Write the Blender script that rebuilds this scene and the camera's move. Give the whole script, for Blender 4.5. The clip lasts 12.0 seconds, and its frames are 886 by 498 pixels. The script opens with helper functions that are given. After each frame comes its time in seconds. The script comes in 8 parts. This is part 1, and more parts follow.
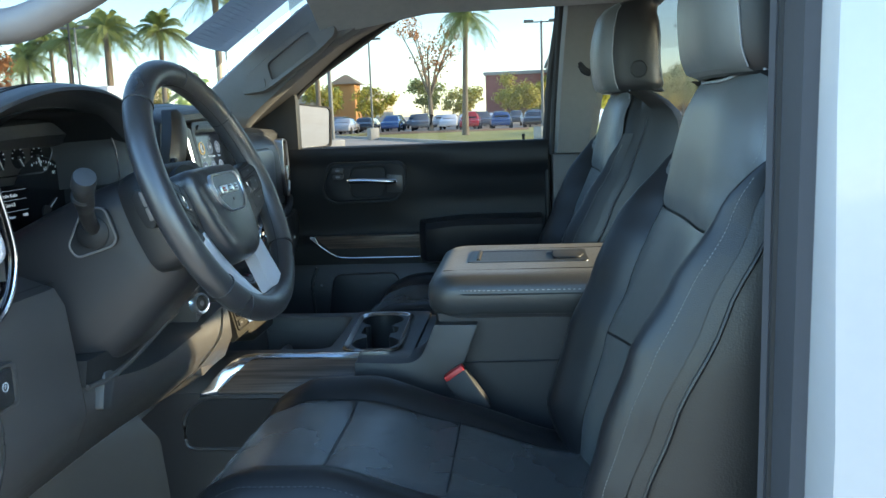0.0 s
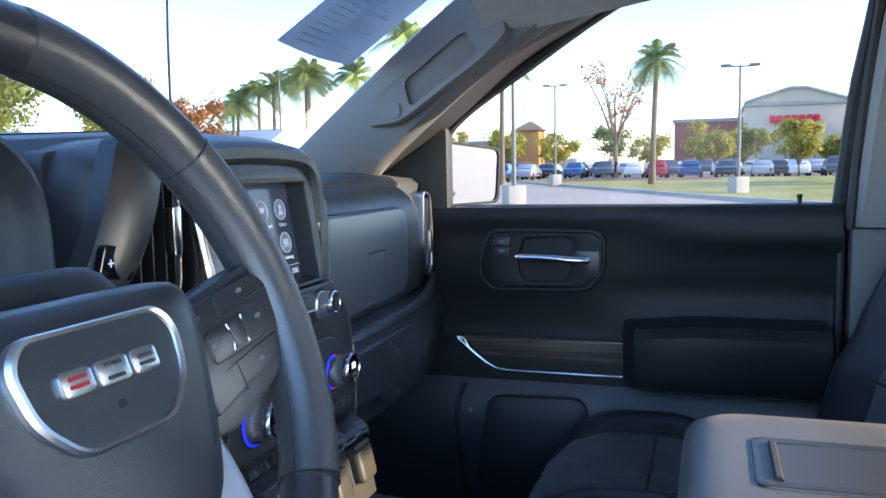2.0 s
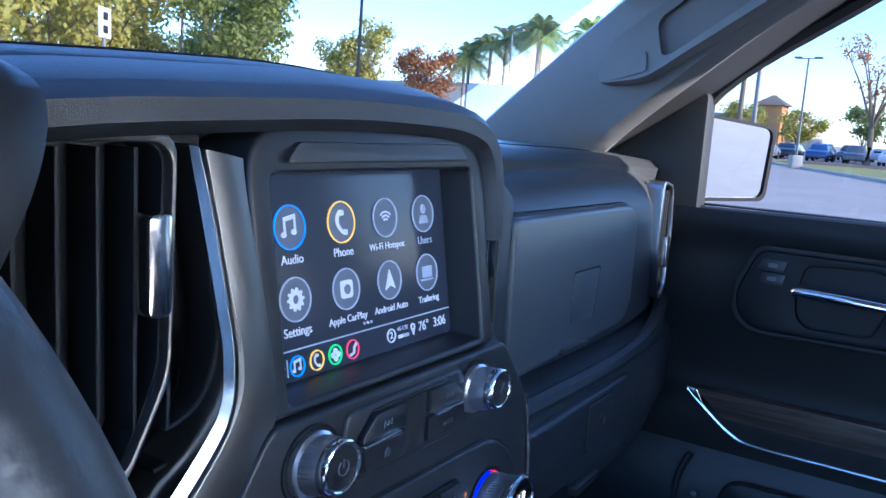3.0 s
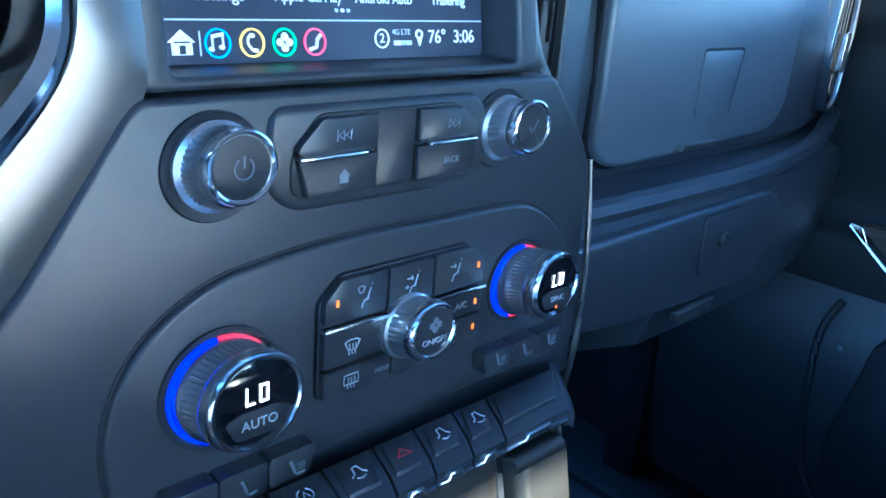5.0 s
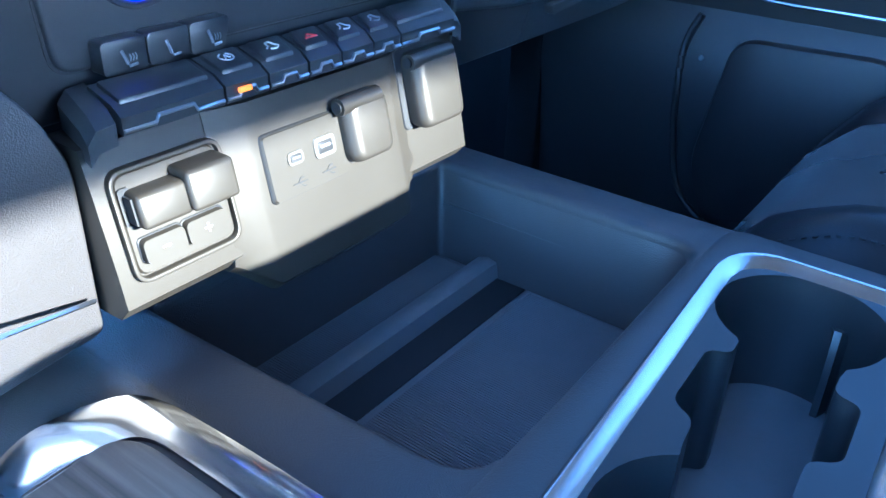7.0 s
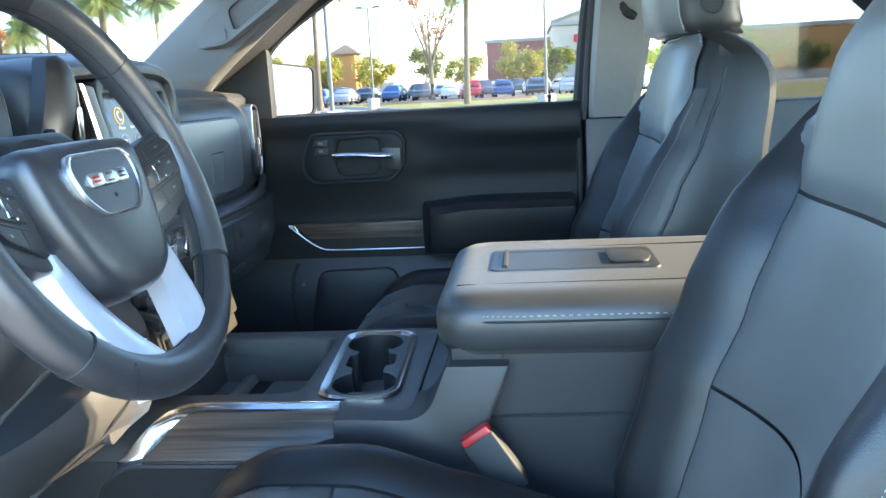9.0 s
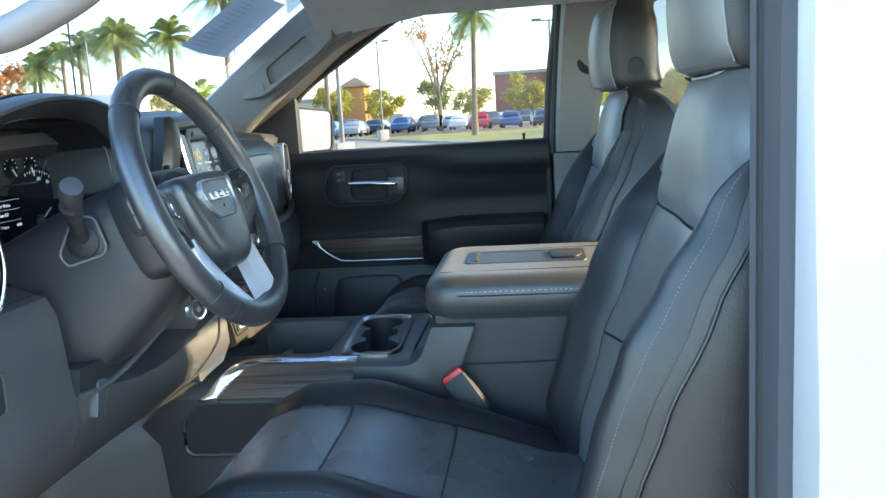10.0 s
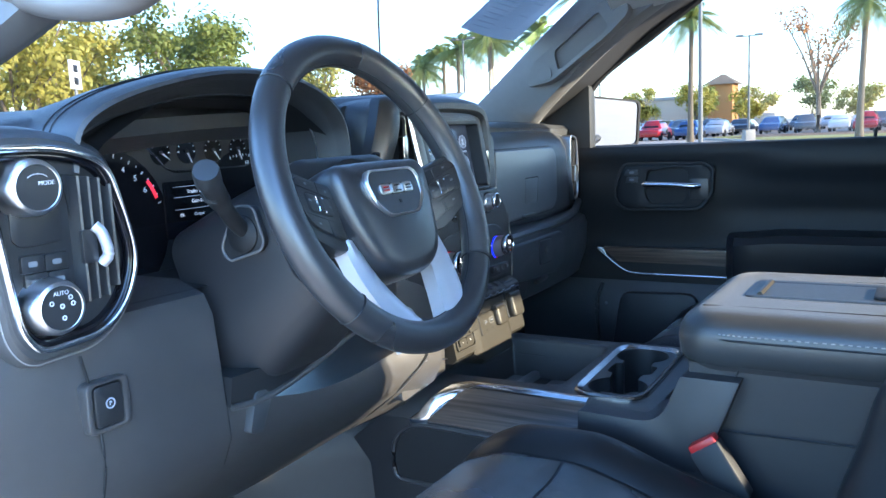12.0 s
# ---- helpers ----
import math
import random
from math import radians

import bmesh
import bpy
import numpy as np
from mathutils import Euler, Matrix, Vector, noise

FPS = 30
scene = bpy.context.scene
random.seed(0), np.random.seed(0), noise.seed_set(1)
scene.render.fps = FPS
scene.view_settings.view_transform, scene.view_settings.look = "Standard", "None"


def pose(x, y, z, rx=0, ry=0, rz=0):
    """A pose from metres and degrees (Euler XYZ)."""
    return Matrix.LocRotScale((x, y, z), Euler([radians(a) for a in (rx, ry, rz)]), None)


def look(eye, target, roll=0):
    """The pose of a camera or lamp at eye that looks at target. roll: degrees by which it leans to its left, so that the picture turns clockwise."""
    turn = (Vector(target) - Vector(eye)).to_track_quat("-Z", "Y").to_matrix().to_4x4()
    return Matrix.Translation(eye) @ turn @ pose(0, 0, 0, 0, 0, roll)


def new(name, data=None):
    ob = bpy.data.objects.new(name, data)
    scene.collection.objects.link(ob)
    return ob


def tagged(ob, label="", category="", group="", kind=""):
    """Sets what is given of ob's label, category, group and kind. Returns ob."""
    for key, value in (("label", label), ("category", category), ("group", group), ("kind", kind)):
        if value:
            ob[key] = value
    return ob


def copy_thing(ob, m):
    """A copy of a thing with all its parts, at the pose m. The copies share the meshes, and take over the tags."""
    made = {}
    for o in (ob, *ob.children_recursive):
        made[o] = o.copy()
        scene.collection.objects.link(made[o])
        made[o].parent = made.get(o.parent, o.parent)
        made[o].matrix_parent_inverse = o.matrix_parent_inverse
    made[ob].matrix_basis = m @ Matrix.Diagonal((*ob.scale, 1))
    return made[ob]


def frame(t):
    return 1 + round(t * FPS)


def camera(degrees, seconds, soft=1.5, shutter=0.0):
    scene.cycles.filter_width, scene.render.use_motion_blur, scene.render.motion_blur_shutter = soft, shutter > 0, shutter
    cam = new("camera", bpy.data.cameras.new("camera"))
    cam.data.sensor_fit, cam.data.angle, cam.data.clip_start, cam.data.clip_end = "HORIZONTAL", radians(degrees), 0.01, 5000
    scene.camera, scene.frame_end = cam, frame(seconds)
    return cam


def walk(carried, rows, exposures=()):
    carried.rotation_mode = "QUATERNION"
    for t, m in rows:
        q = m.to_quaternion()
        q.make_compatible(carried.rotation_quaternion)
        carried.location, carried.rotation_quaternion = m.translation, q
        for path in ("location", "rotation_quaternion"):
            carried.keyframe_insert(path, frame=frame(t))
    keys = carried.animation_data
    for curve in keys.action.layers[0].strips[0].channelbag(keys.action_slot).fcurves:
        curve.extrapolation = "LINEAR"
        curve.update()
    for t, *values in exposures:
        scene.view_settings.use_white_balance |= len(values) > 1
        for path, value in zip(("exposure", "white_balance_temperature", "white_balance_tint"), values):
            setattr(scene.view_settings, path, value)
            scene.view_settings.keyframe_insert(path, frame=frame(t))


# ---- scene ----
cam = camera(57.0, 12.0)
PATH = [
    (0, (0.539, -1.541, 1.484), (0.337, 0.422, 1.158), -2.2),
    (0.5, (0.531, -1.513, 1.479), (0.284, 0.444, 1.147), -2.4),
    (1, (0.518, -1.287, 1.456), (0.226, 0.665, 1.132), -2.6),
    (1.5, (0.486, -1.037, 1.473), (0.079, 0.902, 1.198), -2.8),
    (2, (0.391, -0.758, 1.483), (-0.234, 1.131, 1.279), -1.1),
    (2.5, (0.277, -0.489, 1.497), (-0.609, 1.286, 1.236), 2.7),
    (2.7, (0.236, -0.429, 1.497), (-0.738, 1.300, 1.220), 3.3),
    (4.3, (0.205, -0.229, 1.467), (-1.142, 1.15, 0.933), 5.1),
    (4.4, (0.206, -0.224, 1.457), (-1.138, 1.147, 0.896), 5.4),
    (4.5, (0.214, -0.225, 1.447), (-1.137, 1.136, 0.879), 4.9),
    (4.6, (0.214, -0.222, 1.438), (-1.128, 1.139, 0.85), 5.1),
    (4.9, (0.223, -0.22, 1.408), (-1.107, 1.129, 0.767), 4.5),
    (5, (0.225, -0.219, 1.403), (-1.1, 1.118, 0.726), 4.7),
    (5.2, (0.228, -0.22, 1.384), (-1.075, 1.115, 0.663), 4.9),
    (5.5, (0.239, -0.226, 1.367), (-1.039, 1.093, 0.576), 4.5),
    (6, (0.26, -0.246, 1.335), (-0.963, 1.066, 0.45), 3.5),
    (6.5, (0.282, -0.267, 1.313), (-0.86, 1.062, 0.348), 3.0),
    (7, (0.295, -0.293, 1.298), (-0.73, 1.115, 0.313), 1.9),
    (7.5, (0.299, -0.363, 1.297), (-0.416, 1.284, 0.416), 2.3),
    (7.7, (0.297, -0.406, 1.301), (-0.211, 1.364, 0.522), 2.7),
    (9.3, (0.517, -1.296, 1.478), (0.308, 0.659, 1.114), -3.0),
    (9.5, (0.528, -1.405, 1.481), (0.309, 0.553, 1.135), -3.2),
    (10, (0.567, -1.533, 1.484), (0.335, 0.426, 1.161), -3.4),
    (10.5, (0.573, -1.549, 1.484), (0.309, 0.408, 1.166), -3.4),
    (11, (0.564, -1.54, 1.481), (0.179, 0.398, 1.169), -3.0),
    (11.5, (0.571, -1.379, 1.462), (-0.114, 0.475, 1.158), -2.4),
    (12, (0.655, -1.222, 1.455), (-0.373, 0.47, 1.172), -2.6),
]
EXPOSURES = [(0, 3.02, 6350, 0), (0.5, 3.30, 6550, 0), (1.0, 3.52, 6300, 2), (1.5, 3.52, 6200, 8), (2.0, 3.47, 5800, 14), (2.5, 2.97, 4700, 20), (4.3, 3.78, 4700, 6), (5.0, 4.15, 4200, 3), (5.5, 4.4, 4350, 3), (6.0, 4.5, 4400, 5), (6.5, 4.65, 4380, 8), (7.0, 4.72, 4350, 8), (7.7, 4.78, 4420, 10), (9.3, 3.97, 6400, 4), (10.0, 3.67, 6500, 3), (10.5, 3.42, 6300, 0), (11.0, 3.42, 6500, 0), (12.0, 3.62, 5450, 8)]
walk(cam, [(t, look(eye, target, roll)) for t, eye, target, roll in PATH], EXPOSURES)

# ---- sky and sun ----
SUN = Vector((0.95, 0.105, 0.304)).normalized()
world = bpy.data.worlds.new("sky")
scene.world = world
world.use_nodes = True
wn = world.node_tree
sky = wn.nodes.new("ShaderNodeTexSky")
sky.sky_type = "NISHITA"
sky.sun_disc = False
sky.sun_elevation = math.asin(SUN.z)
sky.sun_rotation = math.atan2(SUN.x, SUN.y)
sky.air_density, sky.dust_density, sky.ozone_density = 1.0, 0.3, 3.0
wn.nodes["Background"].inputs[1].default_value = 0.15
wn.links.new(sky.outputs[0], wn.nodes["Background"].inputs[0])
sun = new("sun", bpy.data.lights.new("sun", "SUN"))
sun.data.energy, sun.data.angle, sun.data.color = 2.2, radians(0.6), (1.0, 0.80, 0.52)
sun.rotation_mode = "QUATERNION"
sun.rotation_quaternion = SUN.to_track_quat("Z", "Y")


# ---- materials ----
def mat(name, color, rough=0.5, metal=0.0, var=0.12, scale=60.0, bump=0.0, bscale=600.0, coat=0.0, spec=0.5, voronoi=False, rvar=0.025, sheen=0.0):
    """A surface with colour variation at two scales, fine relief and uneven gloss."""
    m = bpy.data.materials.new(name)
    m.use_nodes = True
    t, n, l = m.node_tree, m.node_tree.nodes, m.node_tree.links
    p = n["Principled BSDF"]
    p.inputs["Metallic"].default_value = metal
    p.inputs["Coat Weight"].default_value = coat
    p.inputs["Specular IOR Level"].default_value = spec
    p.inputs["Sheen Weight"].default_value, p.inputs["Sheen Roughness"].default_value = sheen, 0.35
    co = n.new("ShaderNodeTexCoord")
    big, fine = n.new("ShaderNodeTexNoise"), n.new("ShaderNodeTexNoise")
    big.inputs["Scale"].default_value, fine.inputs["Scale"].default_value = scale * 0.12, scale
    big.inputs["Detail"].default_value, fine.inputs["Detail"].default_value = 3, 4
    mix = n.new("ShaderNodeMath")
    mix.operation = "ADD"
    half = n.new("ShaderNodeMath")
    half.operation = "MULTIPLY"
    half.inputs[1].default_value = 0.5
    for s in (big, fine):
        l.new(co.outputs["Object"], s.inputs["Vector"])
    l.new(big.outputs["Fac"], mix.inputs[0])
    l.new(fine.outputs["Fac"], mix.inputs[1])
    l.new(mix.outputs[0], half.inputs[0])
    ramp = n.new("ShaderNodeMapRange")
    ramp.inputs["From Min"].default_value, ramp.inputs["From Max"].default_value = 0.3, 0.7
    ramp.inputs["To Min"].default_value, ramp.inputs["To Max"].default_value = 1 - var, 1 + var
    l.new(half.outputs[0], ramp.inputs["Value"])
    tint = n.new("ShaderNodeVectorMath")
    tint.operation = "SCALE"
    tint.inputs[0].default_value = color[:3]
    l.new(ramp.outputs["Result"], tint.inputs["Scale"])
    l.new(tint.outputs["Vector"], p.inputs["Base Color"])
    rr = n.new("ShaderNodeMapRange")
    rr.inputs["From Min"].default_value, rr.inputs["From Max"].default_value = 0.3, 0.7
    rr.inputs["To Min"].default_value, rr.inputs["To Max"].default_value = max(0.02, rough - rvar), min(1, rough + rvar)
    l.new(big.outputs["Fac"], rr.inputs["Value"])
    l.new(rr.outputs["Result"], p.inputs["Roughness"])
    if bump:
        tex = n.new("ShaderNodeTexVoronoi" if voronoi else "ShaderNodeTexNoise")
        tex.inputs["Scale"].default_value = bscale
        l.new(co.outputs["Object"], tex.inputs["Vector"])
        b = n.new("ShaderNodeBump")
        b.inputs["Strength"].default_value, b.inputs["Distance"].default_value = bump, 0.0006
        l.new(tex.outputs["Distance" if voronoi else "Fac"], b.inputs["Height"])
        l.new(b.outputs["Normal"], p.inputs["Normal"])
    return m


def glow(name, color, strength):
    m = bpy.data.materials.new(name)
    m.use_nodes = True
    p = m.node_tree.nodes["Principled BSDF"]
    p.inputs["Base Color"].default_value = (*color, 1)
    p.inputs["Emission Color"].default_value = (*color, 1)
    p.inputs["Emission Strength"].default_value = strength
    return m


def clear(name, tint=(1, 1, 1), gloss=1.0):
    m = bpy.data.materials.new(name)
    m.use_nodes = True
    n, l = m.node_tree.nodes, m.node_tree.links
    out = n["Material Output"]
    n.remove(n["Principled BSDF"])
    a, g, f, x = n.new("ShaderNodeBsdfTransparent"), n.new("ShaderNodeBsdfGlossy"), n.new("ShaderNodeLayerWeight"), n.new("ShaderNodeMixShader")
    a.inputs[0].default_value = (*tint, 1)
    g.inputs["Roughness"].default_value = 0.02
    up, add = n.new("ShaderNodeMath"), n.new("ShaderNodeMath")
    up.operation, add.operation = "POWER", "MULTIPLY_ADD"
    up.inputs[1].default_value = 5.0
    add.inputs[1].default_value, add.inputs[2].default_value = 0.5 * gloss, 0.035 * gloss
    l.new(f.outputs["Facing"], up.inputs[0])
    l.new(up.outputs[0], add.inputs[0])
    l.new(add.outputs[0], x.inputs[0])
    l.new(a.outputs[0], x.inputs[1])
    l.new(g.outputs[0], x.inputs[2])
    l.new(x.outputs[0], out.inputs[0])
    return m


def wood_mat(name, dark, light, along="X"):
    m = mat(name, dark, 0.35, var=0.2, scale=120, bump=0.15, bscale=300)
    n, l = m.node_tree.nodes, m.node_tree.links
    p = n["Principled BSDF"]
    co, mp, tx, rp = n.new("ShaderNodeTexCoord"), n.new("ShaderNodeMapping"), n.new("ShaderNodeTexNoise"), n.new("ShaderNodeValToRGB")
    mp.inputs["Scale"].default_value = (6, 90, 160)
    tx.inputs["Scale"].default_value, tx.inputs["Detail"].default_value, tx.inputs["Distortion"].default_value = 1.0, 6, 0.6
    rp.color_ramp.elements[0].color, rp.color_ramp.elements[1].color = (*dark, 1), (*light, 1)
    rp.color_ramp.elements[0].position, rp.color_ramp.elements[1].position = 0.35, 0.68
    l.new(co.outputs["Object"], mp.inputs["Vector"])
    l.new(mp.outputs["Vector"], tx.inputs["Vector"])
    l.new(tx.outputs["Fac"], rp.inputs["Fac"])
    l.new(rp.outputs["Color"], p.inputs["Base Color"])
    return m


M = {}
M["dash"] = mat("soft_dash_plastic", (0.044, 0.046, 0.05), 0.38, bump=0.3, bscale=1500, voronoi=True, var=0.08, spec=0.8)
M["panel"] = mat("satin_black_panel", (0.031, 0.033, 0.036), 0.38, bump=0.15, bscale=2200, var=0.06, spec=0.5)
M["knee"] = mat("charcoal_grained_plastic", (0.05, 0.047, 0.047), 0.42, bump=0.3, bscale=1300, voronoi=True, var=0.08, spec=0.8)
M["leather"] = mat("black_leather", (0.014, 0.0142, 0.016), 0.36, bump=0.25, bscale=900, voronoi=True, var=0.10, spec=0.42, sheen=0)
# lid leather paler than the seats, with sheen, to look sunlit
M["lid"] = mat("sunlit_armrest_leather", (0.04, 0.04, 0.04), 0.36, bump=0.25, bscale=900, voronoi=True, var=0.10, spec=0.7, sheen=0.06)
# perforated inserts, paler than the bolsters; sky sheen is partly in the colour
M["insert"] = mat("perforated_leather_and_sheen", (0.085, 0.088, 0.087), 0.34, bump=0.25, bscale=1100, voronoi=True, var=0.08, spec=0.8, sheen=0.04)
M["vinyl"] = mat("black_grained_vinyl", (0.016, 0.016, 0.016), 0.38, bump=0.3, bscale=420, voronoi=True, var=0.12, spec=0.5, sheen=0.0)
M["wheel"] = mat("black_wheel_leather", (0.03, 0.03, 0.033), 0.28, bump=0.2, bscale=1500, voronoi=True, var=0.03, spec=0.9, sheen=0.05, rvar=0.008)
M["key"] = mat("matte_black_button", (0.024, 0.025, 0.027), 0.36, bump=0.15, bscale=2500, var=0.05, spec=0.7)
M["void"] = mat("deep_black_plastic", (0.012, 0.013, 0.015), 0.6, var=0.15)
M["gloss"] = mat("gloss_black", (0.006, 0.006, 0.008), 0.08, var=0.05, rvar=0.03)
M["chrome"] = mat("bright_chrome", (0.840, 0.850, 0.870), 0.16, metal=1.0, var=0.04, rvar=0.04)
M["knurl"] = mat("knurled_chrome", (0.8, 0.8, 0.81), 0.3, metal=1.0, var=0.06)
M["grip"] = mat("wrinkled_wheel_leather", (0.055, 0.054, 0.056), 0.36, bump=0.5, bscale=320, var=0.04, spec=0.8, rvar=0.01)
M["satin"] = mat("satin_silver_trim", (0.18, 0.174, 0.164), 0.36, metal=0.85, var=0.03, scale=80, bump=0.0)
M["champagne"] = mat("champagne_silver_plastic", (0.042, 0.0375, 0.03), 0.42, metal=0.35, var=0.05, bump=0.12, bscale=1800)
M["spoke"] = mat("silver_spoke_plastic", (0.620, 0.620, 0.660), 0.34, metal=0.4, var=0.04)
M["wood"] = wood_mat("dark_open_pore_wood", (0.045, 0.032, 0.026), (0.135, 0.098, 0.078))
M["trim"] = mat("grey_pillar_trim", (0.150, 0.148, 0.150), 0.65, bump=0.3, bscale=1200, var=0.06)
M["brown_trim"] = mat("warm_grey_handle", (0.17, 0.155, 0.150), 0.5, bump=0.2, bscale=1200, var=0.06)
M["console"] = mat("dark_console_plastic", (0.026, 0.026, 0.029), 0.42, bump=0.3, bscale=1300, voronoi=True, var=0.08, spec=0.6)
M["tray"] = mat("soft_tray_rubber", (0.155, 0.158, 0.165), 0.4, bump=0.2, bscale=1500, var=0.08, spec=0.7)
M["door"] = mat("black_door_plastic", (0.013, 0.014, 0.016), 0.45, bump=0.3, bscale=1500, voronoi=True, var=0.08, spec=0.32)
# paler than the dash: windscreen sheen is put into this colour
M["glove"] = mat("glovebox_plastic_with_sheen", (0.125, 0.130, 0.138), 0.34, bump=0.15, bscale=1800, var=0.05, spec=1.0)
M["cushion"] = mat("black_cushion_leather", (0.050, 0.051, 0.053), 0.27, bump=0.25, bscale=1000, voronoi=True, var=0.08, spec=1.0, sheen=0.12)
M["pale_ink"] = mat("faint_print", (0.42, 0.43, 0.46), 0.6, var=0.05)
M["tan"] = mat("warm_grey_pillar_trim", (0.2, 0.19, 0.178), 0.7, bump=0.3, bscale=1200, var=0.06)
M["cloth"] = mat("headliner_cloth", (0.42, 0.41, 0.40), 0.9, bump=0.6, bscale=2500, var=0.08)
M["carpet"] = mat("black_floor_carpet", (0.06, 0.06, 0.064), 0.95, bump=1.0, bscale=500, var=0.3)
M["rubber"] = mat("black_door_seal", (0.020, 0.020, 0.022), 0.6, var=0.15)
# truck's white darkened well below true white, shade put into the colour
M["white"] = mat("white_paint_shaded_down", (0.34, 0.33, 0.335), 0.22, var=0.03, coat=0.6)
# grey trim; on the jamb face this grey also stands in for shade
M["jamb"] = mat("grey_trim_and_jamb_shade", (0.052, 0.052, 0.058), 0.75, var=0.05, spec=0.2)
M["stitch"] = mat("pale_grey_thread", (0.240, 0.235, 0.230), 0.8, var=0.1)
M["piping"] = mat("silver_piping", (0.26, 0.26, 0.27), 0.4, var=0.05)
M["red"] = mat("red_buckle_button", (0.45, 0.02, 0.02), 0.35)
M["ink"] = mat("white_print", (0.75, 0.76, 0.78), 0.5, var=0.02)
M["print"] = mat("pale_print", (0.36, 0.37, 0.39), 0.5, var=0.02)
M["rimcream"] = mat("cream_socket_plastic", (0.08, 0.077, 0.068), 0.4, var=0.03)
M["cupring"] = mat("polished_cup_ring", (0.58, 0.555, 0.53), 0.22, metal=1.0, var=0.04)
# darker copy of the chrome, with shade put into its colour
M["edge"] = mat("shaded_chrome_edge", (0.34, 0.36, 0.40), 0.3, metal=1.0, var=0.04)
M["reddim"] = mat("red_print", (0.38, 0.02, 0.03), 0.5, var=0.02)
M["grey_ink"] = mat("grey_print", (0.170, 0.180, 0.200), 0.5, var=0.02)
M["paper"] = mat("white_paper", (0.72, 0.72, 0.74), 0.8, var=0.03)
M["mirror"] = mat("mirror_glass", (0.85, 0.87, 0.87), 0.02, metal=1.0, var=0.01, rvar=0.0)
M["glass"] = clear("window_glass", (0.335, 0.325, 0.328))
M["screen"] = glow("lit_display", (0.030, 0.036, 0.052), 0.05)
M["screen"].node_tree.nodes["Principled BSDF"].inputs["Roughness"].default_value = 0.16
M["lit"] = glow("lit_white", (0.60, 0.62, 0.67), 0.07)
M["lit_dim"] = glow("lit_grey", (0.30, 0.34, 0.42), 0.09)
M["disc"] = glow("lit_icon_disc", (0.11, 0.13, 0.17), 0.05)
M["blue"] = glow("lit_blue", (0.015, 0.022, 0.85), 0.22)
M["redlit"] = glow("lit_red", (0.80, 0.02, 0.04), 0.12)
M["amber"] = glow("lit_amber", (0.9, 0.17, 0.01), 0.08)
M["digit"] = glow("lit_digits", (1.0, 0.86, 0.72), 0.2)
M["ring_blue"] = glow("ring_blue", (0.04, 0.25, 0.80), 0.12)
M["ring_gold"] = glow("ring_gold", (0.85, 0.50, 0.08), 0.12)
M["ring_green"] = glow("ring_green", (0.06, 0.55, 0.12), 0.18)
M["ring_red"] = glow("ring_red", (0.75, 0.06, 0.12), 0.12)


# ---- mesh tools ----
BASE = {}
TO_DRIVER = Matrix(((0, 0, 1), (1, 0, 0), (0, 1, 0)))  # writing that faces the rear of the cab


def thing(name, at=(0, 0, 0), label="", category="", group="", kind=""):
    ob = new(name)
    ob.location = at
    BASE[ob.name] = Vector(at)
    return tagged(ob, label, category, group, kind)


def part(name, bm, material, parent=None, label="", crease=38):
    """Links a bmesh, given in world metres, as one mesh under a thing or a part."""
    o = BASE[parent.name] if parent else Vector((0, 0, 0))
    bmesh.ops.recalc_face_normals(bm, faces=bm.faces[:])
    bmesh.ops.translate(bm, verts=bm.verts[:], vec=-o)
    me = bpy.data.meshes.new(name)
    bm.to_mesh(me)
    bm.free()
    me.polygons.foreach_set("use_smooth", [True] * len(me.polygons))
    me.set_sharp_from_angle(angle=radians(crease))
    me.materials.append(material)
    ob = new(name, me)
    if parent:
        ob.parent = parent
    BASE[ob.name] = o
    if label:
        tagged(ob, label)
    return ob


def setting(name, bm, material, label, category, crease=38):
    return tagged(part(name, bm, material, None, "", crease), label, category, kind="structure")


def soften(bm, width, seg=2, angle=25):
    if width > 0:
        edges = [e for e in bm.edges if len(e.link_faces) == 2 and e.calc_face_angle(0) > radians(angle)]
        bmesh.ops.bevel(bm, geom=edges, offset=width, segments=seg, profile=0.5, affect="EDGES", clamp_overlap=True)
    return bm


def put_in(axis, u, v, w):
    return {"x": (w, u, v), "y": (u, w, v), "z": (u, v, w)}[axis]


def prism(pts, axis, a, b, bev=0.0, seg=2, taper=1.0):
    """An outline in the plane across axis, drawn out from a to b. taper: size of the end at b."""
    bm = bmesh.new()
    cu, cv = sum(p[0] for p in pts) / len(pts), sum(p[1] for p in pts) / len(pts)
    lo = [bm.verts.new(put_in(axis, p[0], p[1], a)) for p in pts]
    hi = [bm.verts.new(put_in(axis, cu + (p[0] - cu) * taper, cv + (p[1] - cv) * taper, b)) for p in pts]
    bm.faces.new(lo)
    bm.faces.new(hi)
    for i in range(len(pts)):
        j = (i + 1) % len(pts)
        bm.faces.new((lo[i], lo[j], hi[j], hi[i]))
    bmesh.ops.recalc_face_normals(bm, faces=bm.faces[:])
    return soften(bm, bev, seg)


def box(x0, x1, y0, y1, z0, z1, bev=0.003, seg=2):
    return prism([(x0, y0), (x1, y0), (x1, y1), (x0, y1)], "z", z0, z1, bev, seg)


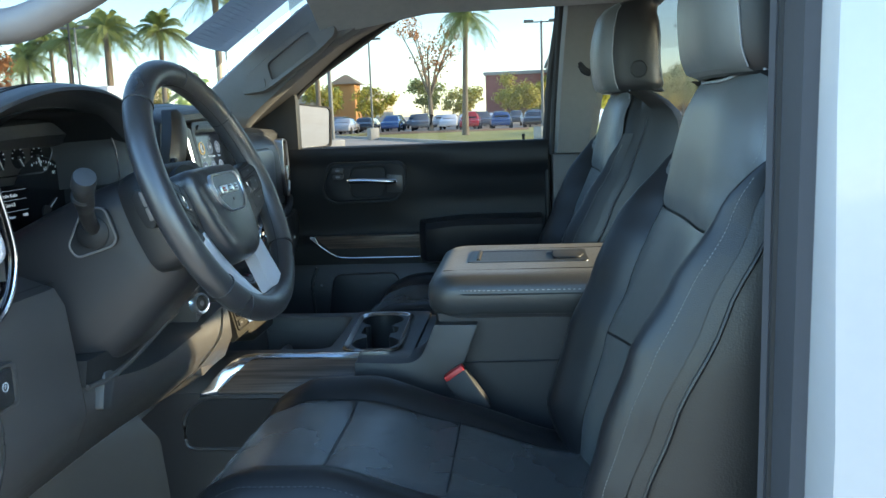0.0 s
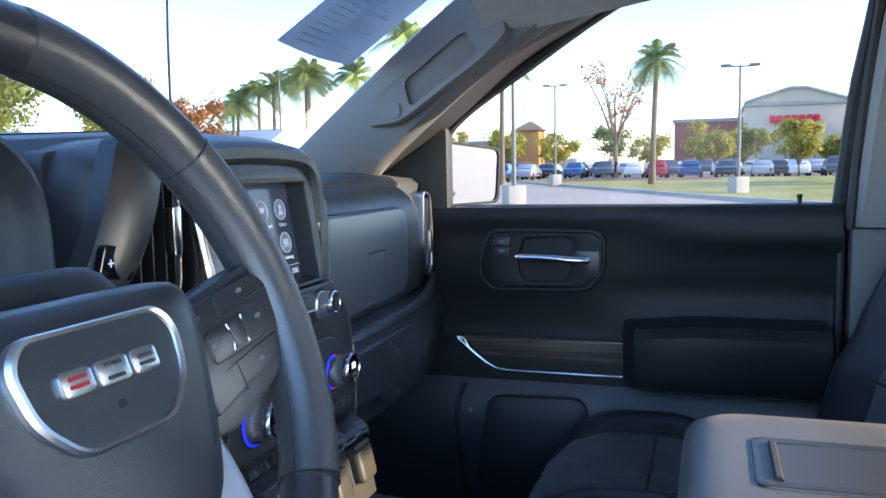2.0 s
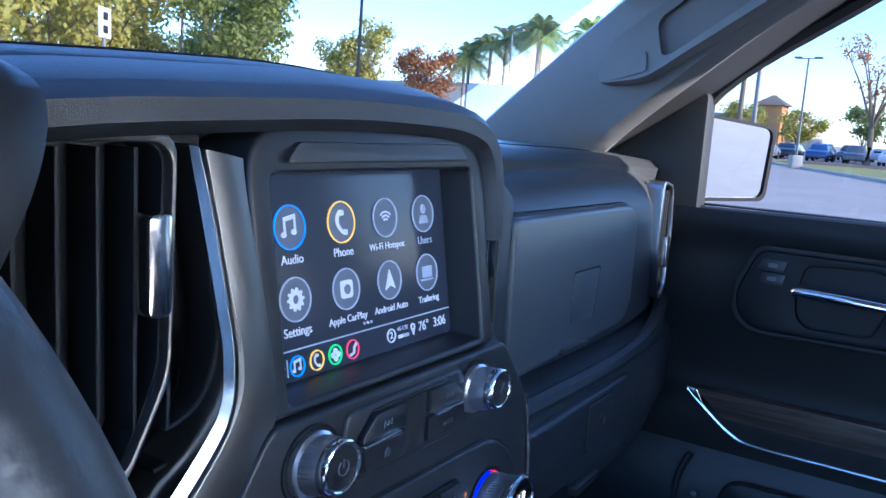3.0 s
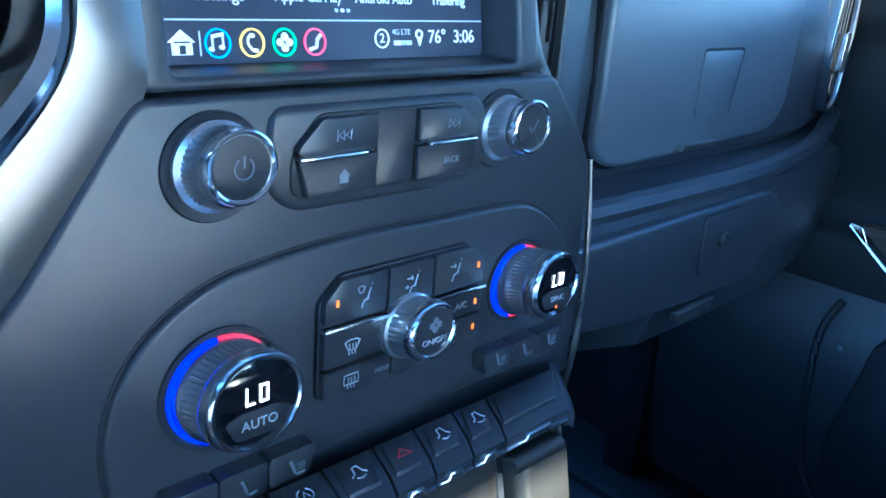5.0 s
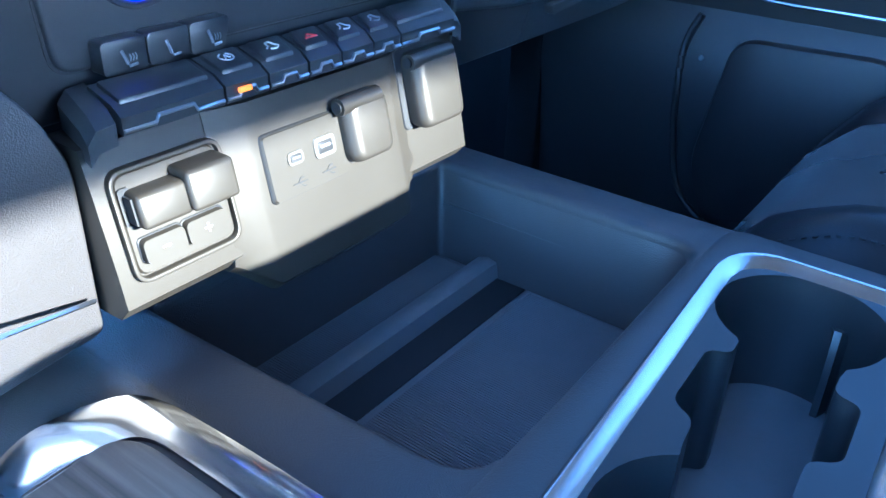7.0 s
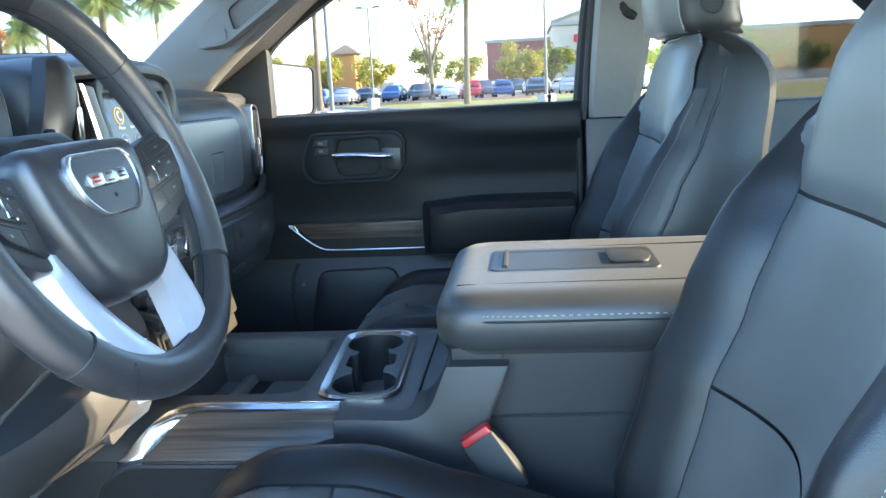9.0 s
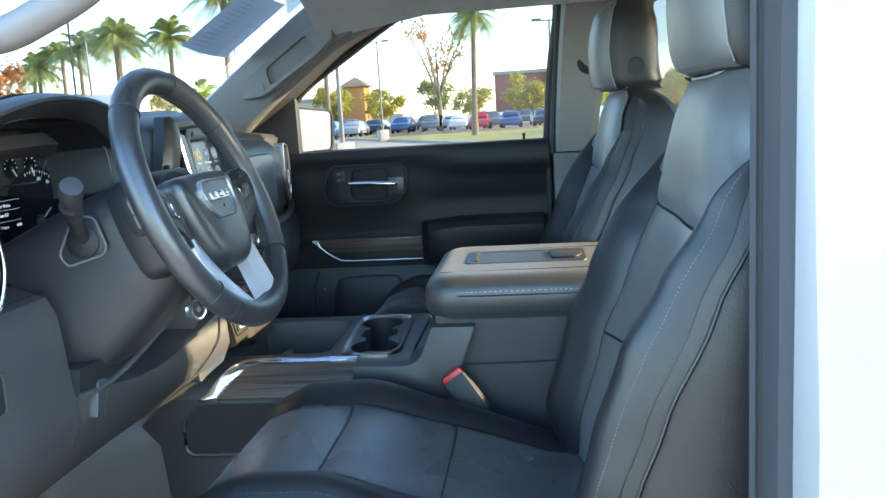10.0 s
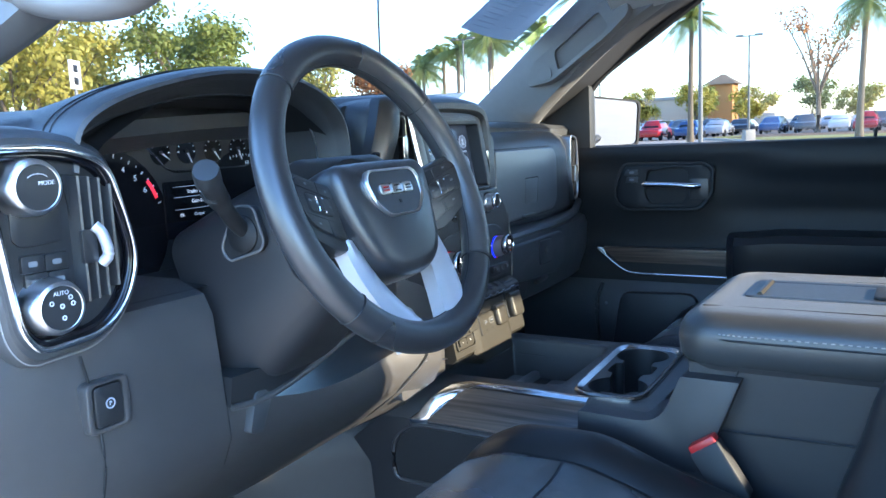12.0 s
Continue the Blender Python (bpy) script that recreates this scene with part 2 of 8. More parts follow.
def rounded(pts, r, n=5):
    """Rounds the corners of an outline; r may be one radius or one for each corner."""
    out, k = [], len(pts)
    for i in range(k):
        p, a, b = Vector(pts[i]), Vector(pts[i - 1]), Vector(pts[(i + 1) % k])
        rad = r[i] if isinstance(r, (list, tuple)) else r
        da, db = (a - p), (b - p)
        d = min(rad, da.length * 0.48, db.length * 0.48)
        s, e = p + da.normalized() * d, p + db.normalized() * d
        for j in range(n + 1):
            t = j / n
            q = s * (1 - t) ** 2 + p * 2 * t * (1 - t) + e * t * t
            out.append((q.x, q.y))
    return out


def rect(u0, u1, v0, v1, r=0.004, n=4):
    return rounded([(u0, v0), (u1, v0), (u1, v1), (u0, v1)], r, n)


def spline(pts, n=6):
    """A smooth open line through the points."""
    out, k = [], len(pts)
    for i in range(k - 1):
        p0, p1, p2, p3 = (Vector(pts[max(i - 1, 0)]), Vector(pts[i]), Vector(pts[i + 1]), Vector(pts[min(i + 2, k - 1)]))
        for j in range(n):
            t = j / n
            out.append(tuple(0.5 * ((2 * p1) + (p2 - p0) * t + (2 * p0 - 5 * p1 + 4 * p2 - p3) * t * t + (3 * p1 - p0 - 3 * p2 + p3) * t ** 3)))
    out.append(tuple(pts[-1]))
    return out


def ring(outer, inner, axis, a, b, bev=0.0, seg=2):
    """A frame between two outlines with as many points each, drawn out from a to b."""
    bm, k = bmesh.new(), len(outer)
    v = [[bm.verts.new(put_in(axis, p[0], p[1], w)) for p in line] for line, w in ((outer, a), (inner, a), (inner, b), (outer, b))]
    for q in range(4):
        s, t = v[q], v[(q + 1) % 4]
        for i in range(k):
            j = (i + 1) % k
            bm.faces.new((s[i], s[j], t[j], t[i]))
    bmesh.ops.recalc_face_normals(bm, faces=bm.faces[:])
    return soften(bm, bev, seg, 40)


def loft(loops, cap=True, closed=True):
    bm = bmesh.new()
    v = [[bm.verts.new(p) for p in loop] for loop in loops]
    k = len(loops[0])
    for s, t in zip(v, v[1:]):
        for i in range(k if closed else k - 1):
            j = (i + 1) % k
            bm.faces.new((s[i], s[j], t[j], t[i]))
    if cap and closed:
        bm.faces.new(v[0])
        bm.faces.new(v[-1])
    bmesh.ops.recalc_face_normals(bm, faces=bm.faces[:])
    return bm


def tube(path, r, n=8, closed=False, flat=1.0, up=(0, 0, 1)):
    """A round or flattened bar along a line; r may change along it."""
    pts = [Vector(p) for p in path]
    loops, k = [], len(pts)
    for i, p in enumerate(pts):
        a, b = (pts[i - 1], pts[(i + 1) % k]) if closed else (pts[max(i - 1, 0)], pts[min(i + 1, k - 1)])
        t = (b - a).normalized()
        side = t.cross(Vector(up))
        if side.length < 1e-4:
            side = t.cross(Vector((1, 0, 0)))
        side.normalize()
        top = side.cross(t).normalized()
        rad = r[i] if isinstance(r, (list, tuple)) else r
        loops.append([tuple(p + side * math.cos(c) * rad + top * math.sin(c) * rad * flat) for c in (2 * math.pi * q / n for q in range(n))])
    if closed:
        loops.append(loops[0])
        bm = loft(loops, cap=False)
        bmesh.ops.remove_doubles(bm, verts=bm.verts[:], dist=1e-6)
        return bm
    return loft(loops)


def lathe(at, axis, profile, n=36, knurl=()):
    """A turned body: profile of (radius, height along axis); knurl: the rows whose radius is ribbed."""
    w = Vector(axis).normalized()
    u = w.orthogonal().normalized()
    v = w.cross(u)
    loops = []
    for row, (r, h) in enumerate(profile):
        line = []
        for q in range(n):
            c = 2 * math.pi * q / n
            rr = r * (0.955 if row in knurl and q % 2 else 1)
            line.append(tuple(Vector(at) + w * h + (u * math.cos(c) + v * math.sin(c)) * rr))
        loops.append(line)
    return loft(loops)


def surface(fn, us, vs, thick=0.0):
    """A sheet fn(u, v) over the grid, thickened along the way its points are offset by fn(u, v, thick)."""
    bm = bmesh.new()
    g = [[bm.verts.new(fn(u, v)) for v in vs] for u in us]
    for i in range(len(us) - 1):
        for j in range(len(vs) - 1):
            bm.faces.new((g[i][j], g[i + 1][j], g[i + 1][j + 1], g[i][j + 1]))
    return bm


def join(*bms):
    out = bmesh.new()
    for b in bms:
        me = bpy.data.meshes.new("joined")
        b.to_mesh(me)
        out.from_mesh(me)
        bpy.data.meshes.remove(me)
        b.free()
    return out


def lin(a, b, n):
    return [a + (b - a) * i / (n - 1) for i in range(n)]


def along(table, z):
    """A value read from a table of (key, value) rows, in a smooth line."""
    for (a, p), (b, q) in zip(table, table[1:]):
        if z <= b:
            t = max(0, min(1, (z - a) / (b - a)))
            return p + (q - p) * (t * t * (3 - 2 * t) * 0.4 + t * 0.6)
    return table[-1][1]


def words(name, text, size, at, material, parent, turn=TO_DRIVER, mid=True, label=""):
    cu = bpy.data.curves.new(name, "FONT")
    cu.body, cu.size, cu.extrude = text, size, 0.0002
    cu.align_x, cu.align_y = ("CENTER" if mid else "LEFT"), "CENTER"
    tmp = bpy.data.objects.new(name, cu)
    me = bpy.data.meshes.new_from_object(tmp)
    bpy.data.objects.remove(tmp)
    bpy.data.curves.remove(cu)
    o = BASE[parent.name]
    me.transform(Matrix.Translation(Vector(at) - o) @ turn.to_4x4())
    me.materials.clear()
    me.materials.append(material)
    ob = new(name, me)
    ob.parent = parent
    BASE[ob.name] = o
    return tagged(ob, label) if label else ob


# ---- cab shell ----
setting("floor", box(-0.75, 1.75, -0.80, 0.82, 0.60, 0.66, 0.0), M["carpet"], "black carpeted cab floor", "floor")
setting("wall_firewall", box(-0.80, -0.76, -0.86, 0.90, 0.55, 1.30, 0.0), M["void"], "dark firewall behind the dashboard", "wall")
setting("ceiling", loft([[(x, y, 1.865 - 0.14 * (abs(y) / 0.62) ** 3 - (0.03 if x < 0.1 else 0) + dz) for y in lin(-0.62, 0.62, 13)] + [(x, y, 1.93) for y in lin(0.62, -0.62, 13)] for x, dz in ((0.02, 0.0), (0.3, 0.015), (0.9, 0.02), (1.72, 0.0))]), M["cloth"], "pale grey cloth headliner", "ceiling")

# passenger A pillar: a wide tapered trim from the dashboard up to the roof
PA = [(-0.52, 1.435), (-0.40, 1.528), (-0.20, 1.668), (-0.04, 1.772), (0.10, 1.850)]
PB = [(-0.30, 1.42), (-0.225, 1.485), (-0.122, 1.556), (0.045, 1.672), (0.30, 1.815)]


def pillar(sign, name, label, lift=0.0):
    base = (-0.3, sign * 0.74, 1.45)
    p = thing(name, base, label, "pillar", kind="structure")
    lead, rear = spline(PA, 6), spline([(x, z + lift) for x, z in PB], 6)
    loops = []
    for (xa, za), (xb, zb) in zip(lead, rear):
        y = sign * (0.745 - 0.16 * max(0, (za - 1.44)) / 0.42)
        d = sign * 0.012
        loops.append([(xa, y + sign * 0.02, za), (xa + 0.012, y - d * 0.2, za - 0.004), ((xa * 2 + xb) / 3, y - d, (za * 2 + zb) / 3), ((xa + xb * 2) / 3, y - d * 0.7, (za + zb * 2) / 3), (xb - 0.008, y + d * 0.2, zb), (xb + 0.006, y + sign * 0.025, zb - 0.004), (xb, y + sign * 0.06, zb), (xa, y + sign * 0.07, za)])
    part("trim", loft(loops), M["trim"], p)
    if lift:
        # a loop handle that stands clear of the pillar
        bar = spline([(-0.150, sign * 0.725, 1.622), (-0.110, sign * 0.704, 1.604), (-0.050, sign * 0.700, 1.594), (0.010, sign * 0.700, 1.594), (0.060, sign * 0.698, 1.612), (0.110, sign * 0.690, 1.640), (0.165, sign * 0.684, 1.690)], 6)
        part("grab_handle", tube(bar, [0.016] * 4 + [0.0205] * (len(bar) - 8) + [0.018] * 4, 14, flat=0.9), M["brown_trim"], p, "warm grey loop grab handle")
        return p
    # grab handle: a long loop with a recess behind it
    a, b = Vector((-0.215, 0.672 * sign, 1.572)), Vector((0.050, 0.612 * sign, 1.735))
    d = (b - a).normalized()
    nrm = Vector((d.z, 0, -d.x))
    inward = Vector((0, -sign, 0))
    outline = rounded([(-0.015, -0.012), (0.05, -0.046), (0.245, -0.050), (0.315, -0.040), (0.325, 0.022), (0.26, 0.030), (0.03, 0.026)], 0.02, 5)
    hole = rounded([(0.085, -0.030), (0.10, -0.034), (0.235, -0.034), (0.250, -0.030), (0.250, 0.010), (0.235, 0.014), (0.10, 0.012)], 0.014, 5)

    def lay(line, off):
        return [tuple(a + d * u + nrm * -v + inward * off) for u, v in line]
    hull = [lay(outline, -0.008), lay(outline, 0.016), lay([(u * 0.985 + 0.002, v * 0.9) for u, v in outline], 0.024), lay(hole, 0.022), lay(hole, 0.004)]
    part("grab_handle", loft(hull, cap=False), M["trim"], p, "grey moulded grab handle")
    part("recess", loft([lay(hole, 0.006), lay(hole, 0.004)]), M["jamb"], p, "dark recess behind the handle")
    cov = rounded([(0.005, -0.018), (0.06, -0.036), (0.072, -0.014), (0.03, 0.010), (0.008, 0.006)], 0.006, 3)
    part("end_cap", loft([lay(cov, 0.022), lay(cov, 0.0255)]), M["trim"], p, "snap-on end cap of the handle")
    return p


seal_a = spline([(-0.240, 0.735, 1.478), (-0.118, 0.706, 1.560), (0.045, 0.672, 1.678), (0.180, 0.632, 1.750), (0.300, 0.600, 1.822)], 5)
seal_b = spline([(-0.240, 0.825, 1.466), (-0.120, 0.822, 1.552), (0.050, 0.790, 1.674), (0.180, 0.766, 1.742), (0.300, 0.745, 1.806)], 5)
setting("trim_door_gap", loft([[a, b, (b[0], b[1] + 0.004, b[2] + 0.012), (a[0], a[1] + 0.004, a[2] + 0.012)] for a, b in zip(seal_a, seal_b)]), M["rubber"], "black weatherstrip between pillar and window frame", "trim")
pillar(1, "a_pillar_passenger", "grey windscreen pillar with moulded grab handle")
pillar(-1, "a_pillar_driver", "grey windscreen pillar with loop grab handle beside the wheel", 0.042)


def rail(sign, name):
    """The roof rail over the doors."""
    pts = spline([(0.06, 1.74), (0.35, 1.82), (0.8, 1.835), (1.3, 1.82), (1.72, 1.74)], 5)
    loops = [[(x, sign * 0.575, z + 0.06), (x, sign * 0.60, z - 0.005), (x, sign * 0.66, z - 0.035), (x, sign * 0.705, z - 0.03), (x, sign * 0.74, z + 0.03), (x, sign * 0.68, z + 0.10)] for x, z in pts]
    setting(name, loft(loops), M["trim"], "grey roof rail trim over the doors", "trim")


rail(1, "trim_rail_passenger")
rail(-1, "trim_rail_driver")

# windscreen and its upper and lower borders
wind = surface(lambda u, v: (-0.63 + 0.70 * v - 0.10 * (1 - u * u) + 0.02 * v, 0.74 * u * (1 - 0.16 * v), 1.435 + 0.43 * v), lin(-1, 1, 13), lin(0, 1, 7))
ws = setting("window_windscreen", wind, M["glass"], "clear raked windscreen", "window")
ws.visible_shadow = False

# passenger B pillar with the belt anchor
bp = thing("b_pillar_passenger", (0.68, 0.78, 0.7), "warm grey door pillar trim with belt anchor", "pillar", kind="structure")
up = [[(xa, 0.80 - dy, z), (xa + 0.010, 0.775 - dy, z), (xb - 0.02, 0.770 - dy, z), (xb, 0.79 - dy, z), (xb, 0.86 - dy, z), (xa, 0.86 - dy, z)] for z, xa, xb, dy in ((1.365, 0.622, 0.735, 0.0), (1.50, 0.632, 0.755, 0.02), (1.66, 0.644, 0.78, 0.06), (1.86, 0.662, 0.81, 0.14))]
part("upper_trim", loft(up), M["tan"], bp)
part("lower_trim", box(0.618, 0.80, 0.782, 0.87, 0.64, 1.363, 0.006), M["knee"], bp, "charcoal lower pillar trim")
part("gap_filler", box(0.604, 0.632, 0.862, 0.885, 0.58, 1.388, 0.0), M["rubber"], bp)
part("door_seal", tube(spline([(0.618, 0.80, 1.36), (0.628, 0.79, 1.50), (0.640, 0.76, 1.66), (0.652, 0.70, 1.82)], 5), 0.010, 8), M["rubber"], bp)
part("belt_slot", tube(spline([(0.700, 0.748, 1.640), (0.694, 0.738, 1.615), (0.703, 0.733, 1.590), (0.722, 0.738, 1.578)], 5), 0.011, 8), M["void"], bp, "black belt guide loop")

# rear passenger door and the wall behind
rd = thing("rear_side_wall", (1.2, 0.84, 0.6), "dark rear side wall with a window", "wall", kind="structure")
part("lower_panel", box(0.802, 1.74, 0.79, 0.88, 0.60, 1.385, 0.01), M["dash"], rd)
part("window_post", box(1.32, 1.74, 0.66, 0.86, 1.387, 1.93, 0.02), M["tan"], rd)
rg = part("pane", box(0.80, 1.53, 0.820, 0.824, 1.385, 1.86, 0.0), M["glass"], rd)
rg.visible_shadow = False
setting("wall_rear", box(1.745, 1.80, -0.86, 0.86, 0.55, 1.42, 0.0), M["dash"], "dark rear cab wall", "wall")
setting("wall_rear_top", box(1.745, 1.80, -0.80, 0.80, 1.722, 1.90, 0.0), M["cloth"], "pale rear wall above the back window", "wall")

setting("wall_rear_post_passenger", box(1.742, 1.80, 0.60, 0.86, 1.421, 1.721, 0.0), M["tan"], "warm grey trim beside the back window", "wall")
setting("wall_rear_post_driver", box(1.742, 1.80, -0.86, -0.60, 1.421, 1.721, 0.0), M["tan"], "warm grey trim beside the back window", "wall")

# driver side: the open doorway's rear post, and the outer skin
dp = thing("b_pillar_driver", (0.82, -0.80, 0.5), "white painted door post with grey trim and seals", "pillar", kind="structure")
SZ = (0.45, 0.80, 1.10, 1.35, 1.60, 1.86)
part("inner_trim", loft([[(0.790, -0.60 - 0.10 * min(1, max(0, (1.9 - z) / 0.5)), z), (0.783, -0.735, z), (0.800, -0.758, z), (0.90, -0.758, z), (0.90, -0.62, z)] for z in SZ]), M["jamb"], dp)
part("door_seal", loft([[(0.774, -0.722, z), (0.768, -0.738, z), (0.770, -0.760, z), (0.792, -0.764, z), (0.796, -0.74, z), (0.790, -0.722, z)] for z in SZ]), M["rubber"], dp)
part("seal_lip", loft([[(0.766, -0.744, z), (0.764, -0.750, z), (0.768, -0.756, z), (0.776, -0.754, z), (0.776, -0.744, z)] for z in SZ]), M["jamb"], dp)
# jamb face: its shade is put into the dark grey colour
part("jamb", loft([[(0.772, -0.766, z), (0.768, -0.790, z), (0.764, -0.845, z), (0.775, -0.86, z), (0.92, -0.86, z), (0.92, -0.762, z), (0.80, -0.762, z)] for z in SZ]), M["jamb"], dp, "jamb face with its shade painted in as grey")
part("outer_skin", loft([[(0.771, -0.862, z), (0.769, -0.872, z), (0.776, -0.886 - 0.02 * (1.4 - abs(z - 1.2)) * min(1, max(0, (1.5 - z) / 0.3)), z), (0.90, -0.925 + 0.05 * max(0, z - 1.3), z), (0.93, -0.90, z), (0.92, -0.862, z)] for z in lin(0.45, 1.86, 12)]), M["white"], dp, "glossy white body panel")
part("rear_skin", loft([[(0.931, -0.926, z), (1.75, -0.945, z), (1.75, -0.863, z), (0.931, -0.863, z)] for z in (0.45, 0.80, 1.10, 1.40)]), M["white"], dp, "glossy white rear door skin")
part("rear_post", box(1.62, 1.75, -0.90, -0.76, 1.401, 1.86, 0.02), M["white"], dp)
setting("trim_sill_passenger", box(-0.55, 0.80, 0.70, 0.905, 0.48, 0.672, 0.01), M["void"], "dark passenger door sill", "trim")
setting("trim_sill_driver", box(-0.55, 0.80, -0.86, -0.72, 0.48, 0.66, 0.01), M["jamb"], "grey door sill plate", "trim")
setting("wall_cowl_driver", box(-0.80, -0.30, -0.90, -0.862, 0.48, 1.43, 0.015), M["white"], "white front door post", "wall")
setting("wall_cowl_passenger", box(-0.80, -0.36, 0.84, 0.90, 0.48, 1.40, 0.01), M["void"], "dark front post behind the passenger door", "wall")
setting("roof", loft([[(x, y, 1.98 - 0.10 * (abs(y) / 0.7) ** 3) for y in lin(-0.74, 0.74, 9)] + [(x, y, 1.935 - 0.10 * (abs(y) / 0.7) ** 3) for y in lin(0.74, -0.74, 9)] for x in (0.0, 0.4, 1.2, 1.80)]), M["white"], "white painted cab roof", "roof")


# ---- passenger door ----
pd = thing("passenger_door", (0.25, 0.84, 0.62), "closed black trimmed passenger door with wood inlay", "door")


def door_y(x, z):
    """The inner skin: upper roll near the sill, a scooped middle, a deep lower part."""
    y = 0.815
    y -= 0.030 * math.exp(-((z - 1.385) / 0.030) ** 2) * 0.6
    y -= 0.016 * math.exp(-((z - 1.30) / 0.10) ** 2) * (0.35 + 0.65 / (1 + math.exp((x - 0.21) / 0.018)))
    y -= 0.020 * (1 / (1 + math.exp(-(x - 0.30) / 0.05))) * math.exp(-((z - 1.345) / 0.030) ** 2)
    y += 0.012 * math.exp(-((z - 1.235) / 0.04) ** 2) * (1 / (1 + math.exp(-(x - 0.24) / 0.03)))
    y -= 0.030 * (1 / (1 + math.exp((z - 1.130) / 0.008)))
    return y


xs, zs = lin(-0.40, 0.606, 60), lin(1.05, 1.398, 44)
skin = surface(lambda x, z: (x, door_y(x, z), z), xs, zs)
back = box(-0.42, 0.612, 0.835, 0.90, 0.60, 1.392, 0.0)
part("upper_panel", skin, M["door"], pd, "soft black upper door panel")
part("door_shell", back, M["void"], pd)
part("sill_cap", tube([(x, 0.822, 1.391 + 0.004 * math.sin(x * 2)) for x in lin(-0.40, 0.608, 24)], 0.014, 10, flat=0.7), M["door"], pd)
part("belt_seal", box(-0.15, 0.60, 0.838, 0.852, 1.390, 1.402, 0.003), M["rubber"], pd)
part("rear_edge", box(0.598, 0.613, 0.80, 0.85, 0.66, 1.38, 0.006), M["void"], pd)
# handle bezel
bez = rounded([(-0.040, 1.290), (-0.016, 1.352), (0.180, 1.352), (0.198, 1.335), (0.196, 1.285), (0.165, 1.246), (-0.012, 1.243), (-0.036, 1.262)], 0.016, 5)
hol = rounded([(0.036, 1.300), (0.044, 1.338), (0.125, 1.344), (0.142, 1.336), (0.142, 1.290), (0.130, 1.258), (0.052, 1.256), (0.038, 1.270)], 0.010, 5)
part("handle_bezel", ring(bez, hol, "y", 0.790, 0.778, 0.003), M["door"], pd, "black oval handle bezel")
part("bezel_rim", ring([(x + (0.006 if x > 0.08 else -0.006), z + (0.006 if z > 1.3 else -0.006)) for x, z in bez], bez, "y", 0.794, 0.776, 0.0020), M["void"], pd)
part("handle_cup", prism(hol, "y", 0.789, 0.815), M["void"], pd)
part("handle_pocket", prism(rect(0.146, 0.192, 1.268, 1.318, 0.006), "y", 0.7785, 0.774, 0.001), M["key"], pd)
part("pull_handle", tube(spline([(0.036, 0.772, 1.304), (0.046, 0.764, 1.305), (0.10, 0.760, 1.304), (0.155, 0.763, 1.301), (0.172, 0.772, 1.300)], 6), [0.006] + [0.0085] * 23 + [0.006], 12, flat=0.9), M["chrome"], pd, "polished chrome pull handle")
for k, z in enumerate((1.334, 1.316)):
    part("lock_button", prism(rounded([(-0.016 + 0.004 * k, z - 0.008), (0.018, z - 0.008), (0.022, z + 0.007), (-0.010, z + 0.007)], 0.003, 3), "y", 0.778, 0.7735, 0.001), M["key"], pd)
    part("lock_symbol", prism(rect(-0.002, 0.010, z - 0.003, z + 0.003, 0.002), "y", 0.7733, 0.7729), M["grey_ink"], pd)
# wood inlay with its chrome line, and the armrest
inlay = rounded([(-0.083, 1.141), (0.240, 1.143), (0.240, 1.082), (0.004, 1.081), (-0.030, 1.098)], [0.004, 0.004, 0.004, 0.02, 0.02], 5)
part("wood_inlay", prism(inlay, "y", 0.825, 0.786, 0.003), M["wood"], pd, "dark wood inlay strip")
part("chrome_line", tube(spline([(-0.092, 0.784, 1.139), (-0.060, 0.783, 1.112), (-0.026, 0.782, 1.088), (0.006, 0.782, 1.0785), (0.10, 0.782, 1.0775), (0.238, 0.782, 1.0775)], 6), 0.0030, 8), M["chrome"], pd, "thin chrome line")
part("chrome_tip", prism(rounded([(-0.094, 1.143), (-0.078, 1.141), (-0.066, 1.118), (-0.074, 1.122)], 0.002, 2), "y", 0.79, 0.781, 0.001), M["chrome"], pd)
arm = []
for x in lin(0.238, 0.585, 16):
    e = min(1, (x - 0.238) / 0.03) ** 0.5
    zt = 1.186 + 0.012 * min(1, (x - 0.238) / 0.12)
    arm.append([(x, 0.82, zt - 0.004 + 0.0 * e), (x, 0.79 - 0.03 * e, zt), (x, 0.762 - 0.045 * e, zt - 0.006), (x, 0.752 - 0.05 * e, zt - 0.022), (x, 0.752 - 0.05 * e, 1.10), (x, 0.758 - 0.045 * e, 1.075), (x, 0.775 - 0.03 * e, 1.064), (x, 0.82, 1.062)])
part("armrest", loft(arm), M["leather"], pd, "padded black door armrest")
part("armrest_seam", tube([(x, 0.7045 - 0.0 * x, 1.166 + 0.010 * min(1, (x - 0.27) / 0.1)) for x in lin(0.29, 0.584, 12)], 0.0012, 6), M["void"], pd)
# lower door: map pocket and rounded lip
low = [[(x, 0.83, 1.062), (x, 0.785, 1.058), (x, 0.760, 1.02), (x, 0.755, 0.96), (x, 0.765, 0.90), (x, 0.790, 0.70), (x, 0.83, 0.66)] for x in lin(-0.30, 0.60, 14)]
part("lower_panel", loft(low), M["dash"], pd, "hard black lower door panel")
part("map_pocket", prism(rounded([(-0.02, 1.035), (0.17, 1.04), (0.18, 0.95), (0.17, 0.82), (-0.02, 0.78), (-0.05, 0.86)], 0.03, 5), "y", 0.765, 0.742, 0.008), M["console"], pd, "moulded map pocket")
part("pocket_lip", tube(spline([(-0.070, 0.756, 1.055), (-0.085, 0.750, 1.0), (-0.075, 0.746, 0.88), (-0.045, 0.746, 0.80), (0.05, 0.748, 0.745)], 6), 0.005, 8), M["console"], pd)
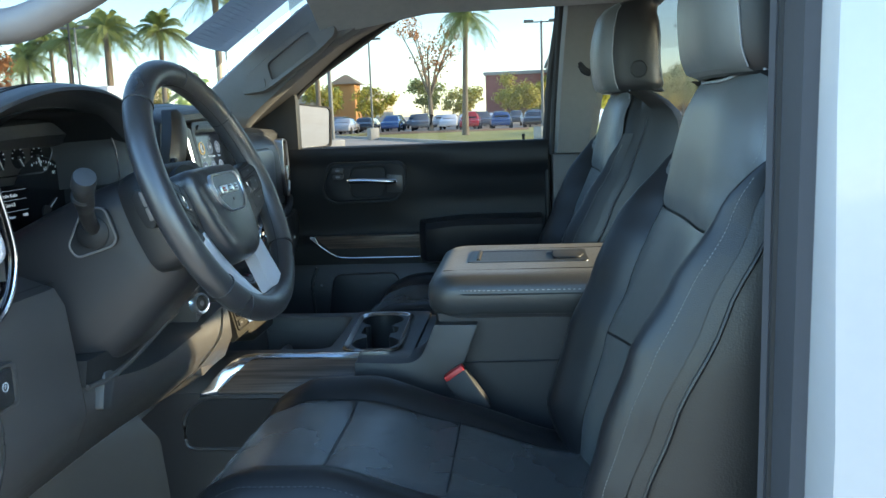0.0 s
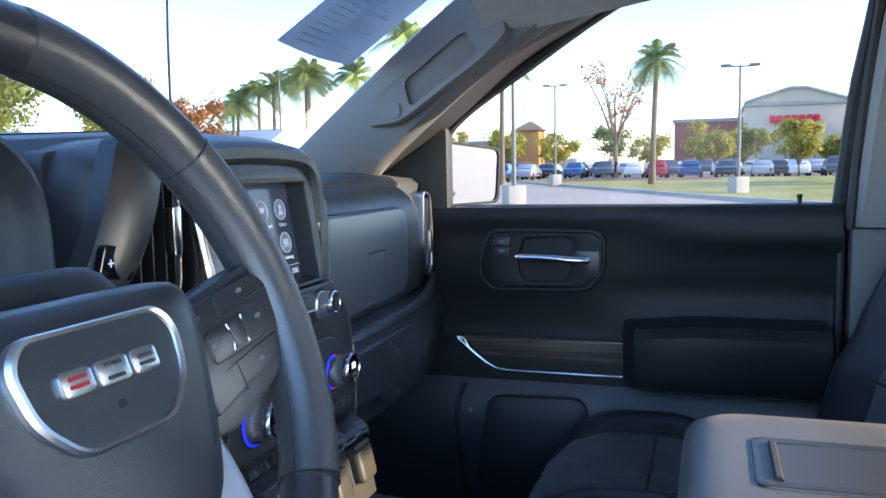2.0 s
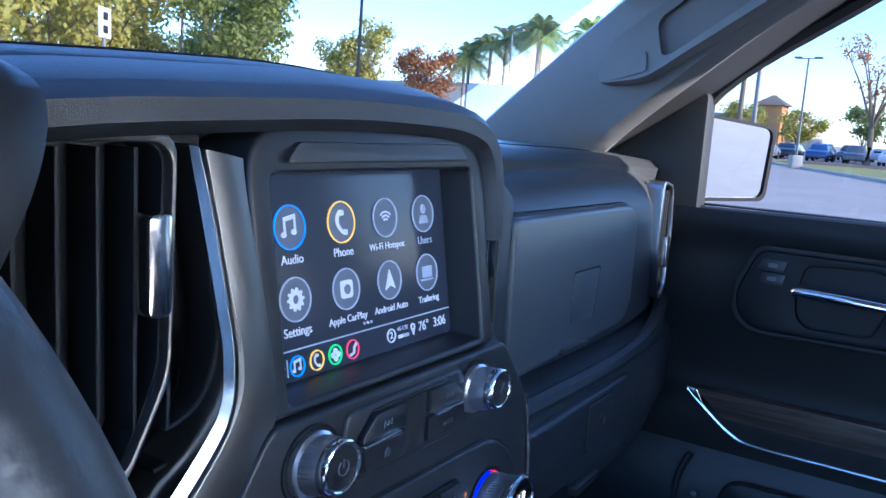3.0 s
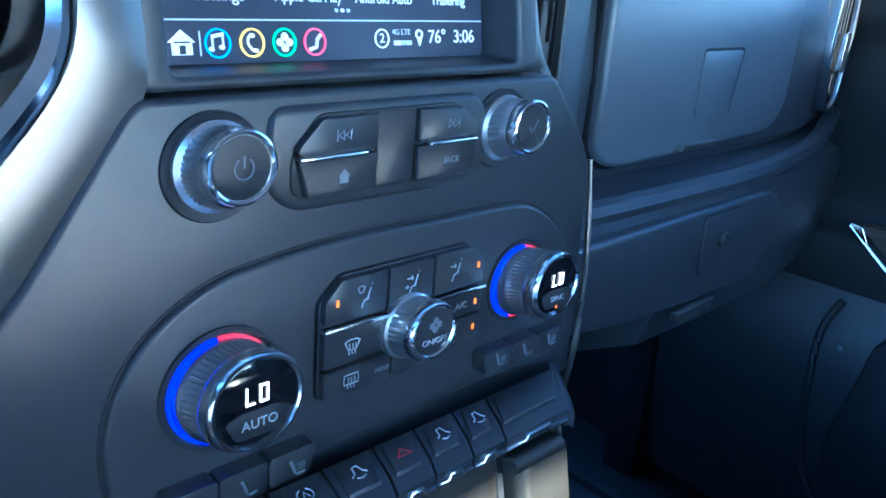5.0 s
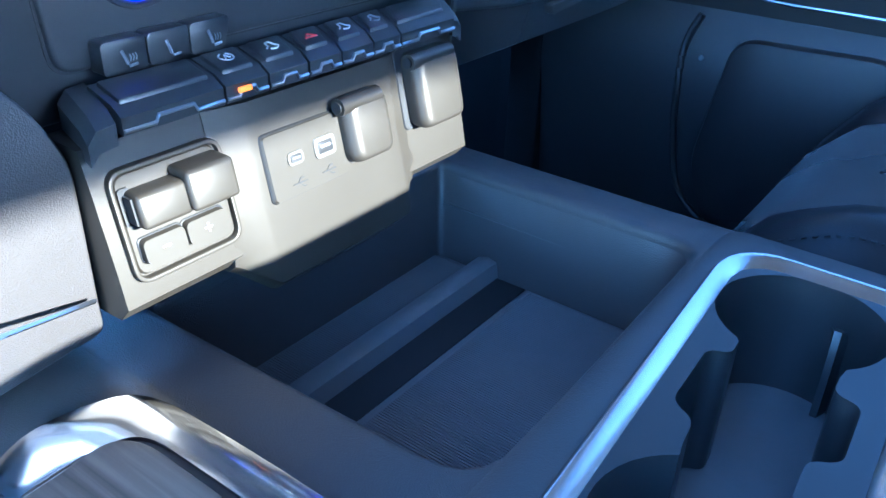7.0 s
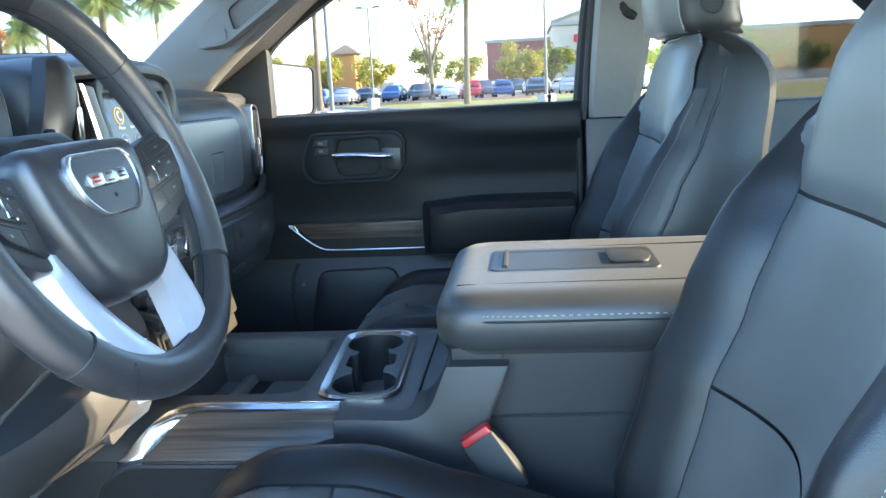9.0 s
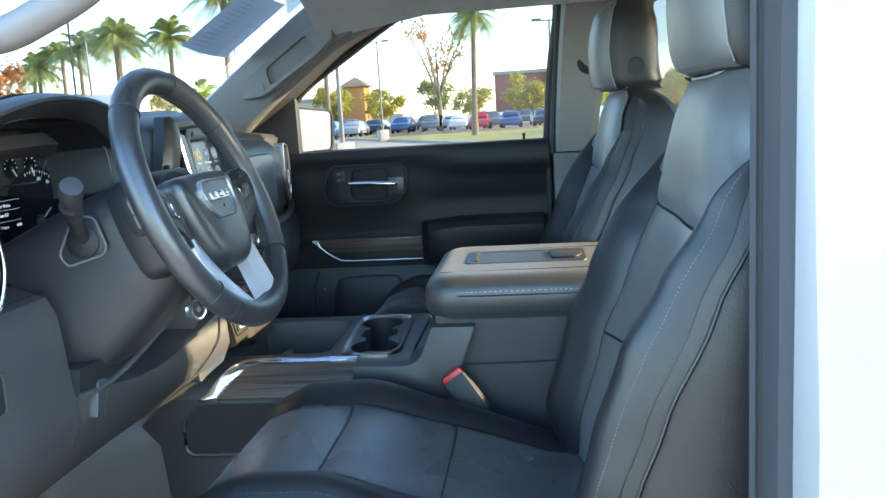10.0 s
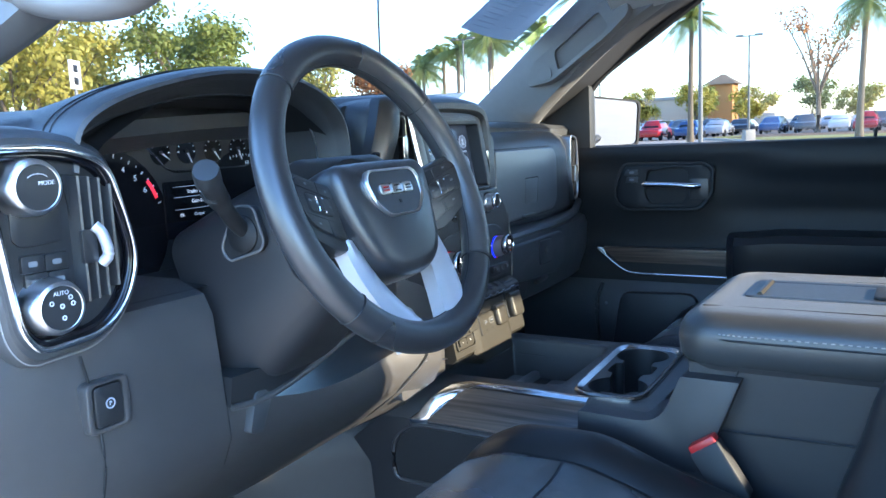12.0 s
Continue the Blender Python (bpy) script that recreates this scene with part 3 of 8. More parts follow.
part("kick_cover", box(-0.36, -0.30, 0.76, 0.84, 0.66, 1.10, 0.01), M["void"], pd)
part("reflector", lathe((-0.055, 0.739, 1.005), (0, -1, 0), [(0.004, 0), (0.004, 0.002), (0.002, 0.003)], 12), M["grey_ink"], pd)
# window frame, glass, corner sail, lock pin
fr = spline([(-0.135, 0.835, 1.40), (-0.125, 0.832, 1.545), (0.05, 0.80, 1.668), (0.30, 0.755, 1.80), (0.55, 0.735, 1.822), (0.640, 0.745, 1.79), (0.620, 0.80, 1.58), (0.604, 0.83, 1.39)], 6)
part("window_frame", tube(fr, 0.013, 8), M["rubber"], pd, "black window frame seal")
sail = rounded([(-0.36, 1.385), (-0.232, 1.488), (-0.125, 1.560), (-0.112, 1.555), (-0.112, 1.385)], 0.006, 3)
part("corner_sail", prism(sail, "y", 0.835, 0.795, 0.006), M["void"], pd, "black triangular mirror sail")
part("sail_edge", tube(spline([(-0.238, 0.79, 1.478), (-0.215, 0.788, 1.505), (-0.165, 0.786, 1.542), (-0.118, 0.786, 1.562)], 5), 0.004, 6), M["champagne"], pd)
wg = part("pane", surface(lambda u, v: (-0.13 + 0.75 * u + 0.03 * v, 0.845 - 0.10 * v * v, 1.39 + 0.44 * v), lin(0, 1, 5), lin(0, 1, 7)), M["glass"], pd)
wg.visible_shadow = False
part("lock_pin", lathe((0.539, 0.822, 1.392), (0, 0, 1), [(0.008, 0), (0.008, 0.003), (0.0038, 0.005), (0.0038, 0.020), (0.0052, 0.024), (0.0045, 0.028)], 12), M["void"], pd)

# ---- passenger door mirror ----
pm = thing("door_mirror", (-0.15, 1.05, 1.39), "black framed door mirror beyond the passenger window", "mirror")
mo = rounded([(-0.105, -0.076), (0.098, -0.072), (0.102, 0.058), (-0.105, 0.080)], 0.018, 5)
mi = [(u * 0.93, v * 0.92) for u, v in mo]
ct, ax = Vector((-0.157, 1.075, 1.463)), Vector((0.80, -0.60, -0.055)).normalized()
hx = Vector((0, 0, 1)).cross(ax).normalized()
hz = ax.cross(hx)


def mlay(line, off):
    return [tuple(ct + hx * u + hz * v + ax * off) for u, v in line]


part("housing", loft([mlay([(u * 0.6, v * 0.6) for u, v in mo], -0.10), mlay([(u * 0.92, v * 0.92) for u, v in mo], -0.06), mlay(mo, -0.015), mlay(mo, 0.006), mlay(mi, 0.006), mlay(mi, -0.002)]), M["void"], pm, "black mirror housing")
part("mirror_glass", loft([mlay(mi, -0.001), mlay(mi, 0.002)]), M["mirror"], pm, "mirror glass")
part("mount_arm", tube([(-0.19, 0.84, 1.40), (-0.19, 0.95, 1.405), (-0.20, 1.06, 1.42)], 0.025, 8, flat=0.6), M["void"], pm)


# ---- dashboard ----
db = thing("dashboard", (-0.3, 0.0, 1.0), "black dashboard with satin silver trim and soft pad", "dashboard")

# top pad over the whole width
PAD = [(-0.86, 1.455, -0.10), (-0.74, 1.488, -0.11), (-0.60, 1.500, -0.13), (-0.44, 1.508, -0.15), (-0.28, 1.512, -0.12), (-0.12, 1.520, -0.085), (0.0, 1.522, -0.075), (0.12, 1.512, -0.09), (0.22, 1.490, -0.16), (0.40, 1.476, -0.185), (0.62, 1.470, -0.180), (0.80, 1.462, -0.170)]
rows = spline(PAD, 4)
loops = []
for y, zt, xr in rows:
    f = 0.07 * (abs(y) / 0.8) ** 2
    loops.append([(-0.66 + f, y, zt - 0.08), (-0.64 + f, y, zt - 0.035), (-0.48, y, zt + 0.004), (-0.36, y, zt + 0.006), (xr - 0.05, y, zt), (xr - 0.014, y, zt - 0.004), (xr, y, zt - 0.016), (xr - 0.004, y, zt - 0.034), (xr - 0.03, y, zt - 0.05), (-0.40, y, zt - 0.09)])
part("top_pad", loft(loops), M["dash"], db, "stitched black top pad")
for dx in (0.052, 0.060):
    part("stitch_line", tube([(xr - dx, y, zt + 0.0005) for y, zt, xr in rows if -0.24 < y < 0.80], 0.0008, 5), M["void"], db)

# passenger side: face, upper glovebox, shelf, lower glovebox
PX = [(-0.30, 1.452), (-0.195, 1.450), (-0.176, 1.440), (-0.160, 1.424), (-0.150, 1.400), (-0.144, 1.33), (-0.148, 1.252), (-0.160, 1.240), (-0.138, 1.232), (-0.118, 1.222), (-0.112, 1.200), (-0.118, 1.13), (-0.135, 1.08), (-0.20, 1.04), (-0.45, 1.02), (-0.45, 1.30)]
loops = []
for y in lin(0.155, 0.815, 12):
    k = max(0, (y - 0.60) / 0.215)
    loops.append([(x + 0.012 * math.sin((y - 0.15) * 4.5) * (1 if z > 1.06 else 0) - 0.02 * k * k - (0.13 if z < 1.16 and y < 0.34 else 0), y, z) for x, z in PX])
part("passenger_face", loft(loops), M["dash"], db)
gl = rounded([(0.290, 1.412), (0.588, 1.410), (0.612, 1.392), (0.612, 1.285), (0.588, 1.262), (0.318, 1.254), (0.292, 1.268)], [0.012, 0.02, 0.02, 0.02, 0.02, 0.012, 0.012], 5)
part("glovebox_gap", prism([((u - 0.45) * 1.02 + 0.45, (v - 1.333) * 1.032 + 1.333) for u, v in gl], "x", -0.150, -0.1355, 0.001), M["void"], db)
g1 = part("upper_glovebox", prism(gl, "x", -0.15, -0.1275, 0.005, 3), M["glove"], db, "black upper glovebox door with sheen in its colour")
part("tab_gap", prism(rounded([(0.430, 1.346), (0.502, 1.346), (0.492, 1.287), (0.430, 1.287)], 0.005, 3), "x", -0.129, -0.1272), M["void"], g1)
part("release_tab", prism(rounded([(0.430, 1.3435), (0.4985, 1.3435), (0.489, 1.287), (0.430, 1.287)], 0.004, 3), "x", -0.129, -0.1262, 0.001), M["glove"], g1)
part("release_foot", prism(rounded([(0.412, 1.2655), (0.470, 1.2655), (0.462, 1.260), (0.408, 1.260)], 0.002, 2), "x", -0.135, -0.120, 0.001), M["satin"], g1)
lg = rounded([(0.165, 1.210), (0.55, 1.214), (0.575, 1.204), (0.57, 1.15), (0.54, 1.120), (0.34, 1.128), (0.165, 1.150)], 0.014, 4)
g2 = part("lower_glovebox", prism(lg, "x", -0.14, -0.096, 0.006, 3), M["dash"], db, "grained black lower glovebox door")
part("plate_gap", prism(rounded([(0.424, 1.207), (0.494, 1.207), (0.490, 1.151), (0.427, 1.151)], 0.004, 3), "x", -0.098, -0.0957), M["void"], g2)
part("latch_plate", prism(rounded([(0.4255, 1.2055), (0.492, 1.2055), (0.488, 1.1525), (0.4285, 1.1525)], 0.004, 3), "x", -0.098, -0.0935, 0.0015), M["dash"], g2)
part("lock", lathe((-0.0925, 0.457, 1.182), (1, 0, 0), [(0.0075, 0), (0.0075, 0.002), (0.005, 0.003), (0.005, 0.001), (0.001, 0.001)], 20), M["satin"], g2)
part("pull_lip", prism(rounded([(0.400, 1.122), (0.462, 1.124), (0.458, 1.116), (0.402, 1.112)], 0.002, 2), "x", -0.10, -0.090, 0.001), M["satin"], g2)
part("knee_roll", tube(spline([(-0.125, 0.16, 1.225), (-0.112, 0.35, 1.228), (-0.108, 0.55, 1.232), (-0.125, 0.70, 1.24), (-0.15, 0.80, 1.26)], 5), 0.010, 8), M["dash"], db)


def slat_vent(name, outline, hole, x0, slats, knob, label, slat="key", edge="satin"):
    """An air vent: silver frame, dark well, upright slats and a slider."""
    v = part(name, prism(hole, "x", x0 - 0.03, x0 - 0.022), M["void"], db, label)
    part("frame", ring(outline, hole, "x", x0 - 0.024, x0 + 0.003, 0.0025), M[edge], v, "satin silver vent frame")
    part("well", ring([(u, w) for u, w in hole], [(sum(p[0] for p in hole) / len(hole) + (u - sum(p[0] for p in hole) / len(hole)) * 0.96, w) for u, w in hole], "x", x0 - 0.03, x0 - 0.002), M["void"], v)
    for y, za, zb in slats:
        part("slat", prism(rect(x0 - 0.022, x0 - 0.002, y - 0.0012, y + 0.0012, 0.001, 2), "z", za, zb), M[slat], v)
    if knob:
        part("slider", prism(rounded([(knob[0] - 0.006, knob[1] - 0.022), (knob[0] + 0.006, knob[1] - 0.022), (knob[0] + 0.006, knob[1] + 0.022), (knob[0] - 0.006, knob[1] + 0.022)], 0.004, 3), "x", x0 - 0.004, x0 + 0.008, 0.002), M["chrome"], v, "chrome slider")
    return v


po = rounded([(0.724, 1.436), (0.768, 1.428), (0.779, 1.36), (0.772, 1.275), (0.744, 1.264), (0.722, 1.33)], 0.014, 5)
ph = [((u - 0.751) * 0.76 + 0.751, (v - 1.35) * 0.94 + 1.35) for u, v in po]
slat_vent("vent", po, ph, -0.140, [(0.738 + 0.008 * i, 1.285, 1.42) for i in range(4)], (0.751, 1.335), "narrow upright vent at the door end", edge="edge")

# centre stack
ST = rounded([(-0.108, 1.496), (0.108, 1.496), (0.118, 1.372), (0.158, 1.305), (0.162, 1.165), (-0.152, 1.165), (-0.148, 1.305), (-0.113, 1.372)], [0.03, 0.03, 0.02, 0.02, 0.004, 0.004, 0.02, 0.02], 6)
cs = part("stack_core", prism([(u, v) for u, v in ST], "x", -0.26, -0.100, 0.0), M["panel"], db, "satin black centre stack")
# face below the display, raised in two steps
fc = rounded([(-0.102, 1.350), (0.100, 1.350), (0.116, 1.350), (0.1575, 1.302), (0.1625, 1.166), (-0.200, 1.166), (-0.200, 1.228), (-0.145, 1.291), (-0.108, 1.345)], [0.004, 0.004, 0.006, 0.02, 0.004, 0.004, 0.004, 0.01, 0.006], 5)
part("lower_face", prism(fc, "x", -0.110, -0.036, 0.005, 3), M["panel"], cs)
sh = rounded([(-0.054, 1.3450), (0.058, 1.3450), (0.066, 1.334), (0.066, 1.310), (0.055, 1.302), (-0.044, 1.302), (-0.056, 1.313)], 0.008, 4)
part("button_plinth", prism(sh, "x", -0.040, -0.0335, 0.003, 3), M["panel"], cs)
# display, recessed in its bezel
bo = rounded([(-0.104, 1.3515), (0.104, 1.3515), (0.104, 1.4905), (-0.104, 1.4905)], [0.004, 0.004, 0.03, 0.03], 6)
bi = rounded([(-0.0895, 1.3565), (0.0895, 1.3565), (0.0895, 1.4665), (-0.0895, 1.4665)], [0.004, 0.004, 0.006, 0.006], 6)
part("display_bezel", ring(bo, bi, "x", -0.082, -0.039, 0.004, 3), M["panel"], cs)
part("brow", prism(rounded([(-0.082, 1.472), (0.082, 1.472), (0.072, 1.482), (-0.072, 1.482)], 0.004, 3), "x", -0.04, -0.0355, 0.0015), M["dash"], cs)
sc = part("display", prism(rect(-0.0892, 0.0892, 1.3568, 1.4662, 0.003), "x", -0.080, -0.0640), M["screen"], cs, "lit touch display with menu icons")
SX = -0.0636


def dot(at_y, at_z, r, m, n=28, dx=0.0):
    return part("icon", prism([(at_y + r * math.cos(2 * math.pi * i / n), at_z + r * math.sin(2 * math.pi * i / n)) for i in range(n)], "x", SX - 0.0002, SX + dx), m, sc)


def loop_at(at_y, at_z, r, w, m, n=28):
    o = [(at_y + r * math.cos(2 * math.pi * i / n), at_z + r * math.sin(2 * math.pi * i / n)) for i in range(n)]
    i_ = [(at_y + (r - w) * math.cos(2 * math.pi * i / n), at_z + (r - w) * math.sin(2 * math.pi * i / n)) for i in range(n)]
    return part("icon_ring", ring(o, i_, "x", SX - 0.0001, SX + 0.0007), m, sc)


def note(y, z, k, m):
    part("symbol", join(box(SX, SX + 0.0009, y - 0.0042 * k, y - 0.0034 * k, z - 0.003 * k, z + 0.005 * k, 0), box(SX, SX + 0.0009, y + 0.003 * k, y + 0.0038 * k, z - 0.002 * k, z + 0.006 * k, 0), prism([(y - 0.0042 * k, z + 0.003 * k), (y + 0.0038 * k, z + 0.0045 * k), (y + 0.0038 * k, z + 0.0065 * k), (y - 0.0042 * k, z + 0.005 * k)], "x", SX, SX + 0.0009), prism([(y - 0.0048 * k + 0.0018 * k * math.cos(a), z - 0.0034 * k + 0.0014 * k * math.sin(a)) for a in lin(0, 5.7, 10)], "x", SX, SX + 0.0009), prism([(y + 0.0024 * k + 0.0018 * k * math.cos(a), z - 0.0024 * k + 0.0014 * k * math.sin(a)) for a in lin(0, 5.7, 10)], "x", SX, SX + 0.0009)), m, sc)


def handset(y, z, k, m):
    pts = spline([(-0.001 * k, 0.006 * k), (-0.0035 * k, 0.003 * k), (-0.0035 * k, -0.001 * k), (0.0 * k, -0.005 * k), (0.003 * k, -0.006 * k)], 4)
    part("symbol", join(tube([(SX + 0.0006, y + u, z + v) for u, v in pts], 0.0011 * k, 6, up=(1, 0, 0)), prism(rect(y - 0.0018 * k, y + 0.0018 * k, z + 0.0035 * k, z + 0.0065 * k, 0.001), "x", SX, SX + 0.0009), prism(rect(y + 0.0008 * k, y + 0.0042 * k, z - 0.0068 * k, z - 0.004 * k, 0.001), "x", SX, SX + 0.0009)), m, sc)


COLS, ROWS = (-0.0555, -0.0145, 0.0258, 0.0655), (1.4365, 1.3990)
RINGS = {(0, 0): "ring_blue", (1, 0): "ring_gold"}
NAMES = (("Audio", "Phone", "Wi-Fi Hotspot", "Users"), ("Settings", "Apple CarPlay", "Android Auto", "Trailering"))
for r_, z in enumerate(ROWS):
    for c_, y in enumerate(COLS):
        dot(y, z, 0.0112, M["disc"])
        loop_at(y, z, 0.0118, 0.0007, M[RINGS.get((c_, r_), "lit_dim")])
        words("caption", NAMES[r_][c_], 0.0068 if len(NAMES[r_][c_]) < 10 else 0.0058, (SX + 0.0004, y, z - 0.0168), M["lit"] if c_ < 3 or r_ else M["lit_dim"], sc)
note(COLS[0], ROWS[0], 1.05, M["lit"])
handset(COLS[1], ROWS[0], 1.05, M["lit"])
for k in range(3):
    part("symbol", tube([(SX + 0.0006, COLS[2] + (0.0022 + 0.0022 * k) * math.sin(a), ROWS[0] - 0.003 + (0.0022 + 0.0022 * k) * math.cos(a)) for a in lin(-0.8, 0.8, 8)], 0.0006, 5, up=(1, 0, 0)), M["lit"], sc)
part("symbol", join(prism([(COLS[3] + 0.0026 * math.cos(a), ROWS[0] + 0.003 + 0.003 * math.sin(a)) for a in lin(0, 5.9, 12)], "x", SX, SX + 0.0009), prism(rounded([(COLS[3] - 0.005, ROWS[0] - 0.006), (COLS[3] + 0.005, ROWS[0] - 0.006), (COLS[3] + 0.003, ROWS[0] - 0.001), (COLS[3] - 0.003, ROWS[0] - 0.001)], 0.001, 2), "x", SX, SX + 0.0009)), M["lit_dim"], sc)
gear_o = [(COLS[0] + (0.0062 if i % 4 < 2 else 0.0048) * math.cos(2 * math.pi * i / 40), ROWS[1] + (0.0062 if i % 4 < 2 else 0.0048) * math.sin(2 * math.pi * i / 40)) for i in range(40)]
gear_i = [(COLS[0] + 0.0024 * math.cos(2 * math.pi * i / 40), ROWS[1] + 0.0024 * math.sin(2 * math.pi * i / 40)) for i in range(40)]
part("symbol", ring(gear_o, gear_i, "x", SX, SX + 0.0009), M["lit"], sc)
part("symbol", prism(rect(COLS[1] - 0.005, COLS[1] + 0.005, ROWS[1] - 0.005, ROWS[1] + 0.005, 0.0022), "x", SX, SX + 0.0009), M["lit"], sc)
part("symbol", prism([(COLS[2], ROWS[1] + 0.0062), (COLS[2] + 0.0048, ROWS[1] - 0.0055), (COLS[2], ROWS[1] - 0.003), (COLS[2] - 0.0048, ROWS[1] - 0.0055)], "x", SX, SX + 0.0009), M["lit"], sc)
part("symbol", join(box(SX, SX + 0.0009, COLS[3] - 0.005, COLS[3] + 0.005, ROWS[1] - 0.003, ROWS[1] + 0.004, 0), box(SX, SX + 0.0009, COLS[3] - 0.007, COLS[3] + 0.006, ROWS[1] - 0.005, ROWS[1] - 0.004, 0)), M["lit_dim"], sc)
part("divider", box(SX - 0.0002, SX + 0.0006, -0.0870, 0.0880, 1.3728, 1.3734, 0), M["lit_dim"], sc)
for k in range(3):
    dot(-0.0010 + 0.0032 * k, 1.3772, 0.0008, M["lit"] if k == 1 else M["lit_dim"], 10, 0.0007)
for y, rn in ((-0.0580, "ring_blue"), (-0.0430, "ring_gold"), (-0.0280, "ring_green"), (-0.0130, "ring_red")):
    loop_at(y, 1.3645, 0.0056, 0.0007, M[rn], 24)
note(-0.0580, 1.3645, 0.62, M["lit"])
handset(-0.0430, 1.3645, 0.55, M["lit"])
part("symbol", join(*[prism([(-0.0280 + a + 0.0016 * math.cos(q), 1.3645 + b + 0.0016 * math.sin(q)) for q in lin(0, 5.6, 9)], "x", SX, SX + 0.0009) for a, b in ((0, 0.0022), (0, -0.0022), (0.0022, 0), (-0.0022, 0))]), M["lit"], sc)
part("symbol", tube([(SX + 0.0006, -0.0130 + u, 1.3645 + v) for u, v in ((-0.003, -0.003), (0.0005, -0.002), (0.001, 0.001), (0.003, 0.003))], 0.0008, 5, up=(1, 0, 0)), M["lit"], sc)
part("symbol", prism([(-0.0770, 1.3605), (-0.0690, 1.3605), (-0.0690, 1.3650), (-0.0675, 1.3650), (-0.0730, 1.3695), (-0.0785, 1.3650), (-0.0770, 1.3650)], "x", SX, SX + 0.0009), M["lit"], sc)
part("symbol", box(SX, SX + 0.0007, -0.0657, -0.0653, 1.3600, 1.3690, 0), M["lit_dim"], sc)
part("icon_door", join(box(SX, SX + 0.0011, -0.0742, -0.0718, 1.3608, 1.3640, 0), box(SX, SX + 0.0011, -0.0762, -0.0698, 1.3648, 1.3654, 0)), M["screen"], sc)
part("icon_door", prism([(COLS[1] + 0.0028 * math.cos(a), ROWS[1] + 0.0028 * math.sin(a)) for a in lin(0, 5.9, 14)], "x", SX, SX + 0.0011), M["disc"], sc)
loop_at(0.0235, 1.3655, 0.0042, 0.0006, M["lit"], 20)
words("caption", "2", 0.0058, (SX + 0.0004, 0.0235, 1.3655), M["lit"], sc)
words("caption", "4G LTE", 0.0036, (SX + 0.0004, 0.0350, 1.3682), M["lit_dim"], sc)
for k in range(5):
    part("signal_bar", box(SX, SX + 0.0007, 0.0305 + 0.0022 * k, 0.0323 + 0.0022 * k, 1.3625, 1.3645, 0), M["lit"] if k < 2 else M["lit_dim"], sc)
words("caption", "76\u00b0", 0.0085, (SX + 0.0004, 0.0575, 1.3658), M["lit"], sc)
words("caption", "3:06", 0.0085, (SX + 0.0004, 0.0755, 1.3658), M["lit"], sc)
loop_at(0.0460, 1.3672, 0.0022, 0.0008, M["lit"], 14)
part("symbol", prism([(0.0445, 1.3660), (0.0475, 1.3660), (0.0460, 1.3620)], "x", SX, SX + 0.0009), M["lit"], sc)



def lean_back(ob):
    """The display and its bezel lean back towards the top."""
    for v in ob.data.vertices:
        z = v.co.z + BASE[ob.name].z
        if z > 1.357:
            v.co.x -= (z - 1.357) * 0.16
    for c in ob.children:
        lean_back(c)


for ob in cs.children:
    if ob.name.startswith(("display", "brow")):
        lean_back(ob)


def stub(at, profile, n=36, knurl=(), up=0.22):
    """A turned body that stands out towards the driver and slightly up."""
    loops = []
    for row, (r, h) in enumerate(profile):
        loops.append([(at[0] + h, at[1] + r * (0.955 if row in knurl and q % 2 else 1) * math.sin(2 * math.pi * q / n), at[2] + h * up + r * (0.955 if row in knurl and q % 2 else 1) * math.cos(2 * math.pi * q / n)) for q in range(n)])
    return loft(loops)


def knob(y, z, x, r, h, name="rotary_knob", label="knurled chrome rotary knob"):
    k = part(name, stub((x, y, z), [(r * 1.0, 0), (r * 1.0, 0.0035), (r * 0.90, 0.0050), (r * 0.88, h * 0.55), (r * 0.84, h * 0.62), (r * 0.82, h * 0.86), (r * 0.76, h), (r * 0.66, h)], 84, knurl=(2, 3)), M["knurl"], cs, label)
    part("well_ring", stub((x, y, z), [(r * 1.22, 0.0), (r * 1.20, 0.0012), (r * 1.08, 0.0004), (r * 1.0, 0.0004)], 40), M["void"], k)
    part("rim", stub((x, y, z), [(r * 0.84, h - 0.0045), (r * 0.85, h - 0.0025), (r * 0.83, h - 0.0005), (r * 0.79, h + 0.0010), (r * 0.74, h + 0.0014), (r * 0.69, h + 0.0008), (r * 0.66, h - 0.001)], 48), M["chrome"], k, "bright polished rim")
    return part("face", stub((x, y, z), [(r * 0.67, h - 0.002), (r * 0.67, h), (r * 0.63, h + 0.0006), (0.0005, h + 0.0008)], 36), M["key"], k, "flat dark knob face")


pk = knob(-0.0765, 1.3245, -0.036, 0.0172, 0.020)
part("power_symbol", join(tube([(-0.0148, -0.0765 + 0.0038 * math.sin(a), 1.3290 + 0.0038 * math.cos(a)) for a in lin(0.6, 5.7, 16)], 0.0004, 5, up=(1, 0, 0)), box(-0.0151, -0.0145, -0.0769, -0.0761, 1.3292, 1.3334, 0)), M["grey_ink"], pk)
rk = knob(0.0765, 1.3260, -0.036, 0.0160, 0.020)
part("tick_symbol", tube([(-0.0148, 0.0735, 1.3305), (-0.0148, 0.0755, 1.3280), (-0.0148, 0.0795, 1.3340)], 0.0004, 5, up=(1, 0, 0)), M["grey_ink"], rk)
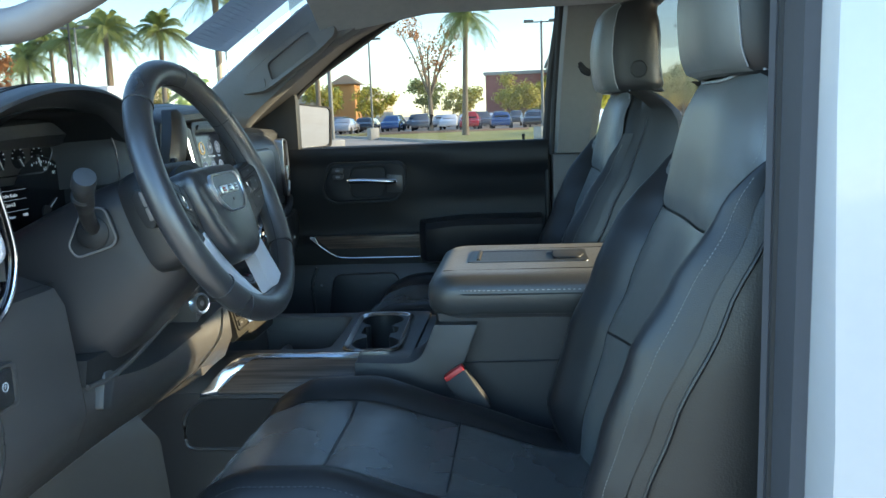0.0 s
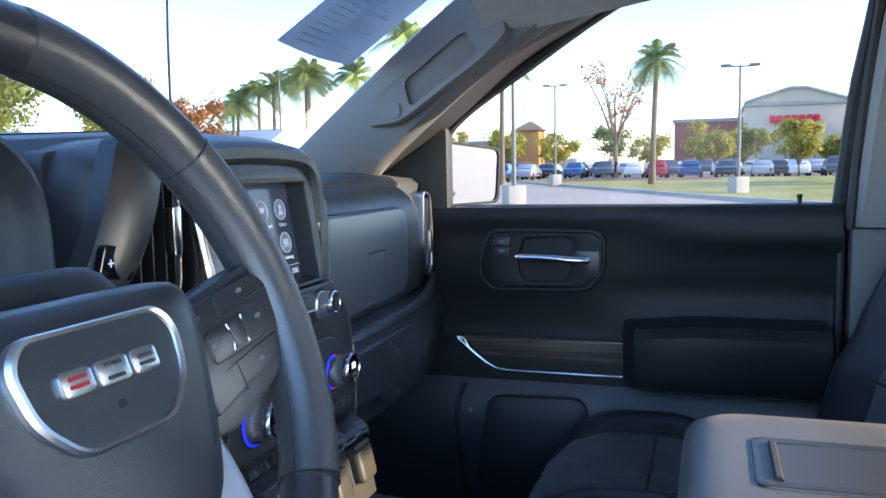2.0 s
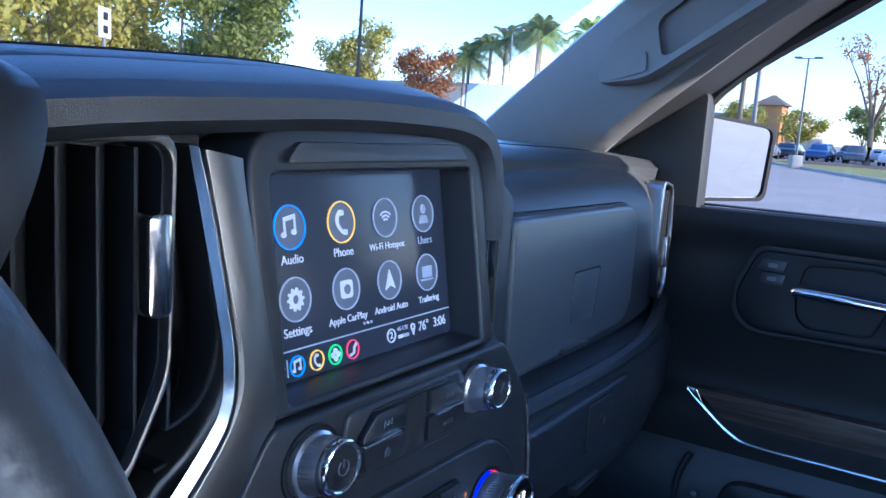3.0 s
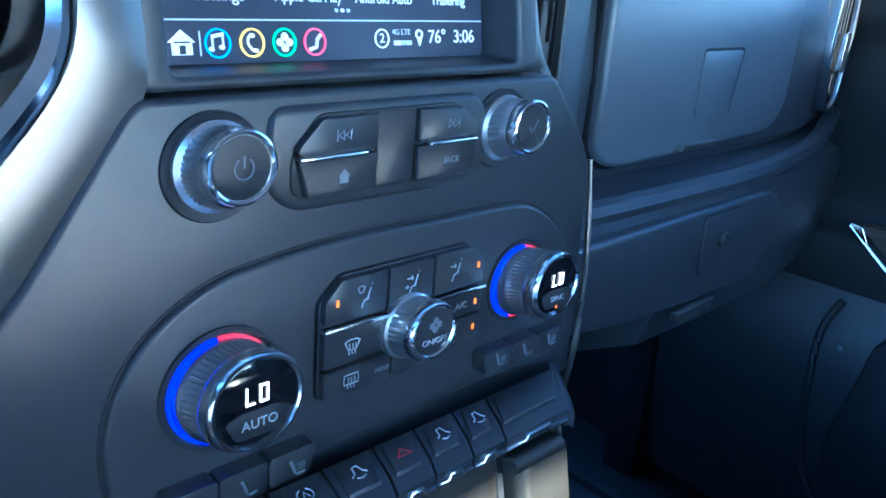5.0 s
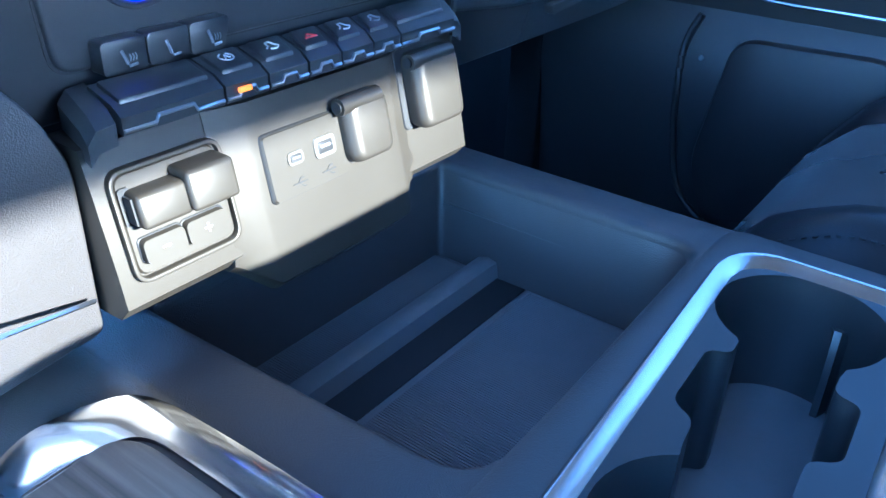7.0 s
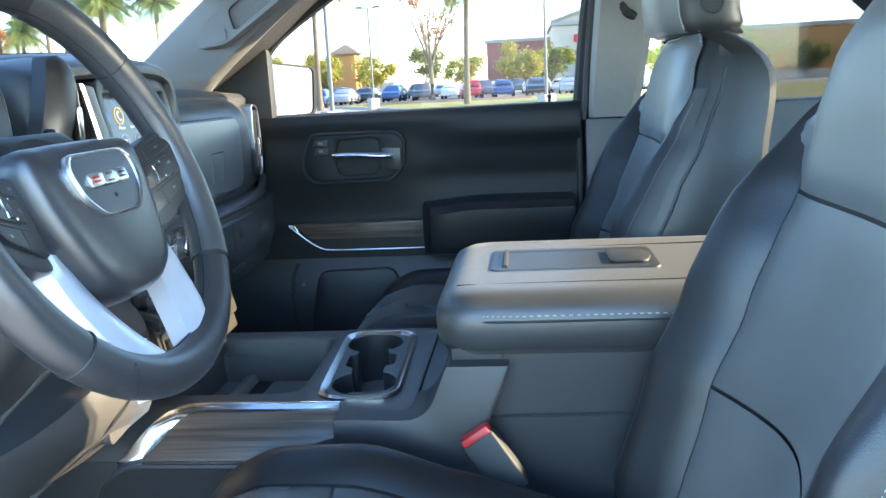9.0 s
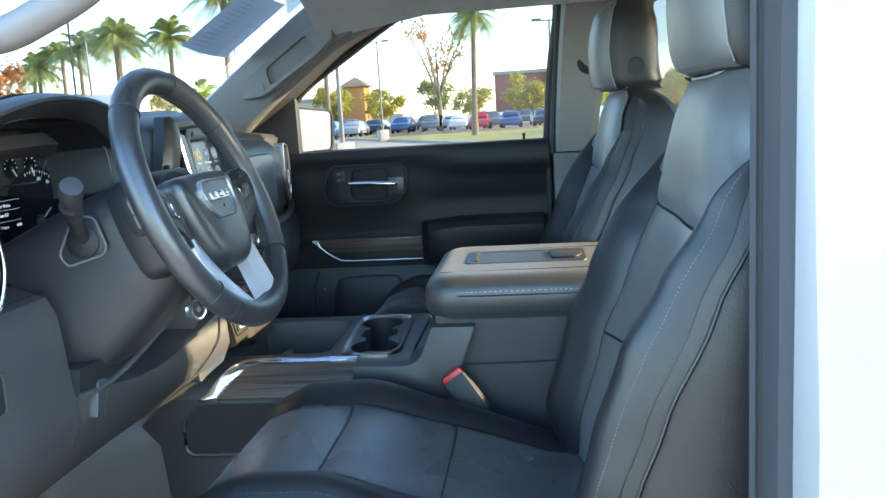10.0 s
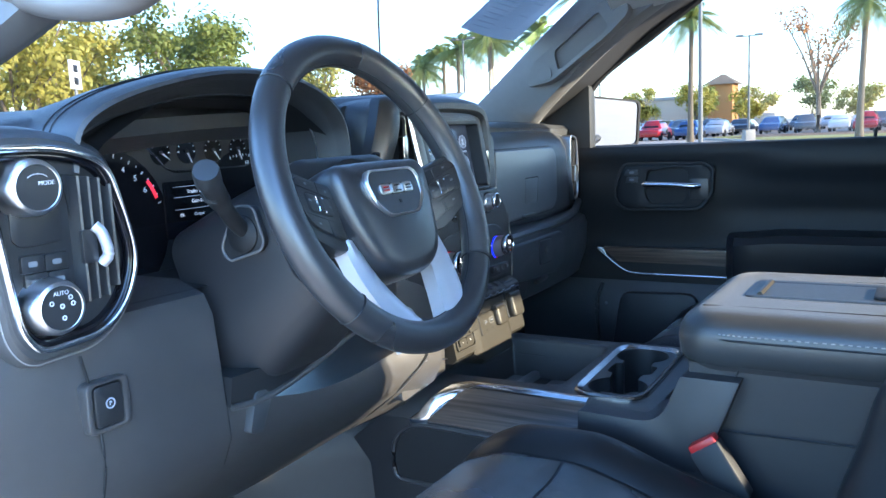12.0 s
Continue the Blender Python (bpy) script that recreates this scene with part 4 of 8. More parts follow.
# audio buttons
AB = rounded([(-0.0455, 1.325), (-0.033, 1.3415), (0.042, 1.3415), (0.0545, 1.333), (0.0545, 1.311), (0.051, 1.3075), (-0.040, 1.3075), (-0.0455, 1.311)], 0.004, 3)
part("button_well", prism(AB, "x", -0.037, -0.0325, 0.0008), M["void"], cs)
for u0, u1, v0, v1, cut in ((-0.0440, -0.0055, 1.3260, 1.3402, "tl"), (-0.0440, -0.0055, 1.3085, 1.3242, "bl"), (-0.0042, 0.0165, 1.3085, 1.3405, ""), (0.0180, 0.0532, 1.3260, 1.3402, "tr"), (0.0180, 0.0532, 1.3085, 1.3242, "br")):
    pts = [(u0 + (0.004 if cut == "bl" else 0), v0), (u1, v0), (u1, v1 - (0.008 if cut == "tr" else 0)), (u1 - (0.010 if cut == "tr" else 0), v1), (u0 + (0.011 if cut == "tl" else 0), v1), (u0, v1 - (0.011 if cut == "tl" else 0))]
    b_ = part("button", prism(rounded(pts, 0.0015, 2), "x", -0.034, -0.0290 if cut else -0.0312, 0.0013), M["key"], cs)
    cu, cv = (u0 + u1) / 2 + 0.002, (v0 + v1) / 2
    if cut in ("tl", "tr"):
        k = -1 if cut == "tl" else 1
        part("skip_symbol", join(*[ring([(cu + k * (a - 0.0032), cv - 0.0022), (cu + k * a, cv), (cu + k * (a - 0.0032), cv + 0.0022)], [(cu + k * (a - 0.0028), cv - 0.0014), (cu + k * (a - 0.0007), cv), (cu + k * (a - 0.0028), cv + 0.0014)], "x", -0.0291, -0.0287) for a in (0.0, 0.0034)], box(-0.0291, -0.0287, cu + k * 0.0037 - 0.0003, cu + k * 0.0037 + 0.0003, cv - 0.0023, cv + 0.0023, 0)), M["grey_ink"], b_)
    elif cut == "bl":
        part("home_symbol", prism([(cu - 0.0022, cv - 0.003), (cu + 0.0022, cv - 0.003), (cu + 0.0022, cv), (cu + 0.003, cv), (cu, cv + 0.003), (cu - 0.003, cv), (cu - 0.0022, cv)], "x", -0.0291, -0.0287), M["grey_ink"], b_)
    elif cut == "br":
        words("caption", "BACK", 0.0042, (-0.0287, cu, cv), M["grey_ink"], b_)
for u0, u1 in ((-0.0446, -0.0120), (0.0225, 0.0520)):
    part("chrome_bar", box(-0.034, -0.0265, u0, u1, 1.3243, 1.3261, 0.0008), M["chrome"], cs, "thin chrome bar")
# climate panel
CP = rounded([(-0.122, 1.187), (0.146, 1.187), (0.152, 1.226), (0.138, 1.262), (0.105, 1.286), (-0.030, 1.288), (-0.083, 1.281), (-0.112, 1.260), (-0.125, 1.230)], [0.01, 0.01, 0.02, 0.02, 0.03, 0.03, 0.03, 0.02, 0.02], 5)
part("panel_gap", prism([((u - 0.012) * 1.010 + 0.012, (v - 1.238) * 1.020 + 1.238) for u, v in CP], "x", -0.040, -0.0355), M["void"], cs)
cp = part("climate_panel", prism(CP, "x", -0.04, -0.0325, 0.0025, 3), M["panel"], cs)


def segments(y, z, h, x, parent):
    """The letters L and O in lit bars, as on a dial display."""
    w, t = h * 0.50, h * 0.10
    bars = []
    for k, strokes in ((-0.76 * h, "lb"), (0.02 * h, "lbrt")):
        u = y + k
        for c in strokes:
            bars.append({"l": box(x, x + 0.0005, u, u + t, z - h / 2, z + h / 2, 0), "r": box(x, x + 0.0005, u + w - t, u + w, z - h / 2, z + h / 2, 0), "b": box(x, x + 0.00052, u, u + w, z - h / 2, z - h / 2 + t, 0), "t": box(x, x + 0.00054, u, u + w, z + h / 2 - t, z + h / 2, 0)}[c])
    part("digits", join(*bars), M["digit"], parent)


for y, z, r, dy in ((-0.0765, 1.2352, 0.0234, 0.003), (0.0985, 1.2422, 0.0202, -0.0035)):
    fy, fz = y + dy, z + 0.0066
    hub = (-0.033, y, z)
    k = part("temperature_dial", stub(hub, [(r * 0.94, 0.003), (r * 0.93, 0.0085), (r * 0.91, 0.0100), (r * 0.86, 0.0195), (r * 0.88, 0.0215), (r * 0.88, 0.0255), (r * 0.84, 0.0275), (r * 0.79, 0.0270)], 110, knurl=(2, 3), up=0.24), M["knurl"], cp, "knurled chrome temperature dial with lit ring")
    part("dial_seat", stub(hub, [(r * 1.16, 0), (r * 1.14, 0.0018), (r * 1.06, 0.0018), (r * 1.04, 0.0)], 48), M["void"], k)
    part("rim", stub(hub, [(r * 0.88, 0.0195), (r * 0.91, 0.0210), (r * 0.92, 0.0230), (r * 0.91, 0.0252), (r * 0.88, 0.0272), (r * 0.84, 0.0284), (r * 0.79, 0.0284), (r * 0.745, 0.0268)], 64, up=0.24), M["chrome"], k, "bright polished rim")
    for a0, a1, m_ in (((-0.12, -3.25, "blue"), (-0.06, 0.80, "redlit")) if y < 0 else ((0.10, -2.85, "blue"), (0.16, 0.75, "redlit"), (-2.90, -3.20, "redlit"))):
        loops = []
        for a in lin(a0, a1, 34):
            s, c = math.sin(a), math.cos(a)
            loops.append([(-0.0325 + h, y + rr * r * s, z + h * 0.2 + rr * r * c) for rr, h in ((1.00, 0.0), (1.00, 0.0012), (0.99, 0.0020), (0.955, 0.0023), (0.935, 0.0))])
        part("light_ring", loft(loops), M[m_], k, "lit colour ring")
    f_ = part("face", stub(hub, [(r * 0.76, 0.024), (r * 0.76, 0.0272), (r * 0.74, 0.0275), (0.0005, 0.0277)], 40, up=0.24), M["gloss"], k, "gloss black dial display")
    g = r / 0.0245
    segments(y, fz + 0.0045 * g, 0.0078 * g, -0.0050, f_)
    part("push_button", prism(rounded([(y - r * 0.62, fz - 0.0048 * g), (y - r * 0.3, fz - 0.0022 * g), (y + r * 0.3, fz - 0.0022 * g), (y + r * 0.62, fz - 0.0048 * g), (y + r * 0.42, fz - 0.0140 * g), (y - r * 0.42, fz - 0.0140 * g)], 0.002, 3), "x", -0.0056, -0.0046, 0.0004), M["void"], f_)
    words("caption", "AUTO" if y < 0 else "SYNC", 0.0056 if y < 0 else 0.0042, (-0.0044, y, fz - 0.0080 * g), M["print"], f_)
    if y > 0:
        part("indicator", box(-0.0047, -0.0043, y - 0.0006, y + 0.0006, fz - 0.0120, fz - 0.0104, 0), M["amber"], f_)


def glyph(strokes, x, cy, cz, k, r=0.00036):
    """A printed symbol from line strokes, k to its half width."""
    return join(*[tube([(x, cy + a * k, cz + b * k) for a, b in st], r, 4, up=(1, 0, 0)) for st in strokes])


def waves(top, low, n=3):
    return [[(-0.4 + 0.4 * j, top), (-0.32 + 0.4 * j, top * 0.6 + low * 0.4), (-0.46 + 0.4 * j, top * 0.3 + low * 0.7), (-0.4 + 0.4 * j, low)] for j in range(n)]


SITTER = [[(0.55, 0.75), (0.35, 0.2), (0.3, -0.25), (-0.15, -0.35), (-0.35, -0.95)], [(0.50, 0.6), (0.28, 0.1), (0.22, -0.18), (-0.2, -0.30), (-0.42, -0.9)], [(0.62, 1.0), (0.66, 1.1)]]
FEET = [[(-0.9, -0.25), (-0.5, -0.25)], [(-0.65, -0.1), (-0.5, -0.25), (-0.65, -0.42)]]
FACE = [[(-0.7, 0.55), (0.0, 0.55)], [(-0.2, 0.75), (0.0, 0.55), (-0.2, 0.35)]]
SCREEN = [[(-0.95, 0.55), (-0.4, 0.78), (0.4, 0.78), (0.95, 0.55), (0.5, -0.35), (-0.5, -0.35), (-0.95, 0.55)]]
SMALL_SCREEN = [[(-0.95 + 0.1, 0.95), (-0.5, 1.05), (-0.1, 0.95), (-0.3, 0.45), (-0.65, 0.45), (-0.85, 0.95)]]
REAR = [[(-0.9, 0.7), (0.9, 0.7), (0.95, 0.0), (0.9, -0.4), (-0.9, -0.4), (-0.95, 0.0), (-0.9, 0.7)]]
CABIN = [[(-1.0, -0.35), (-0.9, 0.0), (-0.5, 0.1), (-0.25, 0.5), (0.5, 0.5), (0.75, 0.1), (1.0, 0.0), (1.0, -0.35), (0.6, -0.35)], [(-0.3, -0.1), (0.1, -0.35), (0.35, -0.1), (0.1, 0.12), (-0.1, 0.05)]]
SIGNS = (SITTER + SMALL_SCREEN, SITTER + FACE + FEET, SITTER + FACE, SCREEN + waves(0.3, -0.85), REAR + waves(0.35, -0.9), None, CABIN)
BW = rounded([(-0.0325, 1.2145), (0.0660, 1.2195), (0.0660, 1.262), (0.0560, 1.2725), (-0.0210, 1.2725), (-0.0325, 1.262)], 0.003, 3)
part("button_well", prism(BW, "x", -0.034, -0.0300, 0.0006), M["void"], cp)
for i, (u0, u1, v0, v1) in enumerate(((-0.0315, 0.0022, 1.2515, 1.2715), (0.0036, 0.0302, 1.2515, 1.2715), (0.0316, 0.0648, 1.2515, 1.2715), (-0.0315, 0.0060, 1.2310, 1.2478), (-0.0315, 0.0060, 1.2155, 1.2296), (0.0300, 0.0648, 1.2360, 1.2480), (0.0300, 0.0648, 1.2215, 1.2346), (0.0072, 0.0288, 1.2165, 1.2480))):
    pts = [(u0, v0), (u1, v0), (u1, v1 - (0.008 if i == 2 else 0)), (u1 - (0.009 if i == 2 else 0), v1), (u0 + (0.009 if i == 0 else 0), v1), (u0, v1 - (0.009 if i == 0 else 0))]
    b_ = part("button", prism(rounded(pts, 0.0012, 2), "x", -0.031, -0.0265, 0.0010), M["key"], cp)
    cu, cv = (u0 + u1) / 2, (v0 + v1) / 2
    if i < 7:
        if SIGNS[i]:
            off = 0.004 if i == 0 else (-0.004 if i in (3, 4, 2, 6) else 0.0)
            part("symbol", glyph(SIGNS[i], -0.0260, cu + off, cv, 0.0052 if i < 3 else 0.0043), M["print"], b_)
    if i in (0, 2, 5, 6):
        y_ = u0 + 0.006 if i == 0 else u1 - 0.0045
        part("indicator", prism(rect(y_ - 0.0007, y_ + 0.0007, cv - 0.0016, cv + 0.0016, 0.0006, 2), "x", -0.0265, -0.0259), M["amber"], b_)
words("caption", "MAX", 0.0036, (-0.0260, 0.0010, 1.2400), M["grey_ink"], cp)
words("caption", "REAR", 0.0036, (-0.0260, 0.0010, 1.2228), M["grey_ink"], cp)
words("caption", "A/C", 0.0048, (-0.0258, 0.0500, 1.2420), M["print"], cp)
part("chrome_bar", box(-0.031, -0.0245, -0.0325, 0.0655, 1.2487, 1.2505, 0.0005), M["chrome"], cp, "thin chrome bar")
fk = part("fan_knob", stub((-0.0275, 0.0150, 1.2405), [(0.0160, 0), (0.0160, 0.004), (0.0152, 0.005), (0.0148, 0.015), (0.0140, 0.018), (0.0125, 0.019)], 72, knurl=(2, 3)), M["knurl"], cp, "knurled chrome fan knob")
part("rim", stub((-0.0275, 0.0150, 1.2405), [(0.0145, 0.0150), (0.0147, 0.0170), (0.0142, 0.0190), (0.0132, 0.0203), (0.0122, 0.0204), (0.0112, 0.0192)], 48), M["chrome"], fk)
ff = part("face", stub((-0.0275, 0.0150, 1.2405), [(0.0116, 0.017), (0.0116, 0.0194), (0.0005, 0.0200)], 32), M["key"], fk)
words("caption", "ON/OFF", 0.0042, (-0.0072, 0.0150, 1.2405), M["print"], ff)
for a in range(4):
    part("fan_blade", prism([(0.0150 + 0.0022 * math.cos(a * 1.5708) + 0.0016 * math.cos(q), 1.2483 + 0.0022 * math.sin(a * 1.5708) + 0.0016 * math.sin(q)) for q in lin(0, 5.6, 9)], "x", -0.0076, -0.0072), M["grey_ink"], ff)
# seat heater buttons
for side, ys in ((-1, (-0.106, -0.083, -0.060, -0.036)), (1, (0.069, 0.091, 0.112, 0.133))):
    for i in range(3):
        u0, u1 = ys[i], ys[i + 1] - 0.0008
        pts = [(u0, 1.1850), (u1 - (0.004 if i == 2 else 0), 1.1850), (u1, 1.1965), (u1, 1.1998), (u0, 1.1998), (u0, 1.1920)] if side < 0 else [(u0 + (0.002 if i == 0 else 0), 1.1965), (u1, 1.1975), (u1, 1.2110), (u0, 1.2100)]
        b_ = part("seat_heat_button", prism(rounded(pts, 0.0028, 3), "x", -0.034, -0.0235, 0.0016), M["key"], cp)
        cu, cv = (u0 + u1) / 2 + 0.002, (pts[0][1] + pts[2][1]) / 2
        bits = [tube([(-0.0233, cu - 0.0036, cv + 0.0044), (-0.0233, cu - 0.0022, cv + 0.0012), (-0.0233, cu - 0.0012, cv - 0.0020)], 0.0008, 5, up=(1, 0, 0)), tube([(-0.0233, cu - 0.0004, cv - 0.0030), (-0.0233, cu + 0.0038, cv - 0.0026)], 0.0007, 5, up=(1, 0, 0))]
        bits += [tube([(-0.0233, cu + 0.0002 + 0.0015 * j, cv - 0.0010), (-0.0233, cu + 0.0008 + 0.0015 * j, cv + 0.0006), (-0.0233, cu + 0.0002 + 0.0015 * j, cv + 0.0022)], 0.0003, 4, up=(1, 0, 0)) for j in range(0 if i == 1 else 3)]
        part("symbol", join(*bits), M["grey_ink"], b_)
# row of toggle keys
BACK = (-0.116, -0.0620, -0.0340, -0.0050, 0.0210, 0.0475, 0.0720, 0.1300)
FRONT = (-0.119, -0.0650, -0.0385, -0.0120, 0.0120, 0.0370, 0.0600, 0.1110)
KEYZ = ((-0.023, 1.1842), (-0.004, 1.1810), (0.0040, 1.1770), (0.0040, 1.1690), (-0.023, 1.1690))
for i in range(7):
    lo = [(x, BACK[i] + (FRONT[i] - BACK[i]) * min(1, (x + 0.023) / 0.027) + 0.0007, z) for x, z in KEYZ]
    hi = [(x, BACK[i + 1] + (FRONT[i + 1] - BACK[i + 1]) * min(1, (x + 0.023) / 0.027) - 0.0007, z) for x, z in KEYZ]
    k = part("toggle_key", loft([lo, hi]), M["key"], cs, "black toggle key with chrome edge")
    b0, b1, f0, f1 = BACK[i] + 0.0035, BACK[i + 1] - 0.0035, FRONT[i] + 0.0045, FRONT[i + 1] - 0.0030
    part("key_top", soften(loft([[(-0.0215, b0, 1.1810), (-0.0215, b1, 1.1810), (-0.0020, f1, 1.1770), (-0.0020, f0, 1.1770)], [(-0.0210, b0 + 0.0006, 1.1858), (-0.0210, b1 - 0.0006, 1.1858), (-0.0030, f1 - 0.0006, 1.1824), (-0.0030, f0 + 0.0006, 1.1824)]]), 0.0008, 2), M["key"], k)
    w = (FRONT[i + 1] - FRONT[i]) * 0.30
    part("chrome_edge", tube([(0.0042, FRONT[i] + 0.0010, 1.1712), (0.0046, FRONT[i] + w, 1.1712), (0.0046, FRONT[i] + w + 0.0015, 1.1742), (0.0046, FRONT[i + 1] - w - 0.0015, 1.1742), (0.0046, FRONT[i + 1] - w, 1.1712), (0.0042, FRONT[i + 1] - 0.0010, 1.1712)], 0.0010, 6), M["edge"], k, "chrome edge with shade in its colour")
    if 0 < i < 6:
        cu = (b0 + b1 + f0 + f1) / 4
        if i == 3:
            sy = join(*[tube([(-0.0120 + 0.004 * (j == 0) - 0.002, cu + a, 1.1846 - 0.0008 * (j == 0)), (-0.0120 + 0.004 * (q == 0) - 0.002, cu + b, 1.1846 - 0.0008 * (q == 0))], 0.0005, 4) for (j, a), (q, b) in (((0, -0.0042), (0, 0.0042)), ((0, -0.0042), (1, 0.0)), ((0, 0.0042), (1, 0.0)))])
        elif i == 1:
            sy = tube([(-0.0125 - 0.0034 * math.cos(a), cu + 0.0038 * math.sin(a), 1.1845 + 0.0007 * math.cos(a)) for a in lin(0.5, 6.0, 18)], 0.00045, 4)
            sy = join(sy, tube([(-0.0108, cu - 0.0015, 1.1843), (-0.0142, cu, 1.1849), (-0.0108, cu + 0.0015, 1.1843)], 0.0004, 4))
        else:
            sy = join(tube([(-0.0100, cu - 0.0042, 1.1840), (-0.0115, cu - 0.0020, 1.1843), (-0.0150, cu - 0.0012, 1.1850), (-0.0155, cu + 0.0016, 1.1850), (-0.0120, cu + 0.0026, 1.1844), (-0.0105, cu + 0.0044, 1.1841)], 0.0005, 4), tube([(-0.0090, cu - 0.0024, 1.1838), (-0.0082, cu, 1.1836), (-0.0090, cu + 0.0024, 1.1838)], 0.0005, 4))
        part("symbol", sy, M["reddim"] if i == 3 else M["print"], k)
part("indicator", box(0.0036, 0.0060, -0.0578, -0.0505, 1.1728, 1.1752, 0.0005), M["amber"], cs, "lit amber bar")
CHEEK = ((-0.030, 1.1835), (-0.004, 1.1795), (0.0035, 1.1755), (0.0035, 1.1660), (-0.030, 1.1660))
part("end_cheek", loft([[(x, y0 - 0.25 * x, z - dz) for x, z in CHEEK] for y0, dz in ((-0.1335, 0.006), (-0.129, 0.001), (-0.1200, 0.0))]), M["panel"], cs)
part("end_cheek", loft([[(x, y0 - 0.7 * x, z - dz) for x, z in CHEEK] for y0, dz in ((0.1120, 0.0), (0.117, 0.001), (0.1210, 0.005))]), M["panel"], cs)
# lower silver panel: centre bulge with sockets, switch block, outlet covers
LP = [(-0.030, 1.166), (-0.006, 1.165), (-0.002, 1.150), (0.0075, 1.110), (0.0105, 1.094), (0.0030, 1.086), (-0.05, 1.084)]
lp = part("socket_panel", loft([[(x, y, z) for x, z in LP] for y in (-0.1345, -0.1330, -0.06, 0.09, 0.117, 0.1185)]), M["champagne"], cs, "champagne silver socket panel")
mid = []
for y, s in ((-0.0735, 0.0), (-0.0705, 0.10), (-0.0535, 0.92), (-0.0500, 1.02), (0.0, 1.05), (0.040, 1.05), (0.052, 1.02), (0.055, 0.92), (0.0625, 0.10), (0.066, 0.0)):
    mid.append([(-0.03, y, 1.1655), (-0.005 + 0.004 * s, y, 1.1650), (0.0005 + 0.0028 * s, y, 1.140), (0.0095 + 0.0050 * s, y, 1.100 - 0.010 * s), (0.0085 + 0.0085 * s, y, 1.088 - 0.016 * s), (0.0030 + 0.0070 * s, y, 1.083 - 0.018 * s), (-0.05, y, 1.080 - 0.018 * s)])
part("centre_bulge", loft(mid), M["champagne"], lp)


def face_at(y, z, off=0.0):
    return Vector((0.0035 + (1.138 - z) * 0.235 + off, y, z))


def tile(name, y0, y1, z0, z1, m_, parent, h=0.004, r=0.003, base=-0.004, bev=0.001, label=""):
    pts = rect(y0, y1, z0, z1, r, 4)
    top = [((u - (y0 + y1) / 2) * 0.97 + (y0 + y1) / 2, (v - (z0 + z1) / 2) * 0.97 + (z0 + z1) / 2) for u, v in pts]
    if bev > 0.003:
        def at(f):
            return [((u - (y0 + y1) / 2) * (1 - f * 0.008 / (y1 - y0)) + (y0 + y1) / 2, (v - (z0 + z1) / 2) * (1 - f * 0.006 / (z1 - z0)) + (z0 + z1) / 2) for u, v in pts]
        loops = [[tuple(face_at(u, v, base)) for u, v in pts]] + [[tuple(face_at(u, v, h - 0.008 + 0.008 * math.sin(q))) for u, v in at(1.6 * (1 - math.cos(q)))] for q in lin(0.0, math.pi / 2, 6)]
        return part(name, loft(loops), m_, parent, label)
    bm = loft([[tuple(face_at(u, v, base)) for u, v in pts], [tuple(face_at(u, v, h - bev)) for u, v in pts], [tuple(face_at(u, v, h)) for u, v in top]])
    return part(name, bm, m_, parent, label)


us = tile("usb_plate", -0.0470, 0.0090, 1.1130, 1.1470, M["champagne"], lp, 0.0026)
tile("plate_gap", -0.0476, 0.0096, 1.1123, 1.1477, M["void"], lp, 0.0017)
for y, w, h in ((-0.0285, 0.0056, 0.0034), (-0.0075, 0.0078, 0.0054)):
    so = tile("usb_socket", y - w, y + w, 1.1320 - h, 1.1320 + h, M["rimcream"], us, 0.0034, 0.003, 0.0, 0.0004, "white rimmed usb socket")
    tile("slot", y - w * 0.66, y + w * 0.66, 1.1320 - h * 0.55, 1.1320 + h * 0.55, M["void"], so, 0.0038, 0.0008, 0.0, 0.0001)
    tile("tongue", y - w * 0.45, y + w * 0.45, 1.1317 + h * 0.05, 1.1317 + h * 0.30, M["grey_ink"], so, 0.0041, 0.0003, 0.0, 0.0001)
    sy = join(*[loft([[tuple(face_at(y + a, 1.1190 + b, 0.0022)) for a, b in seg], [tuple(face_at(y + a, 1.1190 + b, 0.0029)) for a, b in seg]]) for seg in (((-0.005, -0.0003), (0.005, -0.0003), (0.005, 0.0003), (-0.005, 0.0003)), ((-0.002, 0.0), (0.001, 0.002), (0.003, 0.002), (0.003, 0.0026), (0.0006, 0.0026)), ((-0.001, 0.0), (0.002, -0.002), (0.0035, -0.002), (0.0035, -0.0026), (0.0016, -0.0026)))])
    part("usb_symbol", sy, M["void"], us)
for y0, y1, z0, z1 in ((0.0020, 0.0400, 1.1180, 1.1550), (0.0630, 0.1085, 1.1200, 1.1650)):
    tile("cover_gap", y0 - 0.0015, y1 + 0.0005, z0 - 0.001, z1 + 0.001, M["void"], lp, 0.0010 if y0 < 0.05 else -0.0012, 0.004)
    c = tile("outlet_cover", y0 + 0.004, y1, z0, z1 - 0.002, M["champagne"], lp, 0.0120, 0.007, -0.001, 0.0035, "hinged silver outlet cover")
    hp = [tuple(face_at(y, z1 - 0.005, 0.0075)) for y in lin(y0 + 0.001, y1 - 0.006, 4)]
    part("hinge", tube(hp, 0.0050, 10), M["champagne"], c)
    part("hinge_end", lathe(tuple(face_at(y0 + 0.0008, z1 - 0.005, 0.0075)), (0, -1, 0), [(0.0032, 0), (0.0032, 0.001), (0.0015, 0.0012)], 12), M["void"], c)
tile("switch_gap", -0.1262, -0.0708, 1.1058, 1.1522, M["void"], lp, -0.0030, 0.006)
